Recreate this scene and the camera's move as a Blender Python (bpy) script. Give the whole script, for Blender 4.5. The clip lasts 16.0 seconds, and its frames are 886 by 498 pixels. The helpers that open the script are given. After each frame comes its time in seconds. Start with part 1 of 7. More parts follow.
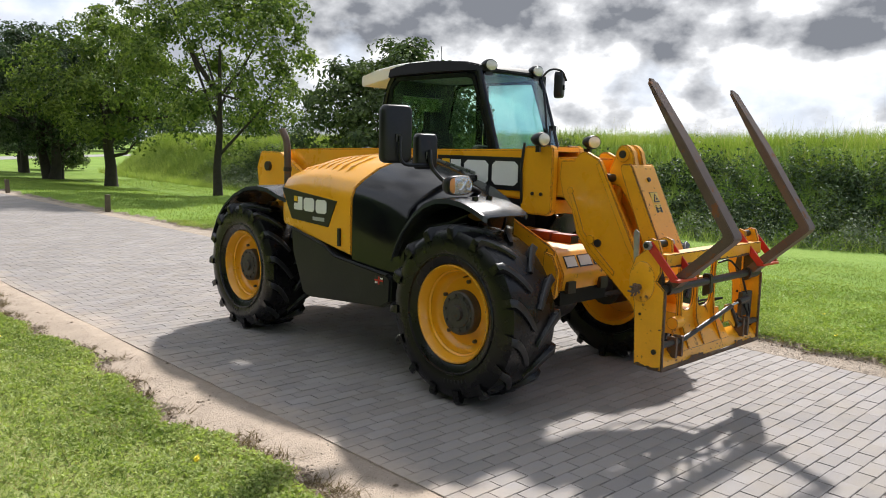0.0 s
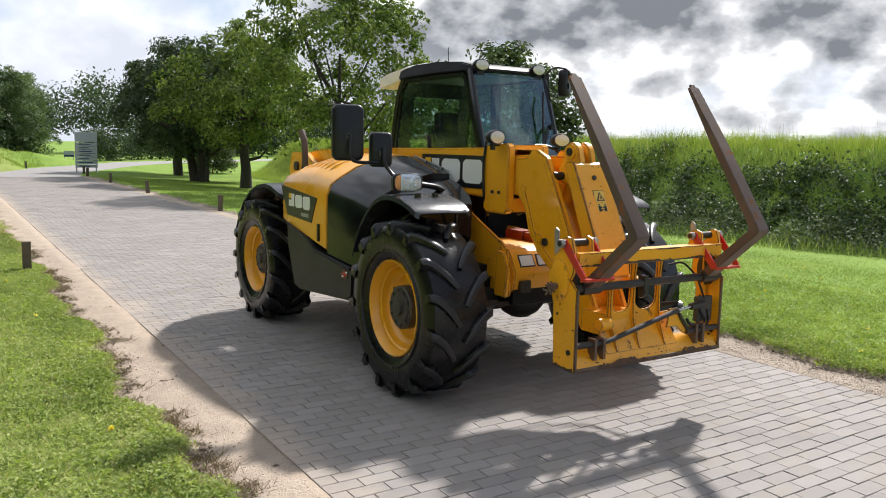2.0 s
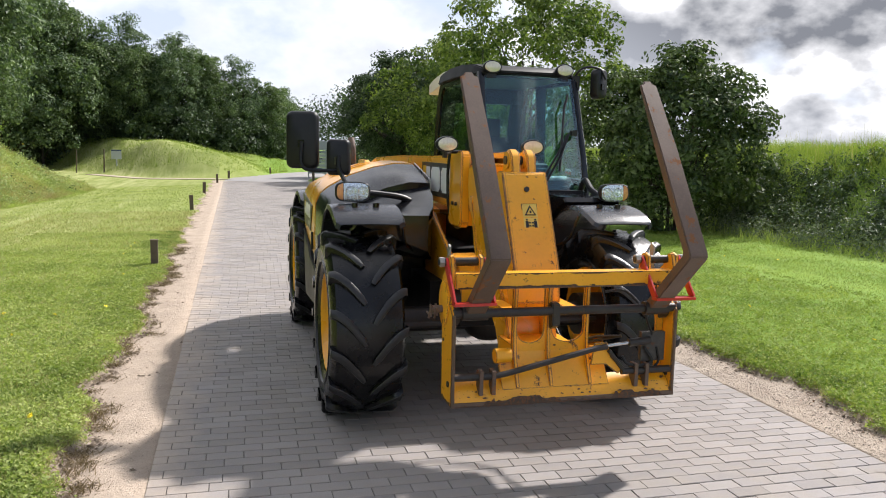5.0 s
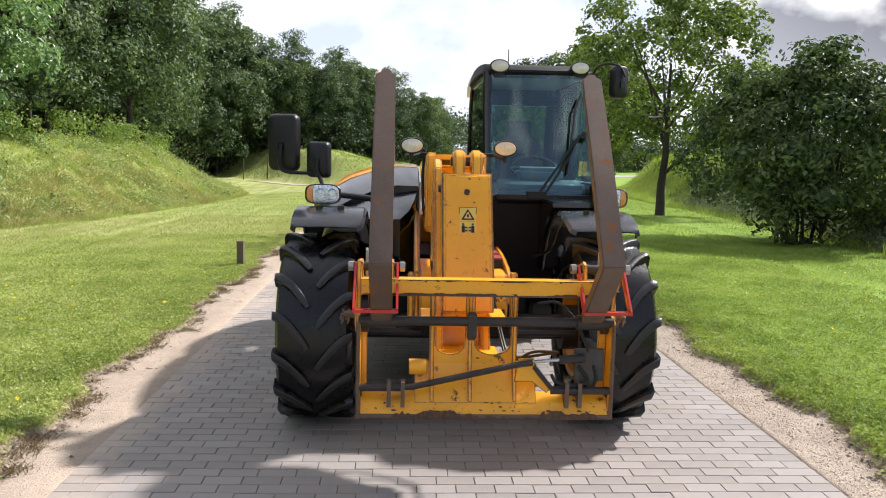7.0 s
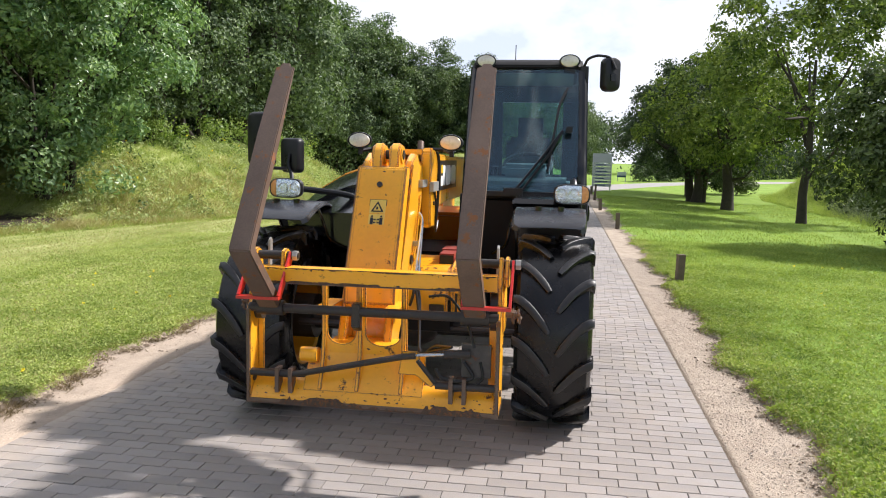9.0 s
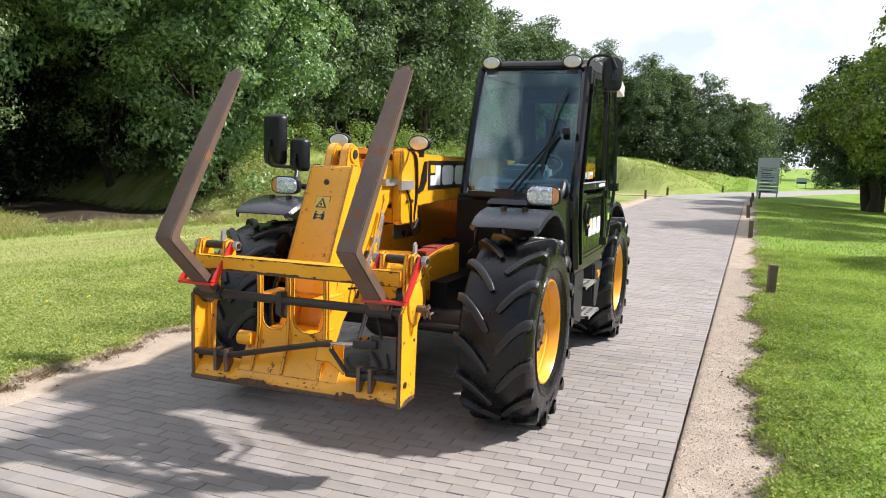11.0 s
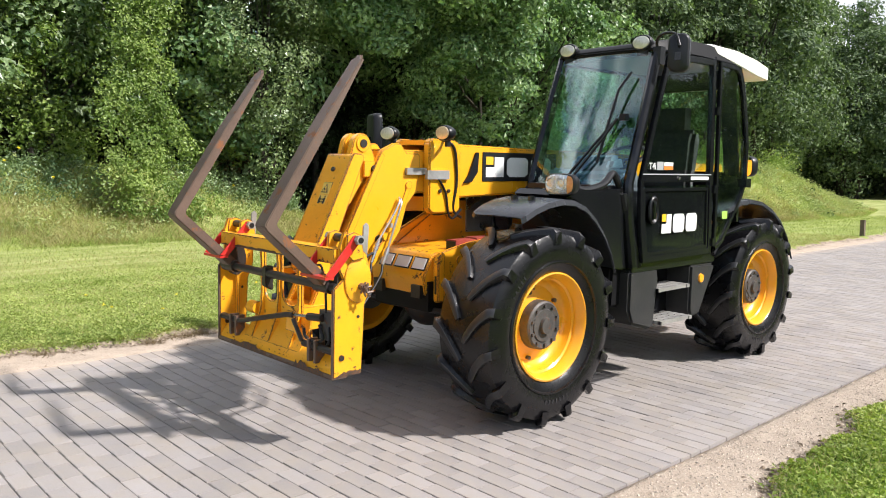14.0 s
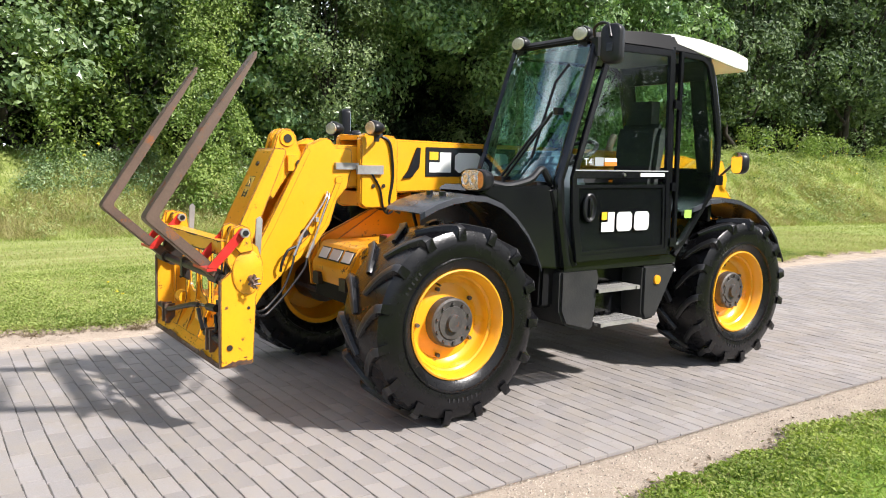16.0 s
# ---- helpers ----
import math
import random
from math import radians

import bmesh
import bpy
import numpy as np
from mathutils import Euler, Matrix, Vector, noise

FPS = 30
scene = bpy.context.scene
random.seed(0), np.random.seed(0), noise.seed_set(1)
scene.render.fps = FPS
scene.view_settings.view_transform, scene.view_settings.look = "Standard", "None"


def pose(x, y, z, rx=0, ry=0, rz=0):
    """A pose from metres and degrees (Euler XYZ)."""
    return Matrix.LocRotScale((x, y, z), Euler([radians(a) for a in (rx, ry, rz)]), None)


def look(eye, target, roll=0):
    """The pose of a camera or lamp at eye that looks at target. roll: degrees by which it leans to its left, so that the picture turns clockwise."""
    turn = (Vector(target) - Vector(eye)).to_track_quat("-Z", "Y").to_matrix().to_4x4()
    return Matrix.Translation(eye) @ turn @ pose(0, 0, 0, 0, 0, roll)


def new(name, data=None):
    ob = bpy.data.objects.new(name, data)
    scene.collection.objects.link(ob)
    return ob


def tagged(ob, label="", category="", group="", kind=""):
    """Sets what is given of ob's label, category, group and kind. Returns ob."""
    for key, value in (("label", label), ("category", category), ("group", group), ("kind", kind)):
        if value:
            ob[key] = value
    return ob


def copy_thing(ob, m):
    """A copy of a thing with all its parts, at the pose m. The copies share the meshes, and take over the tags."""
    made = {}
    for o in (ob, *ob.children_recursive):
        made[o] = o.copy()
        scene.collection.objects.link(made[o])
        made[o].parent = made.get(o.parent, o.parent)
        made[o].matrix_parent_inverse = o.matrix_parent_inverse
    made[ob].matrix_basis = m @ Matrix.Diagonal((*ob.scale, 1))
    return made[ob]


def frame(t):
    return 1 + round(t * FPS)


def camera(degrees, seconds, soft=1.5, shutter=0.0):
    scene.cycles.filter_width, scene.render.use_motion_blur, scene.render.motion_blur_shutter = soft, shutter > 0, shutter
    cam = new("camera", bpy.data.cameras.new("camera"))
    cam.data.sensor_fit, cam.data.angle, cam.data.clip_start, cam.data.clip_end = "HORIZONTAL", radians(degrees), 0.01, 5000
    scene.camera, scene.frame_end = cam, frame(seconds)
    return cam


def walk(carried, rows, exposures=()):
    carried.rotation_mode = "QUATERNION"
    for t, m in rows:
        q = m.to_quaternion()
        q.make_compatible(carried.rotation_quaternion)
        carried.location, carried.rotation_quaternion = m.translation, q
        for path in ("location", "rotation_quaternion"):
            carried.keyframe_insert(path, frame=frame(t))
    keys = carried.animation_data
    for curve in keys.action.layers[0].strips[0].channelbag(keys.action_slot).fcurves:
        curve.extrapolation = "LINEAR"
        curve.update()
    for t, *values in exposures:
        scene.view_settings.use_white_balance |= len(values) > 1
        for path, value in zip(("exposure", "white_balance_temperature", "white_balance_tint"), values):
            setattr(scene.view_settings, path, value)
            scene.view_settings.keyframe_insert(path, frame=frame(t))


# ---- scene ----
cam = camera(59.2, 16.0, 1.0)
PATH = [
    (0, (-4.723, -3.633, 1.712), (-3.344, -2.207, 1.453), 1.5),
    (0.5, (-4.565, -3.975, 1.732), (-3.238, -2.502, 1.473), 1.5),
    (1, (-4.296, -4.22, 1.712), (-3.052, -2.676, 1.451), 1.4),
    (1.5, (-3.992, -4.429, 1.716), (-2.827, -2.825, 1.457), 1.3),
    (2, (-3.69, -4.573, 1.695), (-2.608, -2.91, 1.44), 1.4),
    (2.5, (-3.389, -4.73, 1.717), (-2.421, -2.999, 1.462), 1.4),
    (3, (-3.04, -4.774, 1.715), (-2.188, -2.983, 1.462), 1.4),
    (3.5, (-2.714, -4.848, 1.746), (-1.948, -3.018, 1.494), 1.2),
    (3.7, (-2.583, -4.89, 1.741), (-1.839, -3.052, 1.485), 1.3),
    (5.8, (-1.169, -5.158, 1.749), (-0.833, -3.201, 1.51), 1.3),
    (6, (-1.038, -5.177, 1.753), (-0.746, -3.213, 1.515), 1.3),
    (6.5, (-0.754, -5.157, 1.735), (-0.543, -3.182, 1.496), 1.3),
    (7, (-0.407, -5.084, 1.729), (-0.301, -3.101, 1.49), 1.3),
    (7.5, (-0.044, -5.099, 1.707), (-0.03, -3.112, 1.479), 1.3),
    (8, (0.306, -5.106, 1.729), (0.205, -3.121, 1.501), 1.3),
    (8.5, (0.656, -5.053, 1.695), (0.45, -3.077, 1.462), 1.3),
    (9, (0.962, -5.012, 1.683), (0.659, -3.049, 1.451), 1.2),
    (9.2, (1.119, -5.016, 1.681), (0.77, -3.06, 1.447), 1.3),
    (11.3, (2.472, -4.741, 1.704), (1.669, -2.925, 1.469), 1.5),
    (11.5, (2.613, -4.697, 1.711), (1.755, -2.906, 1.476), 1.4),
    (12, (2.908, -4.495, 1.636), (1.914, -2.775, 1.408), 1.3),
    (12.5, (3.202, -4.277, 1.643), (2.065, -2.648, 1.416), 1.3),
    (13, (3.551, -4.064, 1.616), (2.285, -2.532, 1.396), 1.1),
    (13.5, (3.846, -3.882, 1.615), (2.475, -2.442, 1.4), 1.1),
    (14, (4.056, -3.646, 1.572), (2.6, -2.292, 1.356), 1.0),
    (14.5, (4.202, -3.418, 1.602), (2.677, -2.145, 1.374), 1.4),
    (15, (4.406, -3.181, 1.604), (2.839, -1.961, 1.369), 1.4),
    (15.5, (4.638, -2.931, 1.607), (3.036, -1.756, 1.379), 1.2),
    (16, (4.794, -2.686, 1.585), (3.163, -1.551, 1.355), 1.2),
]
walk(cam, [(t, look(eye, target, roll)) for t, eye, target, roll in PATH], [(0, 0.31, 6340, 11), (3.5, 0.32, 6340, 11), (6, 0.49, 6380, 14), (9, 0.54, 6380, 14), (12, 0.59, 6330, 13), (16, 0.60, 6330, 13)])

# ---- light ----
SUN_DIR = Vector((0.62, 0.36, 0.70)).normalized()
SUN_ELEV = math.asin(SUN_DIR.z)
SUN_ROT = math.atan2(SUN_DIR.x, SUN_DIR.y)


def node(nt, kind, **values):
    n = nt.nodes.new(kind)
    for k, v in values.items():
        n.inputs[k].default_value = v
    return n


def vmath(nt, op, a, b=None):
    n = nt.nodes.new("ShaderNodeVectorMath")
    n.operation = op
    for i, v in enumerate((a, b)):
        if v is None:
            continue
        if isinstance(v, tuple):
            n.inputs[i].default_value = v
        else:
            nt.links.new(v, n.inputs[i])
    return n


def smath(nt, op, a, b=None, c=None, clamp=False):
    n = nt.nodes.new("ShaderNodeMath")
    n.operation, n.use_clamp = op, clamp
    for i, v in enumerate((a, b, c)):
        if v is None:
            continue
        if isinstance(v, (int, float)):
            n.inputs[i].default_value = v
        else:
            nt.links.new(v, n.inputs[i])
    return n.outputs[0]


def ramp(nt, fac, stops):
    n = nt.nodes.new("ShaderNodeValToRGB")
    el = n.color_ramp.elements
    while len(el) < len(stops):
        el.new(0.5)
    for e, (p, c) in zip(el, stops):
        e.position = p
        e.color = (*c, 1) if isinstance(c, tuple) else (c, c, c, 1)
    nt.links.new(fac, n.inputs[0])
    return n.outputs[0]


def mixc(nt, fac, a, b, blend="MIX"):
    n = nt.nodes.new("ShaderNodeMix")
    n.data_type, n.blend_type = "RGBA", blend
    for i, v in ((0, fac), (6, a), (7, b)):
        if isinstance(v, (int, float)):
            n.inputs[i].default_value = v
        elif isinstance(v, tuple):
            n.inputs[i].default_value = (*v, 1)
        else:
            nt.links.new(v, n.inputs[i])
    return n.outputs[2]


def noise_tex(nt, vec, scale, detail=4.0, rough=0.55, distort=0.0):
    n = node(nt, "ShaderNodeTexNoise", Scale=scale, Detail=detail, Roughness=rough, Distortion=distort)
    if vec is not None:
        nt.links.new(vec, n.inputs["Vector"])
    return n.outputs["Fac"]


world = bpy.data.worlds.new("world")
scene.world = world
world.use_nodes = True
nt = world.node_tree
sky = nt.nodes.new("ShaderNodeTexSky")
sky.sky_type, sky.sun_disc = "NISHITA", False
sky.sun_elevation, sky.sun_rotation = SUN_ELEV, SUN_ROT
sky.air_density, sky.dust_density = 1.0, 1.5
tc = nt.nodes.new("ShaderNodeTexCoord")
sep = nt.nodes.new("ShaderNodeSeparateXYZ")
nt.links.new(tc.outputs["Generated"], sep.inputs[0])
puff = vmath(nt, "MULTIPLY", tc.outputs["Generated"], (1.0, 1.0, 1.55)).outputs[0]
big = noise_tex(nt, puff, 5.6, 7.0, 0.50, 0.0)
small = noise_tex(nt, vmath(nt, "ADD", puff, (7.3, 2.1, 0.4)).outputs[0], 12.0, 6.0, 0.50, 0.0)
toward = vmath(nt, "DOT_PRODUCT", tc.outputs["Generated"], tuple(SUN_DIR)).outputs["Value"]
back = smath(nt, "MULTIPLY", smath(nt, "SUBTRACT", toward, 0.56), 5.5, clamp=True)
# cloud mass: bright edges, grey bodies where the sun stands behind them
# sky behind the camera: clouds thinned so the windscreen reflects darker blue
away = smath(nt, "MULTIPLY", smath(nt, "SUBTRACT", 0.05, sep.outputs[1]), 2.0, clamp=True)
away = smath(nt, "MULTIPLY", away, smath(nt, "MULTIPLY", smath(nt, "ADD", sep.outputs[0], 0.62), 3.5, clamp=True))
# unseen sky opposite the sun: deep blue, broken clouds brightened for the windscreen's reflection
lit = smath(nt, "MULTIPLY", smath(nt, "SUBTRACT", -0.03, toward), 5.0, clamp=True)
body = ramp(nt, smath(nt, "SUBTRACT", smath(nt, "SUBTRACT", big, smath(nt, "MULTIPLY", away, 0.15)), smath(nt, "MULTIPLY", lit, 0.07)), [(0.34, 0.0), (0.47, 1.0)])
depth = ramp(nt, smath(nt, "ADD", smath(nt, "MULTIPLY", big, 0.52), smath(nt, "MULTIPLY", small, 0.48)), [(0.445, 0.0), (0.490, 0.50), (0.57, 1.0)])
grey = mixc(nt, depth, (1.9, 1.9, 1.88), (0.36, 0.38, 0.42))
white = mixc(nt, depth, (1.55, 1.59, 1.66), (1.16, 1.22, 1.33))
white = mixc(nt, lit, white, (2.9, 2.95, 3.05))
cloud = mixc(nt, back, white, grey)
blue = mixc(nt, 1.0, sky.outputs[0], (0.15, 0.155, 0.165), "MULTIPLY")
haze = ramp(nt, sep.outputs[2], [(0.0, 0.92), (0.35, 0.70)])
thin = mixc(nt, smath(nt, "MULTIPLY", haze, smath(nt, "SUBTRACT", 1.0, smath(nt, "MAXIMUM", smath(nt, "MULTIPLY", away, 0.75), smath(nt, "MULTIPLY", lit, 0.8)))), blue, (1.10, 1.22, 1.42))
sky_all = mixc(nt, body, thin, cloud)
nt.links.new(sky_all, nt.nodes["Background"].inputs[0])
nt.nodes["Background"].inputs[1].default_value = 0.56

sun = new("sun", bpy.data.lights.new("sun", "SUN"))
sun.data.energy, sun.data.angle, sun.data.color = 5.0, radians(2.6), (1.0, 0.955, 0.89)
sun.matrix_world = look(SUN_DIR * 60, (0, 0, 0))

# ---- materials ----


def mat(name, col, rough=0.5, metal=0.0, var=0.15, scale=6.0, fine=60.0, bump=0.0, coat=0.0, spec=0.5,
        dirt=None, dirt_amount=0.0, island=0.0, per_object=0.0, dust=0.0, chips=0.0, sand=False):
    """A procedural surface: colour varied at two scales, optional dirt or rust spots, and fine relief."""
    m = bpy.data.materials.new(name)
    m.use_nodes = True
    t = m.node_tree
    b = t.nodes["Principled BSDF"]
    pos = t.nodes.new("ShaderNodeTexCoord").outputs["Object"]
    n1 = noise_tex(t, pos, scale, 5.0)
    n2 = noise_tex(t, pos, fine, 3.0)
    v = smath(t, "ADD", smath(t, "MULTIPLY", n1, 1.3), smath(t, "MULTIPLY", n2, 0.7))
    if island:
        r = t.nodes.new("ShaderNodeNewGeometry").outputs["Random Per Island"]
        v = smath(t, "ADD", v, smath(t, "MULTIPLY", smath(t, "SUBTRACT", r, 0.5), island / max(var, 0.01)))
    if per_object:
        r = t.nodes.new("ShaderNodeObjectInfo").outputs["Random"]
        v = smath(t, "ADD", v, smath(t, "MULTIPLY", smath(t, "SUBTRACT", r, 0.5), per_object / max(var, 0.01)))
    gain = smath(t, "ADD", smath(t, "MULTIPLY", smath(t, "SUBTRACT", v, 1.0), var * 2), 1.0)
    comb = t.nodes.new("ShaderNodeCombineColor")
    for i in range(3):
        t.links.new(gain, comb.inputs[i])
    c = mixc(t, 1.0, (*col,), comb.outputs[0], "MULTIPLY")
    if dirt:
        d = noise_tex(t, pos, scale * 2.3, 8.0, 0.7)
        edge = 0.72 - 0.25 * dirt_amount
        k = ramp(t, d, [(edge, 0.0), (edge + 0.04, 1.0)])
        c = mixc(t, k, c, dirt)
        t.links.new(smath(t, "ADD", smath(t, "MULTIPLY", k, 0.4), rough), b.inputs["Roughness"])
    else:
        t.links.new(smath(t, "ADD", smath(t, "MULTIPLY", smath(t, "SUBTRACT", n1, 0.5), 0.25), rough), b.inputs["Roughness"])
    if chips:
        # paint knocked off along edges
        bv = t.nodes.new("ShaderNodeBevel")
        bv.samples = 4
        bv.inputs["Radius"].default_value = 0.010
        true_n = t.nodes.new("ShaderNodeNewGeometry").outputs["True Normal"]
        dot = vmath(t, "DOT_PRODUCT", bv.outputs[0], true_n).outputs["Value"]
        e = smath(t, "MULTIPLY", smath(t, "SUBTRACT", 1.0, dot), 3.5, clamp=True)
        spot = smath(t, "SUBTRACT", noise_tex(t, pos, 16.0, 6.0, 0.7), 0.72 - 0.22 * chips)
        k2 = smath(t, "MULTIPLY", smath(t, "ADD", smath(t, "MULTIPLY", e, 0.55), smath(t, "SUBTRACT", spot, 0.12)), 14.0, clamp=True)
        c = mixc(t, k2, c, mixc(t, n2, (0.045, 0.026, 0.018), (0.13, 0.065, 0.035)))
    if dust:
        d = noise_tex(t, pos, 3.5, 6.0, 0.65)
        c = mixc(t, smath(t, "MULTIPLY", ramp(t, d, [(0.4, 0.0), (0.75, 1.0)]), dust), c, (0.30, 0.26, 0.21))
    if sand:
        # sand blown over the paver ends along the bare verge
        where = t.nodes.new("ShaderNodeNewGeometry").outputs["Position"]
        sp = t.nodes.new("ShaderNodeSeparateXYZ")
        t.links.new(where, sp.inputs[0])
        d = smath(t, "ADD", smath(t, "MULTIPLY", noise_tex(t, where, 2.2, 7.0, 0.68), 0.95), smath(t, "SUBTRACT", -2.36, sp.outputs[0]))
        c = mixc(t, ramp(t, d, [(0.0, 0.0), (0.22, 0.55), (0.42, 0.95)]), c, mixc(t, n2, (0.40, 0.325, 0.26), (0.53, 0.44, 0.36)))
    t.links.new(c, b.inputs["Base Color"])
    b.inputs["Metallic"].default_value = metal
    b.inputs["Coat Weight"].default_value = coat
    b.inputs["Coat Roughness"].default_value = 0.12
    b.inputs["Specular IOR Level"].default_value = spec
    if bump:
        n = node(t, "ShaderNodeBump", Strength=min(1.0, bump), Distance=0.006)
        t.links.new(n2, n.inputs["Height"])
        t.links.new(n.outputs[0], b.inputs["Normal"])
    return m


def glass_mat(name, col, rough=0.0, ior=1.5):
    m = bpy.data.materials.new(name)
    m.use_nodes = True
    b = m.node_tree.nodes["Principled BSDF"]
    b.inputs["Base Color"].default_value = (*col, 1)
    b.inputs["Transmission Weight"].default_value = 1.0
    b.inputs["Roughness"].default_value = rough
    b.inputs["IOR"].default_value = ior
    return m


def leaf_mat(name, col, col2, passes=0.35, rough=0.55, spec=0.3):
    m = bpy.data.materials.new(name)
    m.use_nodes = True
    t = m.node_tree
    b = t.nodes["Principled BSDF"]
    r = t.nodes.new("ShaderNodeNewGeometry").outputs["Random Per Island"]
    pos = t.nodes.new("ShaderNodeTexCoord").outputs["Object"]
    n1 = noise_tex(t, pos, 0.9, 4.0)
    k = smath(t, "ADD", smath(t, "MULTIPLY", r, 0.7), smath(t, "MULTIPLY", smath(t, "SUBTRACT", n1, 0.5), 1.6), clamp=True)
    c = mixc(t, k, col, col2)
    t.links.new(c, b.inputs["Base Color"])
    b.inputs["Roughness"].default_value = rough
    b.inputs["Specular IOR Level"].default_value = spec
    tr = t.nodes.new("ShaderNodeBsdfTranslucent")
    t.links.new(mixc(t, 1.0, c, (1.0, 1.15, 0.55), "MULTIPLY"), tr.inputs[0])
    mx = t.nodes.new("ShaderNodeMixShader")
    mx.inputs[0].default_value = passes
    t.links.new(b.outputs[0], mx.inputs[1])
    t.links.new(tr.outputs[0], mx.inputs[2])
    t.links.new(mx.outputs[0], t.nodes["Material Output"].inputs[0])
    return m


YELLOW = mat("yellow_paint", (0.87, 0.392, 0.010), 0.30, var=0.08, scale=3, coat=0.35, dust=0.04, chips=0.15)
WORN = mat("worn_yellow_paint", (0.86, 0.385, 0.009), 0.36, var=0.10, scale=5, coat=0.2, dirt=(0.10, 0.045, 0.02), dirt_amount=0.42, dust=0.05, chips=0.9)
RUST = mat("rusty_brown_steel", (0.125, 0.082, 0.062), 0.50, metal=0.15, var=0.35, scale=5, fine=110, bump=0.07, dirt=(0.23, 0.095, 0.04), dirt_amount=0.55)
DARKSTEEL = mat("greasy_dark_steel", (0.035, 0.030, 0.028), 0.42, metal=0.3, var=0.3, scale=9, bump=0.2, dirt=(0.10, 0.06, 0.035), dirt_amount=0.5)
STEEL = mat("bright_steel", (0.55, 0.55, 0.54), 0.28, metal=0.9, var=0.15)
STEPBOX = mat("faded_grey_plastic", (0.021, 0.022, 0.024), 0.5, var=0.25, scale=5, bump=0.2, dust=0.06, spec=0.35)
GALV = mat("grey_steel_tread", (0.36, 0.355, 0.34), 0.5, metal=0.5, var=0.3, dust=0.3)
BLACK = mat("black_plastic", (0.010, 0.0105, 0.013), 0.38, var=0.2, scale=4, bump=0.12, dust=0.010, spec=0.35)
SATIN = mat("satin_black_paint", (0.0065, 0.007, 0.0085), 0.16, var=0.1, scale=3, coat=0.15, dust=0.008, spec=0.4)
DULL = mat("dull_black_paint", (0.006, 0.006, 0.007), 0.55, var=0.2, scale=5, dust=0.008, spec=0.2)
PANEL = mat("dark_grey_panel", (0.013, 0.014, 0.0155), 0.45, var=0.15, scale=5, bump=0.2, dust=0.025, spec=0.35)
RUBBER = mat("tyre_rubber", (0.0045, 0.0045, 0.0056), 0.27, var=0.3, scale=7, fine=90, bump=0.22, dust=0.006, spec=0.40)
# grey-blue base lightened to suggest sky sheen on the black mudguards
GUARD = mat("sheen_black_plastic", (0.026, 0.028, 0.034), 0.25, var=0.25, scale=4, bump=0.15, dust=0.03, spec=0.6)
LUGTOP = mat("worn_tread_rubber", (0.0240, 0.0240, 0.0265), 0.36, var=0.4, scale=9, bump=0.4, dust=0.014, spec=0.4)
LUGEDGE = mat("scuffed_lug_edge", (0.042, 0.042, 0.044), 0.40, var=0.4, scale=11, bump=0.3, dust=0.04, spec=0.4)
RED = mat("red_paint", (0.55, 0.018, 0.015), 0.38, var=0.15, scale=8, coat=0.2, dust=0.08)
DULLRED = mat("faded_red_box", (0.28, 0.035, 0.025), 0.5, var=0.25, scale=8, dust=0.2)
WHITE = mat("white_paint", (0.80, 0.78, 0.72), 0.35, var=0.06, scale=3, coat=0.2, dust=0.12)
STICKER = mat("white_sticker", (0.78, 0.78, 0.76), 0.45, var=0.05)
STICKYEL = mat("yellow_sticker", (0.82, 0.48, 0.02), 0.45, var=0.05)
STICKBLK = mat("black_sticker", (0.012, 0.012, 0.014), 0.35, var=0.1)
STICKORG = mat("orange_sticker", (0.80, 0.22, 0.03), 0.45, var=0.1)
STICKCRM = mat("faded_yellow_sticker", (0.74, 0.50, 0.10), 0.5, var=0.12)
STICKGRY = mat("pale_grey_sticker", (0.35, 0.36, 0.37), 0.45, var=0.1)
AMBER = mat("amber_plastic", (0.85, 0.36, 0.02), 0.25, var=0.05, coat=0.4)
SEATCLOTH = mat("black_seat_cloth", (0.02, 0.02, 0.021), 0.85, var=0.3, scale=20, bump=0.3)
DASH = mat("grey_dashboard_plastic", (0.075, 0.092, 0.11), 0.5, var=0.15, bump=0.15)
HUBGREY = mat("dirty_grey_hub", (0.055, 0.051, 0.050), 0.55, metal=0.2, var=0.4, scale=14, bump=0.4, dirt=(0.13, 0.06, 0.035), dirt_amount=0.5, dust=0.25)
REFLECT = mat("lamp_reflector", (0.72, 0.79, 0.88), 0.24, metal=0.75, var=0.3, scale=45, fine=70, bump=0.7)
REFLAMB = mat("amber_reflector", (0.82, 0.64, 0.45), 0.22, metal=0.4, var=0.2, scale=40)
INDICATOR = mat("amber_indicator", (0.78, 0.34, 0.13), 0.22, metal=0.4, var=0.35, scale=40, fine=70, bump=0.6, coat=0.4)
LENS = mat("ribbed_lamp_lens", (0.62, 0.60, 0.52), 0.18, metal=0.25, var=0.25, scale=40, fine=160, coat=0.8)
MIRRORG = mat("mirror_glass", (0.85, 0.87, 0.9), 0.02, metal=1.0, var=0.02)
SCREEN = glass_mat("windscreen_glass", (0.42, 0.77, 0.80), 0.0, 1.75)
TINT = glass_mat("tinted_glass", (0.70, 0.86, 0.78))
CLEAR = glass_mat("clear_lens", (0.98, 0.98, 0.98), 0.0, 1.12)
PAVE = dict(rough=0.78, var=0.22, scale=0.9, fine=120, bump=0.45, dust=0.75, spec=0.3, dirt=(0.17, 0.155, 0.145), dirt_amount=0.30, sand=True)
BRICK = mat("grey_paver", (0.284, 0.262, 0.252), island=0.13, **PAVE)
BRICKP = mat("grey_paver_piece", (0.284, 0.262, 0.252), per_object=0.13, **PAVE)
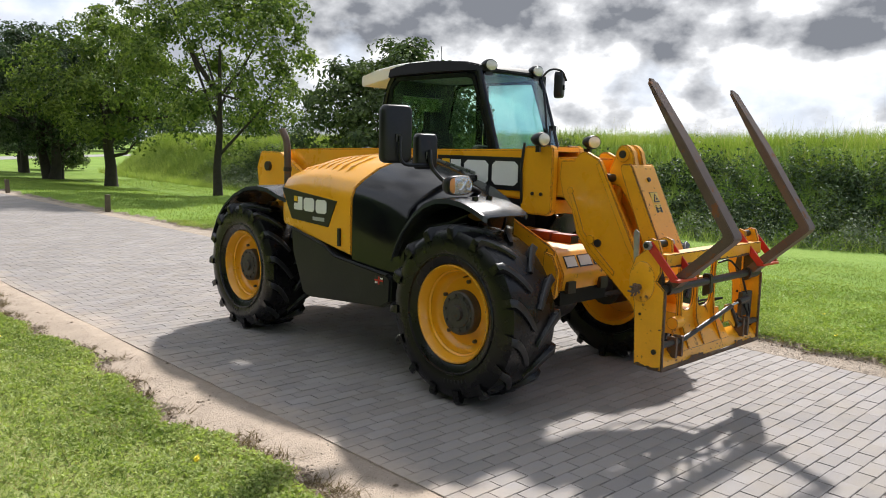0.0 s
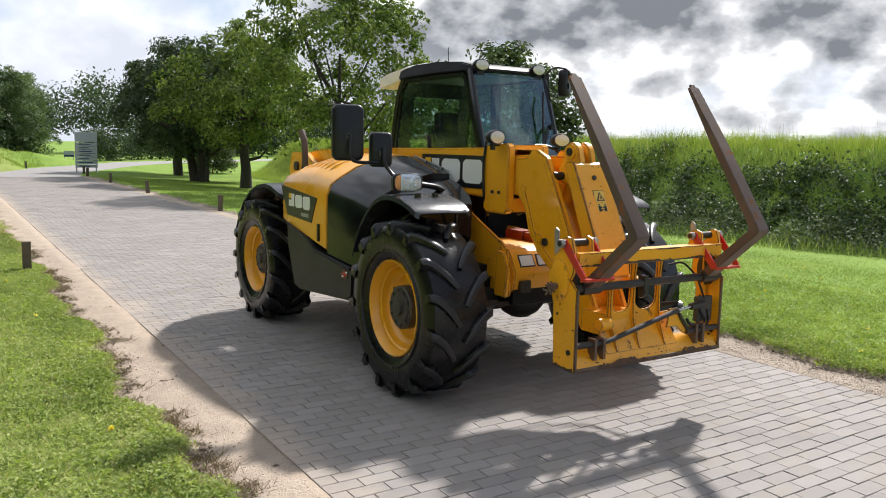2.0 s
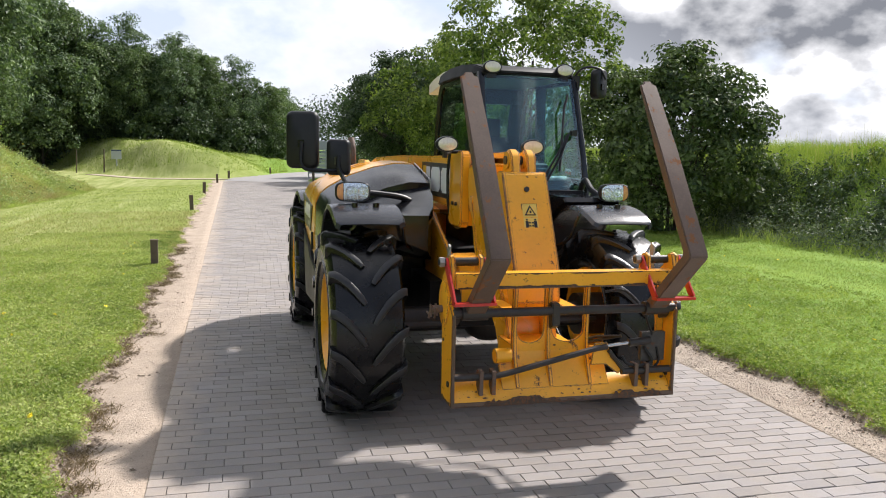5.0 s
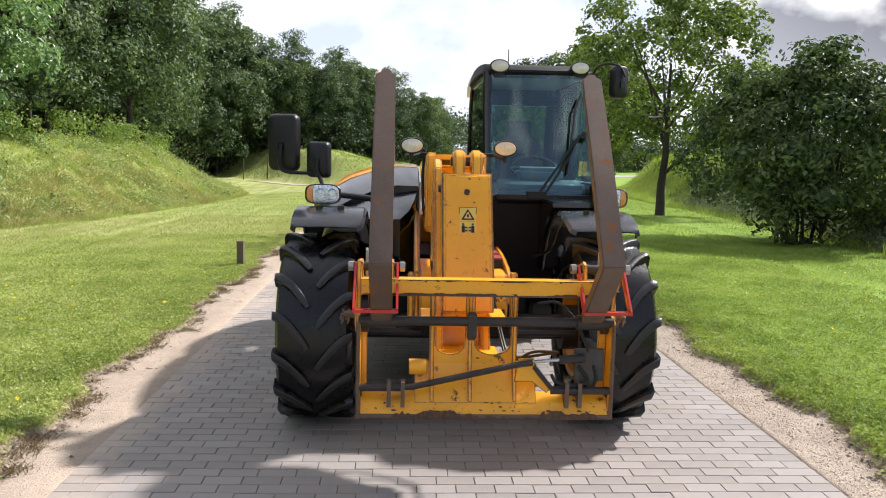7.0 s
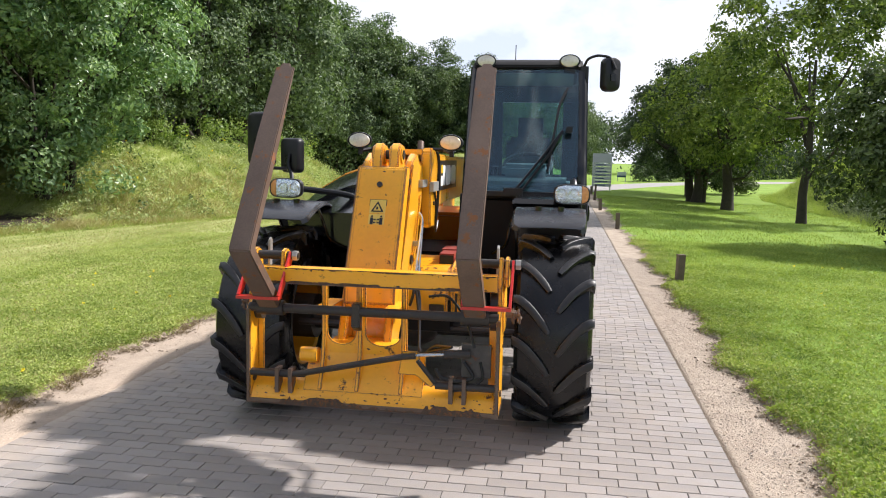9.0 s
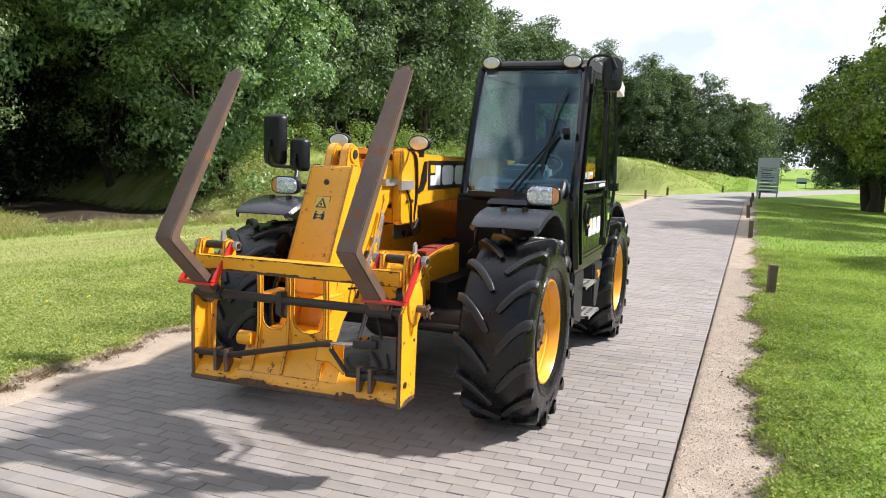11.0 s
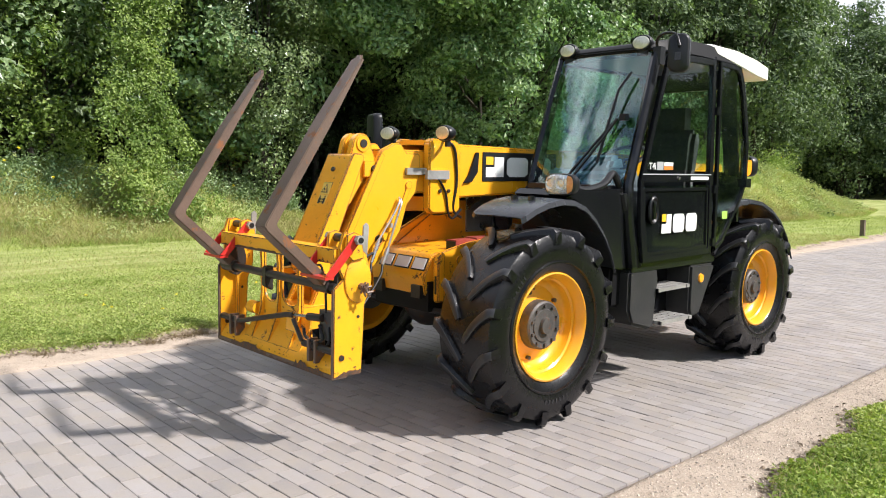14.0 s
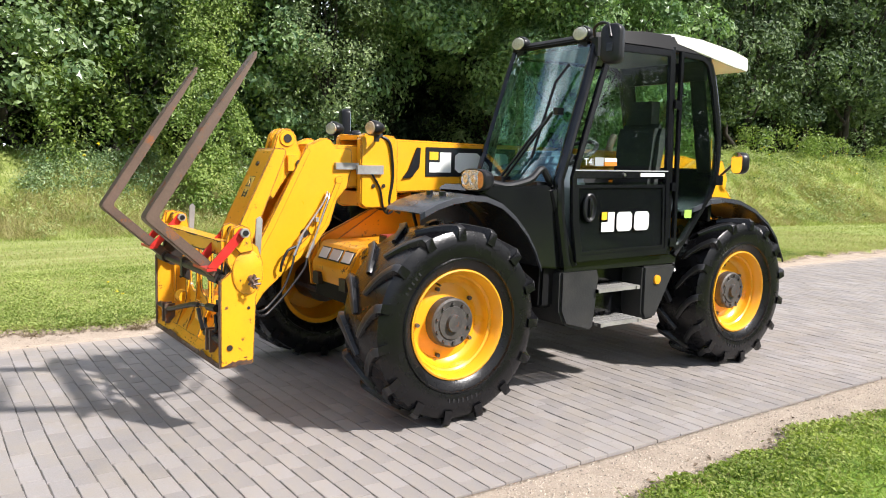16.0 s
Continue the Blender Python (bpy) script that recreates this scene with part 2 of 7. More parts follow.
JOINT = mat("sandy_joint", (0.120, 0.108, 0.096), 0.9, var=0.4, scale=3, fine=80, bump=0.4)
FARROAD = mat("far_paving", (0.29, 0.275, 0.265), 0.8, var=0.15, scale=1.5, fine=10)
PATHMAT = mat("sandy_path", (0.42, 0.35, 0.26), 0.9, var=0.2, scale=1.2, fine=20)
STONE = mat("gravel_stone", (0.43, 0.36, 0.29), 0.8, var=0.3, scale=9, island=0.55, bump=0.3)
WOODPOST = mat("weathered_wood", (0.13, 0.10, 0.07), 0.8, var=0.4, scale=12, bump=0.5)
BARK = mat("bark", (0.046, 0.038, 0.030), 0.9, var=0.5, scale=6, fine=25, bump=0.9)
SIGNGREY = mat("pale_sign_panel", (0.50, 0.53, 0.56), 0.4, var=0.06)
SIGNBLUE = mat("blue_sign_panel", (0.03, 0.06, 0.16), 0.4, var=0.1)
# tone lowered so hedge gaps read as shade; also serves dark trees
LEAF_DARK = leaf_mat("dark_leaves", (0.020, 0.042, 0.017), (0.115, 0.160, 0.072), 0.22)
# foliage colour darkened to imitate the shade inside hedge and hollow
LEAF_SHADE = leaf_mat("shade_dark_leaves", (0.010, 0.022, 0.011), (0.045, 0.070, 0.032), 0.12)
LEAF_NETTLE = leaf_mat("nettle_leaves", (0.034, 0.060, 0.024), (0.135, 0.185, 0.085), 0.25)
LEAF_MID = leaf_mat("green_leaves", (0.112, 0.210, 0.098), (0.42, 0.55, 0.265), 0.36, 0.36, 0.5)
LEAF_WEED = leaf_mat("weed_leaves", (0.060, 0.100, 0.036), (0.22, 0.29, 0.115), 0.30)
LEAF_SAGE = leaf_mat("mugwort_leaves", (0.105, 0.140, 0.085), (0.30, 0.34, 0.22), 0.22)
LEAF_LIGHT = leaf_mat("bright_leaves", (0.125, 0.205, 0.045), (0.42, 0.51, 0.16), 0.40, 0.42, 0.45)
LEAF_GREY = leaf_mat("greyish_leaves", (0.105, 0.180, 0.080), (0.45, 0.56, 0.285), 0.34, 0.36, 0.55)
LEAF_IVY = leaf_mat("ivy_leaves", (0.070, 0.125, 0.045), (0.42, 0.51, 0.24), 0.26, 0.32, 0.6)
LEAF_BUSH = leaf_mat("hazel_leaves", (0.030, 0.055, 0.018), (0.165, 0.215, 0.075), 0.24)
LEAF_TREE = leaf_mat("lawn_tree_leaves", (0.056, 0.098, 0.022), (0.290, 0.350, 0.085), 0.42)
LEAF_WOOD = leaf_mat("woodland_leaves", (0.040, 0.074, 0.034), (0.260, 0.345, 0.170), 0.28)
LEAF_PALE = leaf_mat("pale_herb_leaves", (0.270, 0.330, 0.130), (0.58, 0.63, 0.31), 0.35)
LEAF_DRY = leaf_mat("dry_brown_leaves", (0.12, 0.085, 0.045), (0.24, 0.17, 0.09), 0.3)
BLADE = leaf_mat("grass_blades", (0.235, 0.305, 0.074), (0.580, 0.615, 0.240), 0.42)
BLADE_LUSH = leaf_mat("lush_grass_blades", (0.165, 0.235, 0.040), (0.48, 0.53, 0.150), 0.40)
BLADE_TUFT = leaf_mat("dark_tuft_blades", (0.075, 0.140, 0.020), (0.24, 0.32, 0.075), 0.40)
BLADE_DRY = leaf_mat("dry_grass_blades", (0.31, 0.27, 0.11), (0.60, 0.53, 0.28), 0.35)
BLADE_TALL = leaf_mat("tall_grass_blades", (0.165, 0.235, 0.042), (0.40, 0.44, 0.12), 0.45)
FLOWER = mat("yellow_flower", (0.85, 0.70, 0.02), 0.6, var=0.1)
CHIP = mat("bare_rusty_chip", (0.055, 0.032, 0.022), 0.6, var=0.5, scale=30, dirt=(0.15, 0.07, 0.035), dirt_amount=0.8)
SOIL = mat("dark_soil", (0.185, 0.14, 0.10), 0.95, var=0.4, scale=9, bump=0.6)


# the ragged edge of the turf along the verges: amplitude, frequency, shift, turn by side
TURF = ((0.065, 1.9, 0.6, 1.0), (0.050, 4.7, 0.3, 2.3), (0.035, 9.1, 2.0, 0.7), (0.020, 21.0, 1.0, 1.9))


def turf_edge(y, side):
    """How far the turf's edge wanders from its straight line."""
    return sum(a * np.sin(f * y + p + q * side) for a, f, p, q in TURF)


def ground_mat():
    m = bpy.data.materials.new("ground_surface")
    m.use_nodes = True
    t = m.node_tree
    b = t.nodes["Principled BSDF"]
    pos = t.nodes.new("ShaderNodeTexCoord").outputs["Object"]
    s = t.nodes.new("ShaderNodeSeparateXYZ")
    t.links.new(pos, s.inputs[0])
    wob2 = noise_tex(t, pos, 5.0, 5.0, 0.6)
    side = smath(t, "SIGN", s.outputs[0])
    w = smath(t, "MULTIPLY", smath(t, "SUBTRACT", noise_tex(t, pos, 9.0, 4.0, 0.6), 0.5), 0.16)
    for amp, freq, shift, turn in TURF:
        ang = smath(t, "ADD", smath(t, "MULTIPLY", s.outputs[1], freq), smath(t, "ADD", smath(t, "MULTIPLY", side, turn), shift))
        w = smath(t, "ADD", w, smath(t, "MULTIPLY", smath(t, "SINE", ang), amp))
    mid = smath(t, "ABSOLUTE", smath(t, "ADD", s.outputs[0], 0.115))
    edge = smath(t, "SUBTRACT", mid, smath(t, "ADD", w, 2.535))
    edge = smath(t, "MAXIMUM", edge, smath(t, "SUBTRACT", s.outputs[1], 35.5))
    green = smath(t, "MULTIPLY", edge, 16.0, clamp=True)
    n3 = noise_tex(t, pos, 0.35, 5.0)
    n4 = noise_tex(t, pos, 22.0, 4.0, 0.7)
    n5 = noise_tex(t, pos, 90.0, 3.0, 0.7)
    # mown streaks run along the road, drier on the hedge side
    streak = noise_tex(t, vmath(t, "MULTIPLY", pos, (2.6, 0.22, 1.0)).outputs[0], 1.0, 6.0, 0.65)
    dry = smath(t, "ADD", smath(t, "MULTIPLY", smath(t, "SUBTRACT", -2.0, s.outputs[0]), 0.22, clamp=True), 0.18)
    lush = smath(t, "MULTIPLY", smath(t, "ADD", s.outputs[0], 1.0), 0.5, clamp=True)
    g = mixc(t, ramp(t, n3, [(0.35, 0.0), (0.65, 1.0)]), mixc(t, lush, (0.185, 0.240, 0.052), (0.120, 0.225, 0.024)), mixc(t, lush, (0.255, 0.300, 0.080), (0.185, 0.300, 0.040)))
    g = mixc(t, ramp(t, n4, [(0.4, 0.0), (0.75, 0.55)]), g, mixc(t, lush, (0.33, 0.35, 0.11), (0.27, 0.37, 0.06)))
    g = mixc(t, smath(t, "MULTIPLY", ramp(t, streak, [(0.40, 0.0), (0.70, 0.62)]), dry), g, (0.52, 0.52, 0.25))
    # ground darkened in the hollow, standing in for shade under the overhanging tree
    hollow_shade = smath(t, "SUBTRACT", 1.0, smath(t, "MULTIPLY", smath(t, "SUBTRACT", smath(t, "ABSOLUTE", smath(t, "SUBTRACT", s.outputs[1], 10.0)), smath(t, "ADD", 1.7, wob2)), 3.0), clamp=True)
    hollow_shade = smath(t, "MULTIPLY", hollow_shade, smath(t, "MULTIPLY", smath(t, "SUBTRACT", smath(t, "ADD", -11.1, wob2), s.outputs[0]), 3.0, clamp=True))
    g = mixc(t, hollow_shade, g, (0.055, 0.042, 0.030))
    sand = mixc(t, ramp(t, wob2, [(0.35, 0.0), (0.7, 1.0)]), mixc(t, lush, (0.50, 0.405, 0.32), (0.45, 0.375, 0.30)), mixc(t, lush, (0.40, 0.325, 0.255), (0.34, 0.28, 0.22)))
    sand = mixc(t, ramp(t, n5, [(0.52, 0.0), (0.72, 0.5)]), sand, (0.21, 0.17, 0.13))
    sand = mixc(t, ramp(t, n4, [(0.64, 0.0), (0.74, 0.45)]), sand, (0.16, 0.12, 0.09))
    # bare soil and dead roots along the turf's edge
    rim = smath(t, "SUBTRACT", 1.0, smath(t, "MULTIPLY", smath(t, "ABSOLUTE", smath(t, "ADD", edge, 0.035)), 11.0), clamp=True)
    rim = smath(t, "MULTIPLY", rim, ramp(t, n4, [(0.38, 0.0), (0.55, 0.9)]))
    t.links.new(mixc(t, rim, mixc(t, green, sand, g), (0.125, 0.095, 0.068)), b.inputs["Base Color"])
    b.inputs["Roughness"].default_value = 0.92
    b.inputs["Specular IOR Level"].default_value = 0.2
    bp = node(t, "ShaderNodeBump", Strength=0.6, Distance=0.02)
    t.links.new(smath(t, "ADD", n5, n4), bp.inputs["Height"])
    t.links.new(bp.outputs[0], b.inputs["Normal"])
    return m


GROUND = ground_mat()

# ---- mesh helpers ----
rng = np.random.default_rng(7)


def mesh_of(name, bm, material, smooth=35):
    me = bpy.data.meshes.new(name)
    bmesh.ops.recalc_face_normals(bm, faces=bm.faces[:])
    bm.to_mesh(me)
    bm.free()
    for m in (material if isinstance(material, (list, tuple)) else [material]):
        me.materials.append(m)
    if smooth:
        me.polygons.foreach_set("use_smooth", [True] * len(me.polygons))
        me.set_sharp_from_angle(angle=radians(smooth))
    return me


def part(name, bm, material, parent=None, label="", smooth=35):
    ob = new(name, mesh_of(name, bm, material, smooth))
    ob.parent = parent
    if label:
        ob["label"] = label
    return ob


def thing(name, label, category, place=(0, 0, 0), group="", kind=""):
    ob = new(name)
    ob.empty_display_size = 0.1
    ob.location = place
    return tagged(ob, label, category, group, kind)


def bevel(bm, w, seg=2, angle=30):
    es = [e for e in bm.edges if len(e.link_faces) == 2 and e.calc_face_angle(0) > radians(angle)]
    if es and w:
        bmesh.ops.bevel(bm, geom=es, offset=w, segments=seg, affect="EDGES", clamp_overlap=True)
    return bm


def box(x0, x1, y0, y1, z0, z1, w=0.0, bm=None, seg=2):
    b = bmesh.new()
    vs = [b.verts.new((x, y, z)) for z in (z0, z1) for y in (y0, y1) for x in (x0, x1)]
    for f in ((0, 2, 3, 1), (4, 5, 7, 6), (0, 1, 5, 4), (2, 6, 7, 3), (0, 4, 6, 2), (1, 3, 7, 5)):
        b.faces.new([vs[i] for i in f])
    bevel(b, w, seg)
    return join(bm, b)


def join(into, b):
    if into is None:
        return b
    me = bpy.data.meshes.new("tmp")
    b.to_mesh(me)
    b.free()
    into.from_mesh(me)
    bpy.data.meshes.remove(me)
    return into


def prism(pts, axis, a, b_, w=0.0, bm=None, seg=2):
    """A polygon given in the two other axes (in order), pulled along one axis from a to b_."""
    b = bmesh.new()

    def at(p, h):
        return {"x": (h, p[0], p[1]), "y": (p[0], h, p[1]), "z": (p[0], p[1], h)}[axis]
    lo = [b.verts.new(at(p, a)) for p in pts]
    hi = [b.verts.new(at(p, b_)) for p in pts]
    b.faces.new(lo)
    b.faces.new(hi[::-1])
    for i in range(len(pts)):
        j = (i + 1) % len(pts)
        b.faces.new((lo[j], lo[i], hi[i], hi[j]))
    bmesh.ops.recalc_face_normals(b, faces=b.faces[:])
    bevel(b, w, seg)
    return join(bm, b)


def tube(pts, r, seg=10, bm=None, caps=True):
    """A round bar along a polyline; r may be one radius or one for each point."""
    b = bmesh.new()
    P = [Vector(p) for p in pts]
    R = r if isinstance(r, (list, tuple)) else [r] * len(P)
    prev, side = None, None
    for i, p in enumerate(P):
        d = (P[min(i + 1, len(P) - 1)] - P[max(i - 1, 0)]).normalized()
        if side is None:
            side = d.cross(Vector((0, 0, 1)) if abs(d.z) < 0.9 else Vector((1, 0, 0))).normalized()
        else:
            side = (side - d * side.dot(d)).normalized()
        o = d.cross(side)
        ring = [b.verts.new(p + (side * math.cos(k) + o * math.sin(k)) * R[i]) for k in np.linspace(0, 2 * math.pi, seg, endpoint=False)]
        if prev:
            for k in range(seg):
                b.faces.new((prev[k], prev[(k + 1) % seg], ring[(k + 1) % seg], ring[k]))
        elif caps:
            b.faces.new(ring[::-1])
        prev = ring
    if caps:
        b.faces.new(prev)
    return join(bm, b)


def arc(pts, n=5):
    """A polyline with its inner corners rounded."""
    P = [Vector(p) for p in pts]
    out = [P[0]]
    for a, c, e in zip(P, P[1:], P[2:]):
        p0, p2 = c.lerp(a, 0.35), c.lerp(e, 0.35)
        for t in np.linspace(0, 1, n):
            out.append(p0.lerp(c, t).lerp(c.lerp(p2, t), t))
    return out + [P[-1]]


def lathe(profile, seg=48, bm=None, closed=False):
    """Turns (x, radius) pairs about the x axis."""
    b = bmesh.new()
    rings = []
    for x, r in profile:
        rings.append([b.verts.new((x, r * math.cos(a), r * math.sin(a))) for a in np.linspace(0, 2 * math.pi, seg, endpoint=False)] if r > 1e-5 else [b.verts.new((x, 0, 0))])
    pairs = list(zip(rings, rings[1:])) + ([(rings[-1], rings[0])] if closed else [])
    for p, q in pairs:
        for k in range(seg if len(p) + len(q) > 2 else 0):
            j = (k + 1) % seg
            if len(p) == 1:
                b.faces.new((p[0], q[j], q[k]))
            elif len(q) == 1:
                b.faces.new((p[k], p[j], q[0]))
            else:
                b.faces.new((p[k], p[j], q[j], q[k]))
    return join(bm, b)


def ball(c, rx, ry, rz, bm=None, seg=16):
    b = bmesh.new()
    bmesh.ops.create_uvsphere(b, u_segments=seg, v_segments=max(6, seg // 2), radius=1)
    for v in b.verts:
        v.co = Vector((c[0] + v.co.x * rx, c[1] + v.co.y * ry, c[2] + v.co.z * rz))
    return join(bm, b)


def loft(sections, bm=None, cap=True):
    b = bmesh.new()
    rings = [[b.verts.new(p) for p in s] for s in sections]
    n = len(rings[0])
    for p, q in zip(rings, rings[1:]):
        for k in range(n):
            j = (k + 1) % n
            b.faces.new((p[k], p[j], q[j], q[k]))
    if cap:
        b.faces.new(rings[0][::-1])
        b.faces.new(rings[-1])
    bmesh.ops.recalc_face_normals(b, faces=b.faces[:])
    return join(bm, b)


def moved(bm, m):
    bm.transform(m)
    return bm


def slab(quad, thick, w=0.0, bm=None):
    """A flat plate from a planar polygon, thickened along its normal."""
    P = [Vector(p) for p in quad]
    n = (P[1] - P[0]).cross(P[2] - P[0]).normalized() * thick
    b = bmesh.new()
    lo, hi = [b.verts.new(p) for p in P], [b.verts.new(p + n) for p in P]
    b.faces.new(lo[::-1])
    b.faces.new(hi)
    for i in range(len(P)):
        j = (i + 1) % len(P)
        b.faces.new((lo[i], lo[j], hi[j], hi[i]))
    bmesh.ops.recalc_face_normals(b, faces=b.faces[:])
    bevel(b, w)
    return join(bm, b)


def inset(pts, d):
    """A polygon shrunk by d."""
    n, out = len(pts), []
    area = sum(pts[i][0] * pts[(i + 1) % n][1] - pts[(i + 1) % n][0] * pts[i][1] for i in range(n))
    s = 1 if area > 0 else -1
    for i in range(n):
        p, c, q = Vector(pts[i - 1]), Vector(pts[i]), Vector(pts[(i + 1) % n])
        e, f = (c - p).normalized(), (q - c).normalized()
        n1, n2 = Vector((-e.y, e.x)) * s, Vector((-f.y, f.x)) * s
        k = (n1 + n2)
        out.append(tuple(c + k * (d / max(0.3, 1 + n1.dot(n2)))))
    return out


def ring_prism(pts, d, axis, a, b_, w=0.0):
    """A frame: the polygon less its inset, pulled along an axis."""
    inn = inset(pts, d)
    b = bmesh.new()

    def at(p, h):
        return {"x": (h, p[0], p[1]), "y": (p[0], h, p[1]), "z": (p[0], p[1], h)}[axis]
    v = [[b.verts.new(at(p, h)) for p in q] for q in (pts, inn) for h in (a, b_)]
    n = len(pts)
    for i in range(n):
        j = (i + 1) % n
        b.faces.new((v[0][i], v[0][j], v[2][j], v[2][i]))
        b.faces.new((v[1][j], v[1][i], v[3][i], v[3][j]))
        b.faces.new((v[0][j], v[0][i], v[1][i], v[1][j]))
        b.faces.new((v[2][i], v[2][j], v[3][j], v[3][i]))
    bmesh.ops.recalc_face_normals(b, faces=b.faces[:])
    bevel(b, w, 2, 50)
    return b


def raw_mesh(name, verts, k, material, smooth=False):
    """A mesh of separate faces with k corners each, from an array of corners."""
    n = len(verts) // k
    me = bpy.data.meshes.new(name)
    me.vertices.add(len(verts))
    me.vertices.foreach_set("co", np.asarray(verts, dtype=np.float32).ravel())
    me.loops.add(n * k)
    me.loops.foreach_set("vertex_index", np.arange(n * k, dtype=np.int32))
    me.polygons.add(n)
    me.polygons.foreach_set("loop_start", np.arange(0, n * k, k, dtype=np.int32))
    if not smooth:
        me.polygons.foreach_set("use_smooth", [False] * n)
    me.update(calc_edges=True)
    me.materials.append(material)
    return me


def unit(a):
    return a / np.maximum(np.linalg.norm(a, axis=1, keepdims=True), 1e-6)


def leaves(c, size, out=None, up=0.5, r=rng):
    """Corners of pointed leaves at the places c: (4n, 3)."""
    n = len(c)
    nor = r.normal(size=(n, 3)) * 0.65
    nor[:, 2] += up
    if out is not None:
        nor += out * 1.5
    nor = unit(nor)
    t = unit(np.cross(nor, r.normal(size=(n, 3))))
    b = np.cross(nor, t)
    s = (size * r.uniform(0.6, 1.35, n))[:, None]
    droop = nor * s * 0.14
    q = np.stack([c - t * s * 0.5 - droop, c + b * s * 0.3 - t * s * 0.05, c + t * s * 0.5 - droop, c - b * s * 0.3 - t * s * 0.05], 1)
    return q.reshape(-1, 3)


def blades(c, h, width, lean, r=rng):
    """Corners of grass blades, three each, rooted at c."""
    n = len(c)
    a = r.uniform(0, 2 * math.pi, n)
    side = np.stack([np.cos(a), np.sin(a), np.zeros(n)], 1)
    hh = (h * r.uniform(0.5, 1.3, n))[:, None]
    tip = c + np.stack([r.normal(0, 1, n), r.normal(0, 1, n), np.zeros(n)], 1) * hh * lean
    tip[:, 2:] += hh
    return np.stack([c - side * width * 0.5, c + side * width * 0.5, tip], 1).reshape(-1, 3)


def chip_marks(o, u, v, w, h, n, s0, s1, r, edge=0.6, lift=0.0007):
    """Flakes of lost paint on a flat face: irregular thin plates, gathered along its long edges. u, v are unit vectors, w and h the face's size."""
    b = bmesh.new()
    o, u, v = Vector(o), Vector(u), Vector(v)
    nrm = u.cross(v).normalized()
    for _ in range(n):
        a = r.uniform(0, w)
        q = r.uniform(0, 1)
        if r.uniform(0, 1) < edge:
            q = abs(r.normal(0, 0.06)) if r.uniform(0, 1) < 0.6 else 1 - abs(r.normal(0, 0.06))
        c = min(max(q, 0.01), 0.99) * h
        s = s0 + (s1 - s0) * r.uniform(0, 1) ** 3
        k = int(r.integers(5, 9))
        long = r.uniform(1.0, 2.6)
        pts = []
        for i in range(k):
            t, f = 2 * math.pi * i / k, s * r.uniform(0.45, 1.1)
            x = min(max(a + f * math.cos(t) * long, 0.0), w)
            y = min(max(c + f * math.sin(t), 0.0), h)
            pts.append(o + u * x + v * y + nrm * lift)
        try:
            b.faces.new([b.verts.new(p) for p in pts])
        except ValueError:
            pass
    return b


def ragged_strip(o, u, v, w, h, r, step_=0.012, lift=0.0012):
    """A strip of bare metal along an edge, its upper side ragged."""
    b = bmesh.new()
    o, u, v = Vector(o), Vector(u), Vector(v)
    nrm = u.cross(v).normalized() * lift
    prev, x, f = None, 0.0, 0.5
    while x < w:
        f = min(1.0, max(0.15, f + r.normal(0, 0.22)))
        lo, hi = b.verts.new(o + u * x + nrm), b.verts.new(o + u * x + v * h * f + nrm)
        if prev:
            b.faces.new((prev[0], lo, hi, prev[1]))
        prev = (lo, hi)
        x += step_ * r.uniform(0.5, 1.5)
    return b

# ---- ground ----
RB_Y, RB_X = [-60, -10, 0, 4, 8, 14, 18, 24, 30, 38, 42, 46, 60, 120], [30, 14.2, 11.3, 9.6, 9.4, 9.8, 10.3, 11.0, 11.3, 11.6, 12.4, 16, 34, 80]
LB_Y, LB_X = [-60, -12, -1, 4, 9, 12, 15, 22, 29, 36, 44, 60, 120], [-16, -11.0, -10.6, -10.4, -9.9, -9.2, -8.3, -7.4, -7.2, -9.0, -15, -26, -60]
LC_Y, LC_Z = [-60, 0, 4.5, 6, 7.5, 12.2, 14, 15.6, 18, 25, 32, 38, 46, 60], [1.5, 1.5, 1.35, 0.9, 0.12, 0.12, 1.1, 1.9, 2.1, 2.2, 1.8, 1.15, 0.6, 0.3]
ROAD_L, ROAD_R = -2.15, 1.95
# the drive bends away to the right past the sign: its middle line
BEND_Y, BEND_X = [34, 37, 40.5, 44.3, 50, 55, 60, 65, 80, 100], [-0.1, 0.1, 0.75, 2.3, 4.6, 6.8, 9.6, 13.5, 28, 50]


def step(t):
    t = np.clip(t, 0, 1)
    return t * t * (3 - 2 * t)


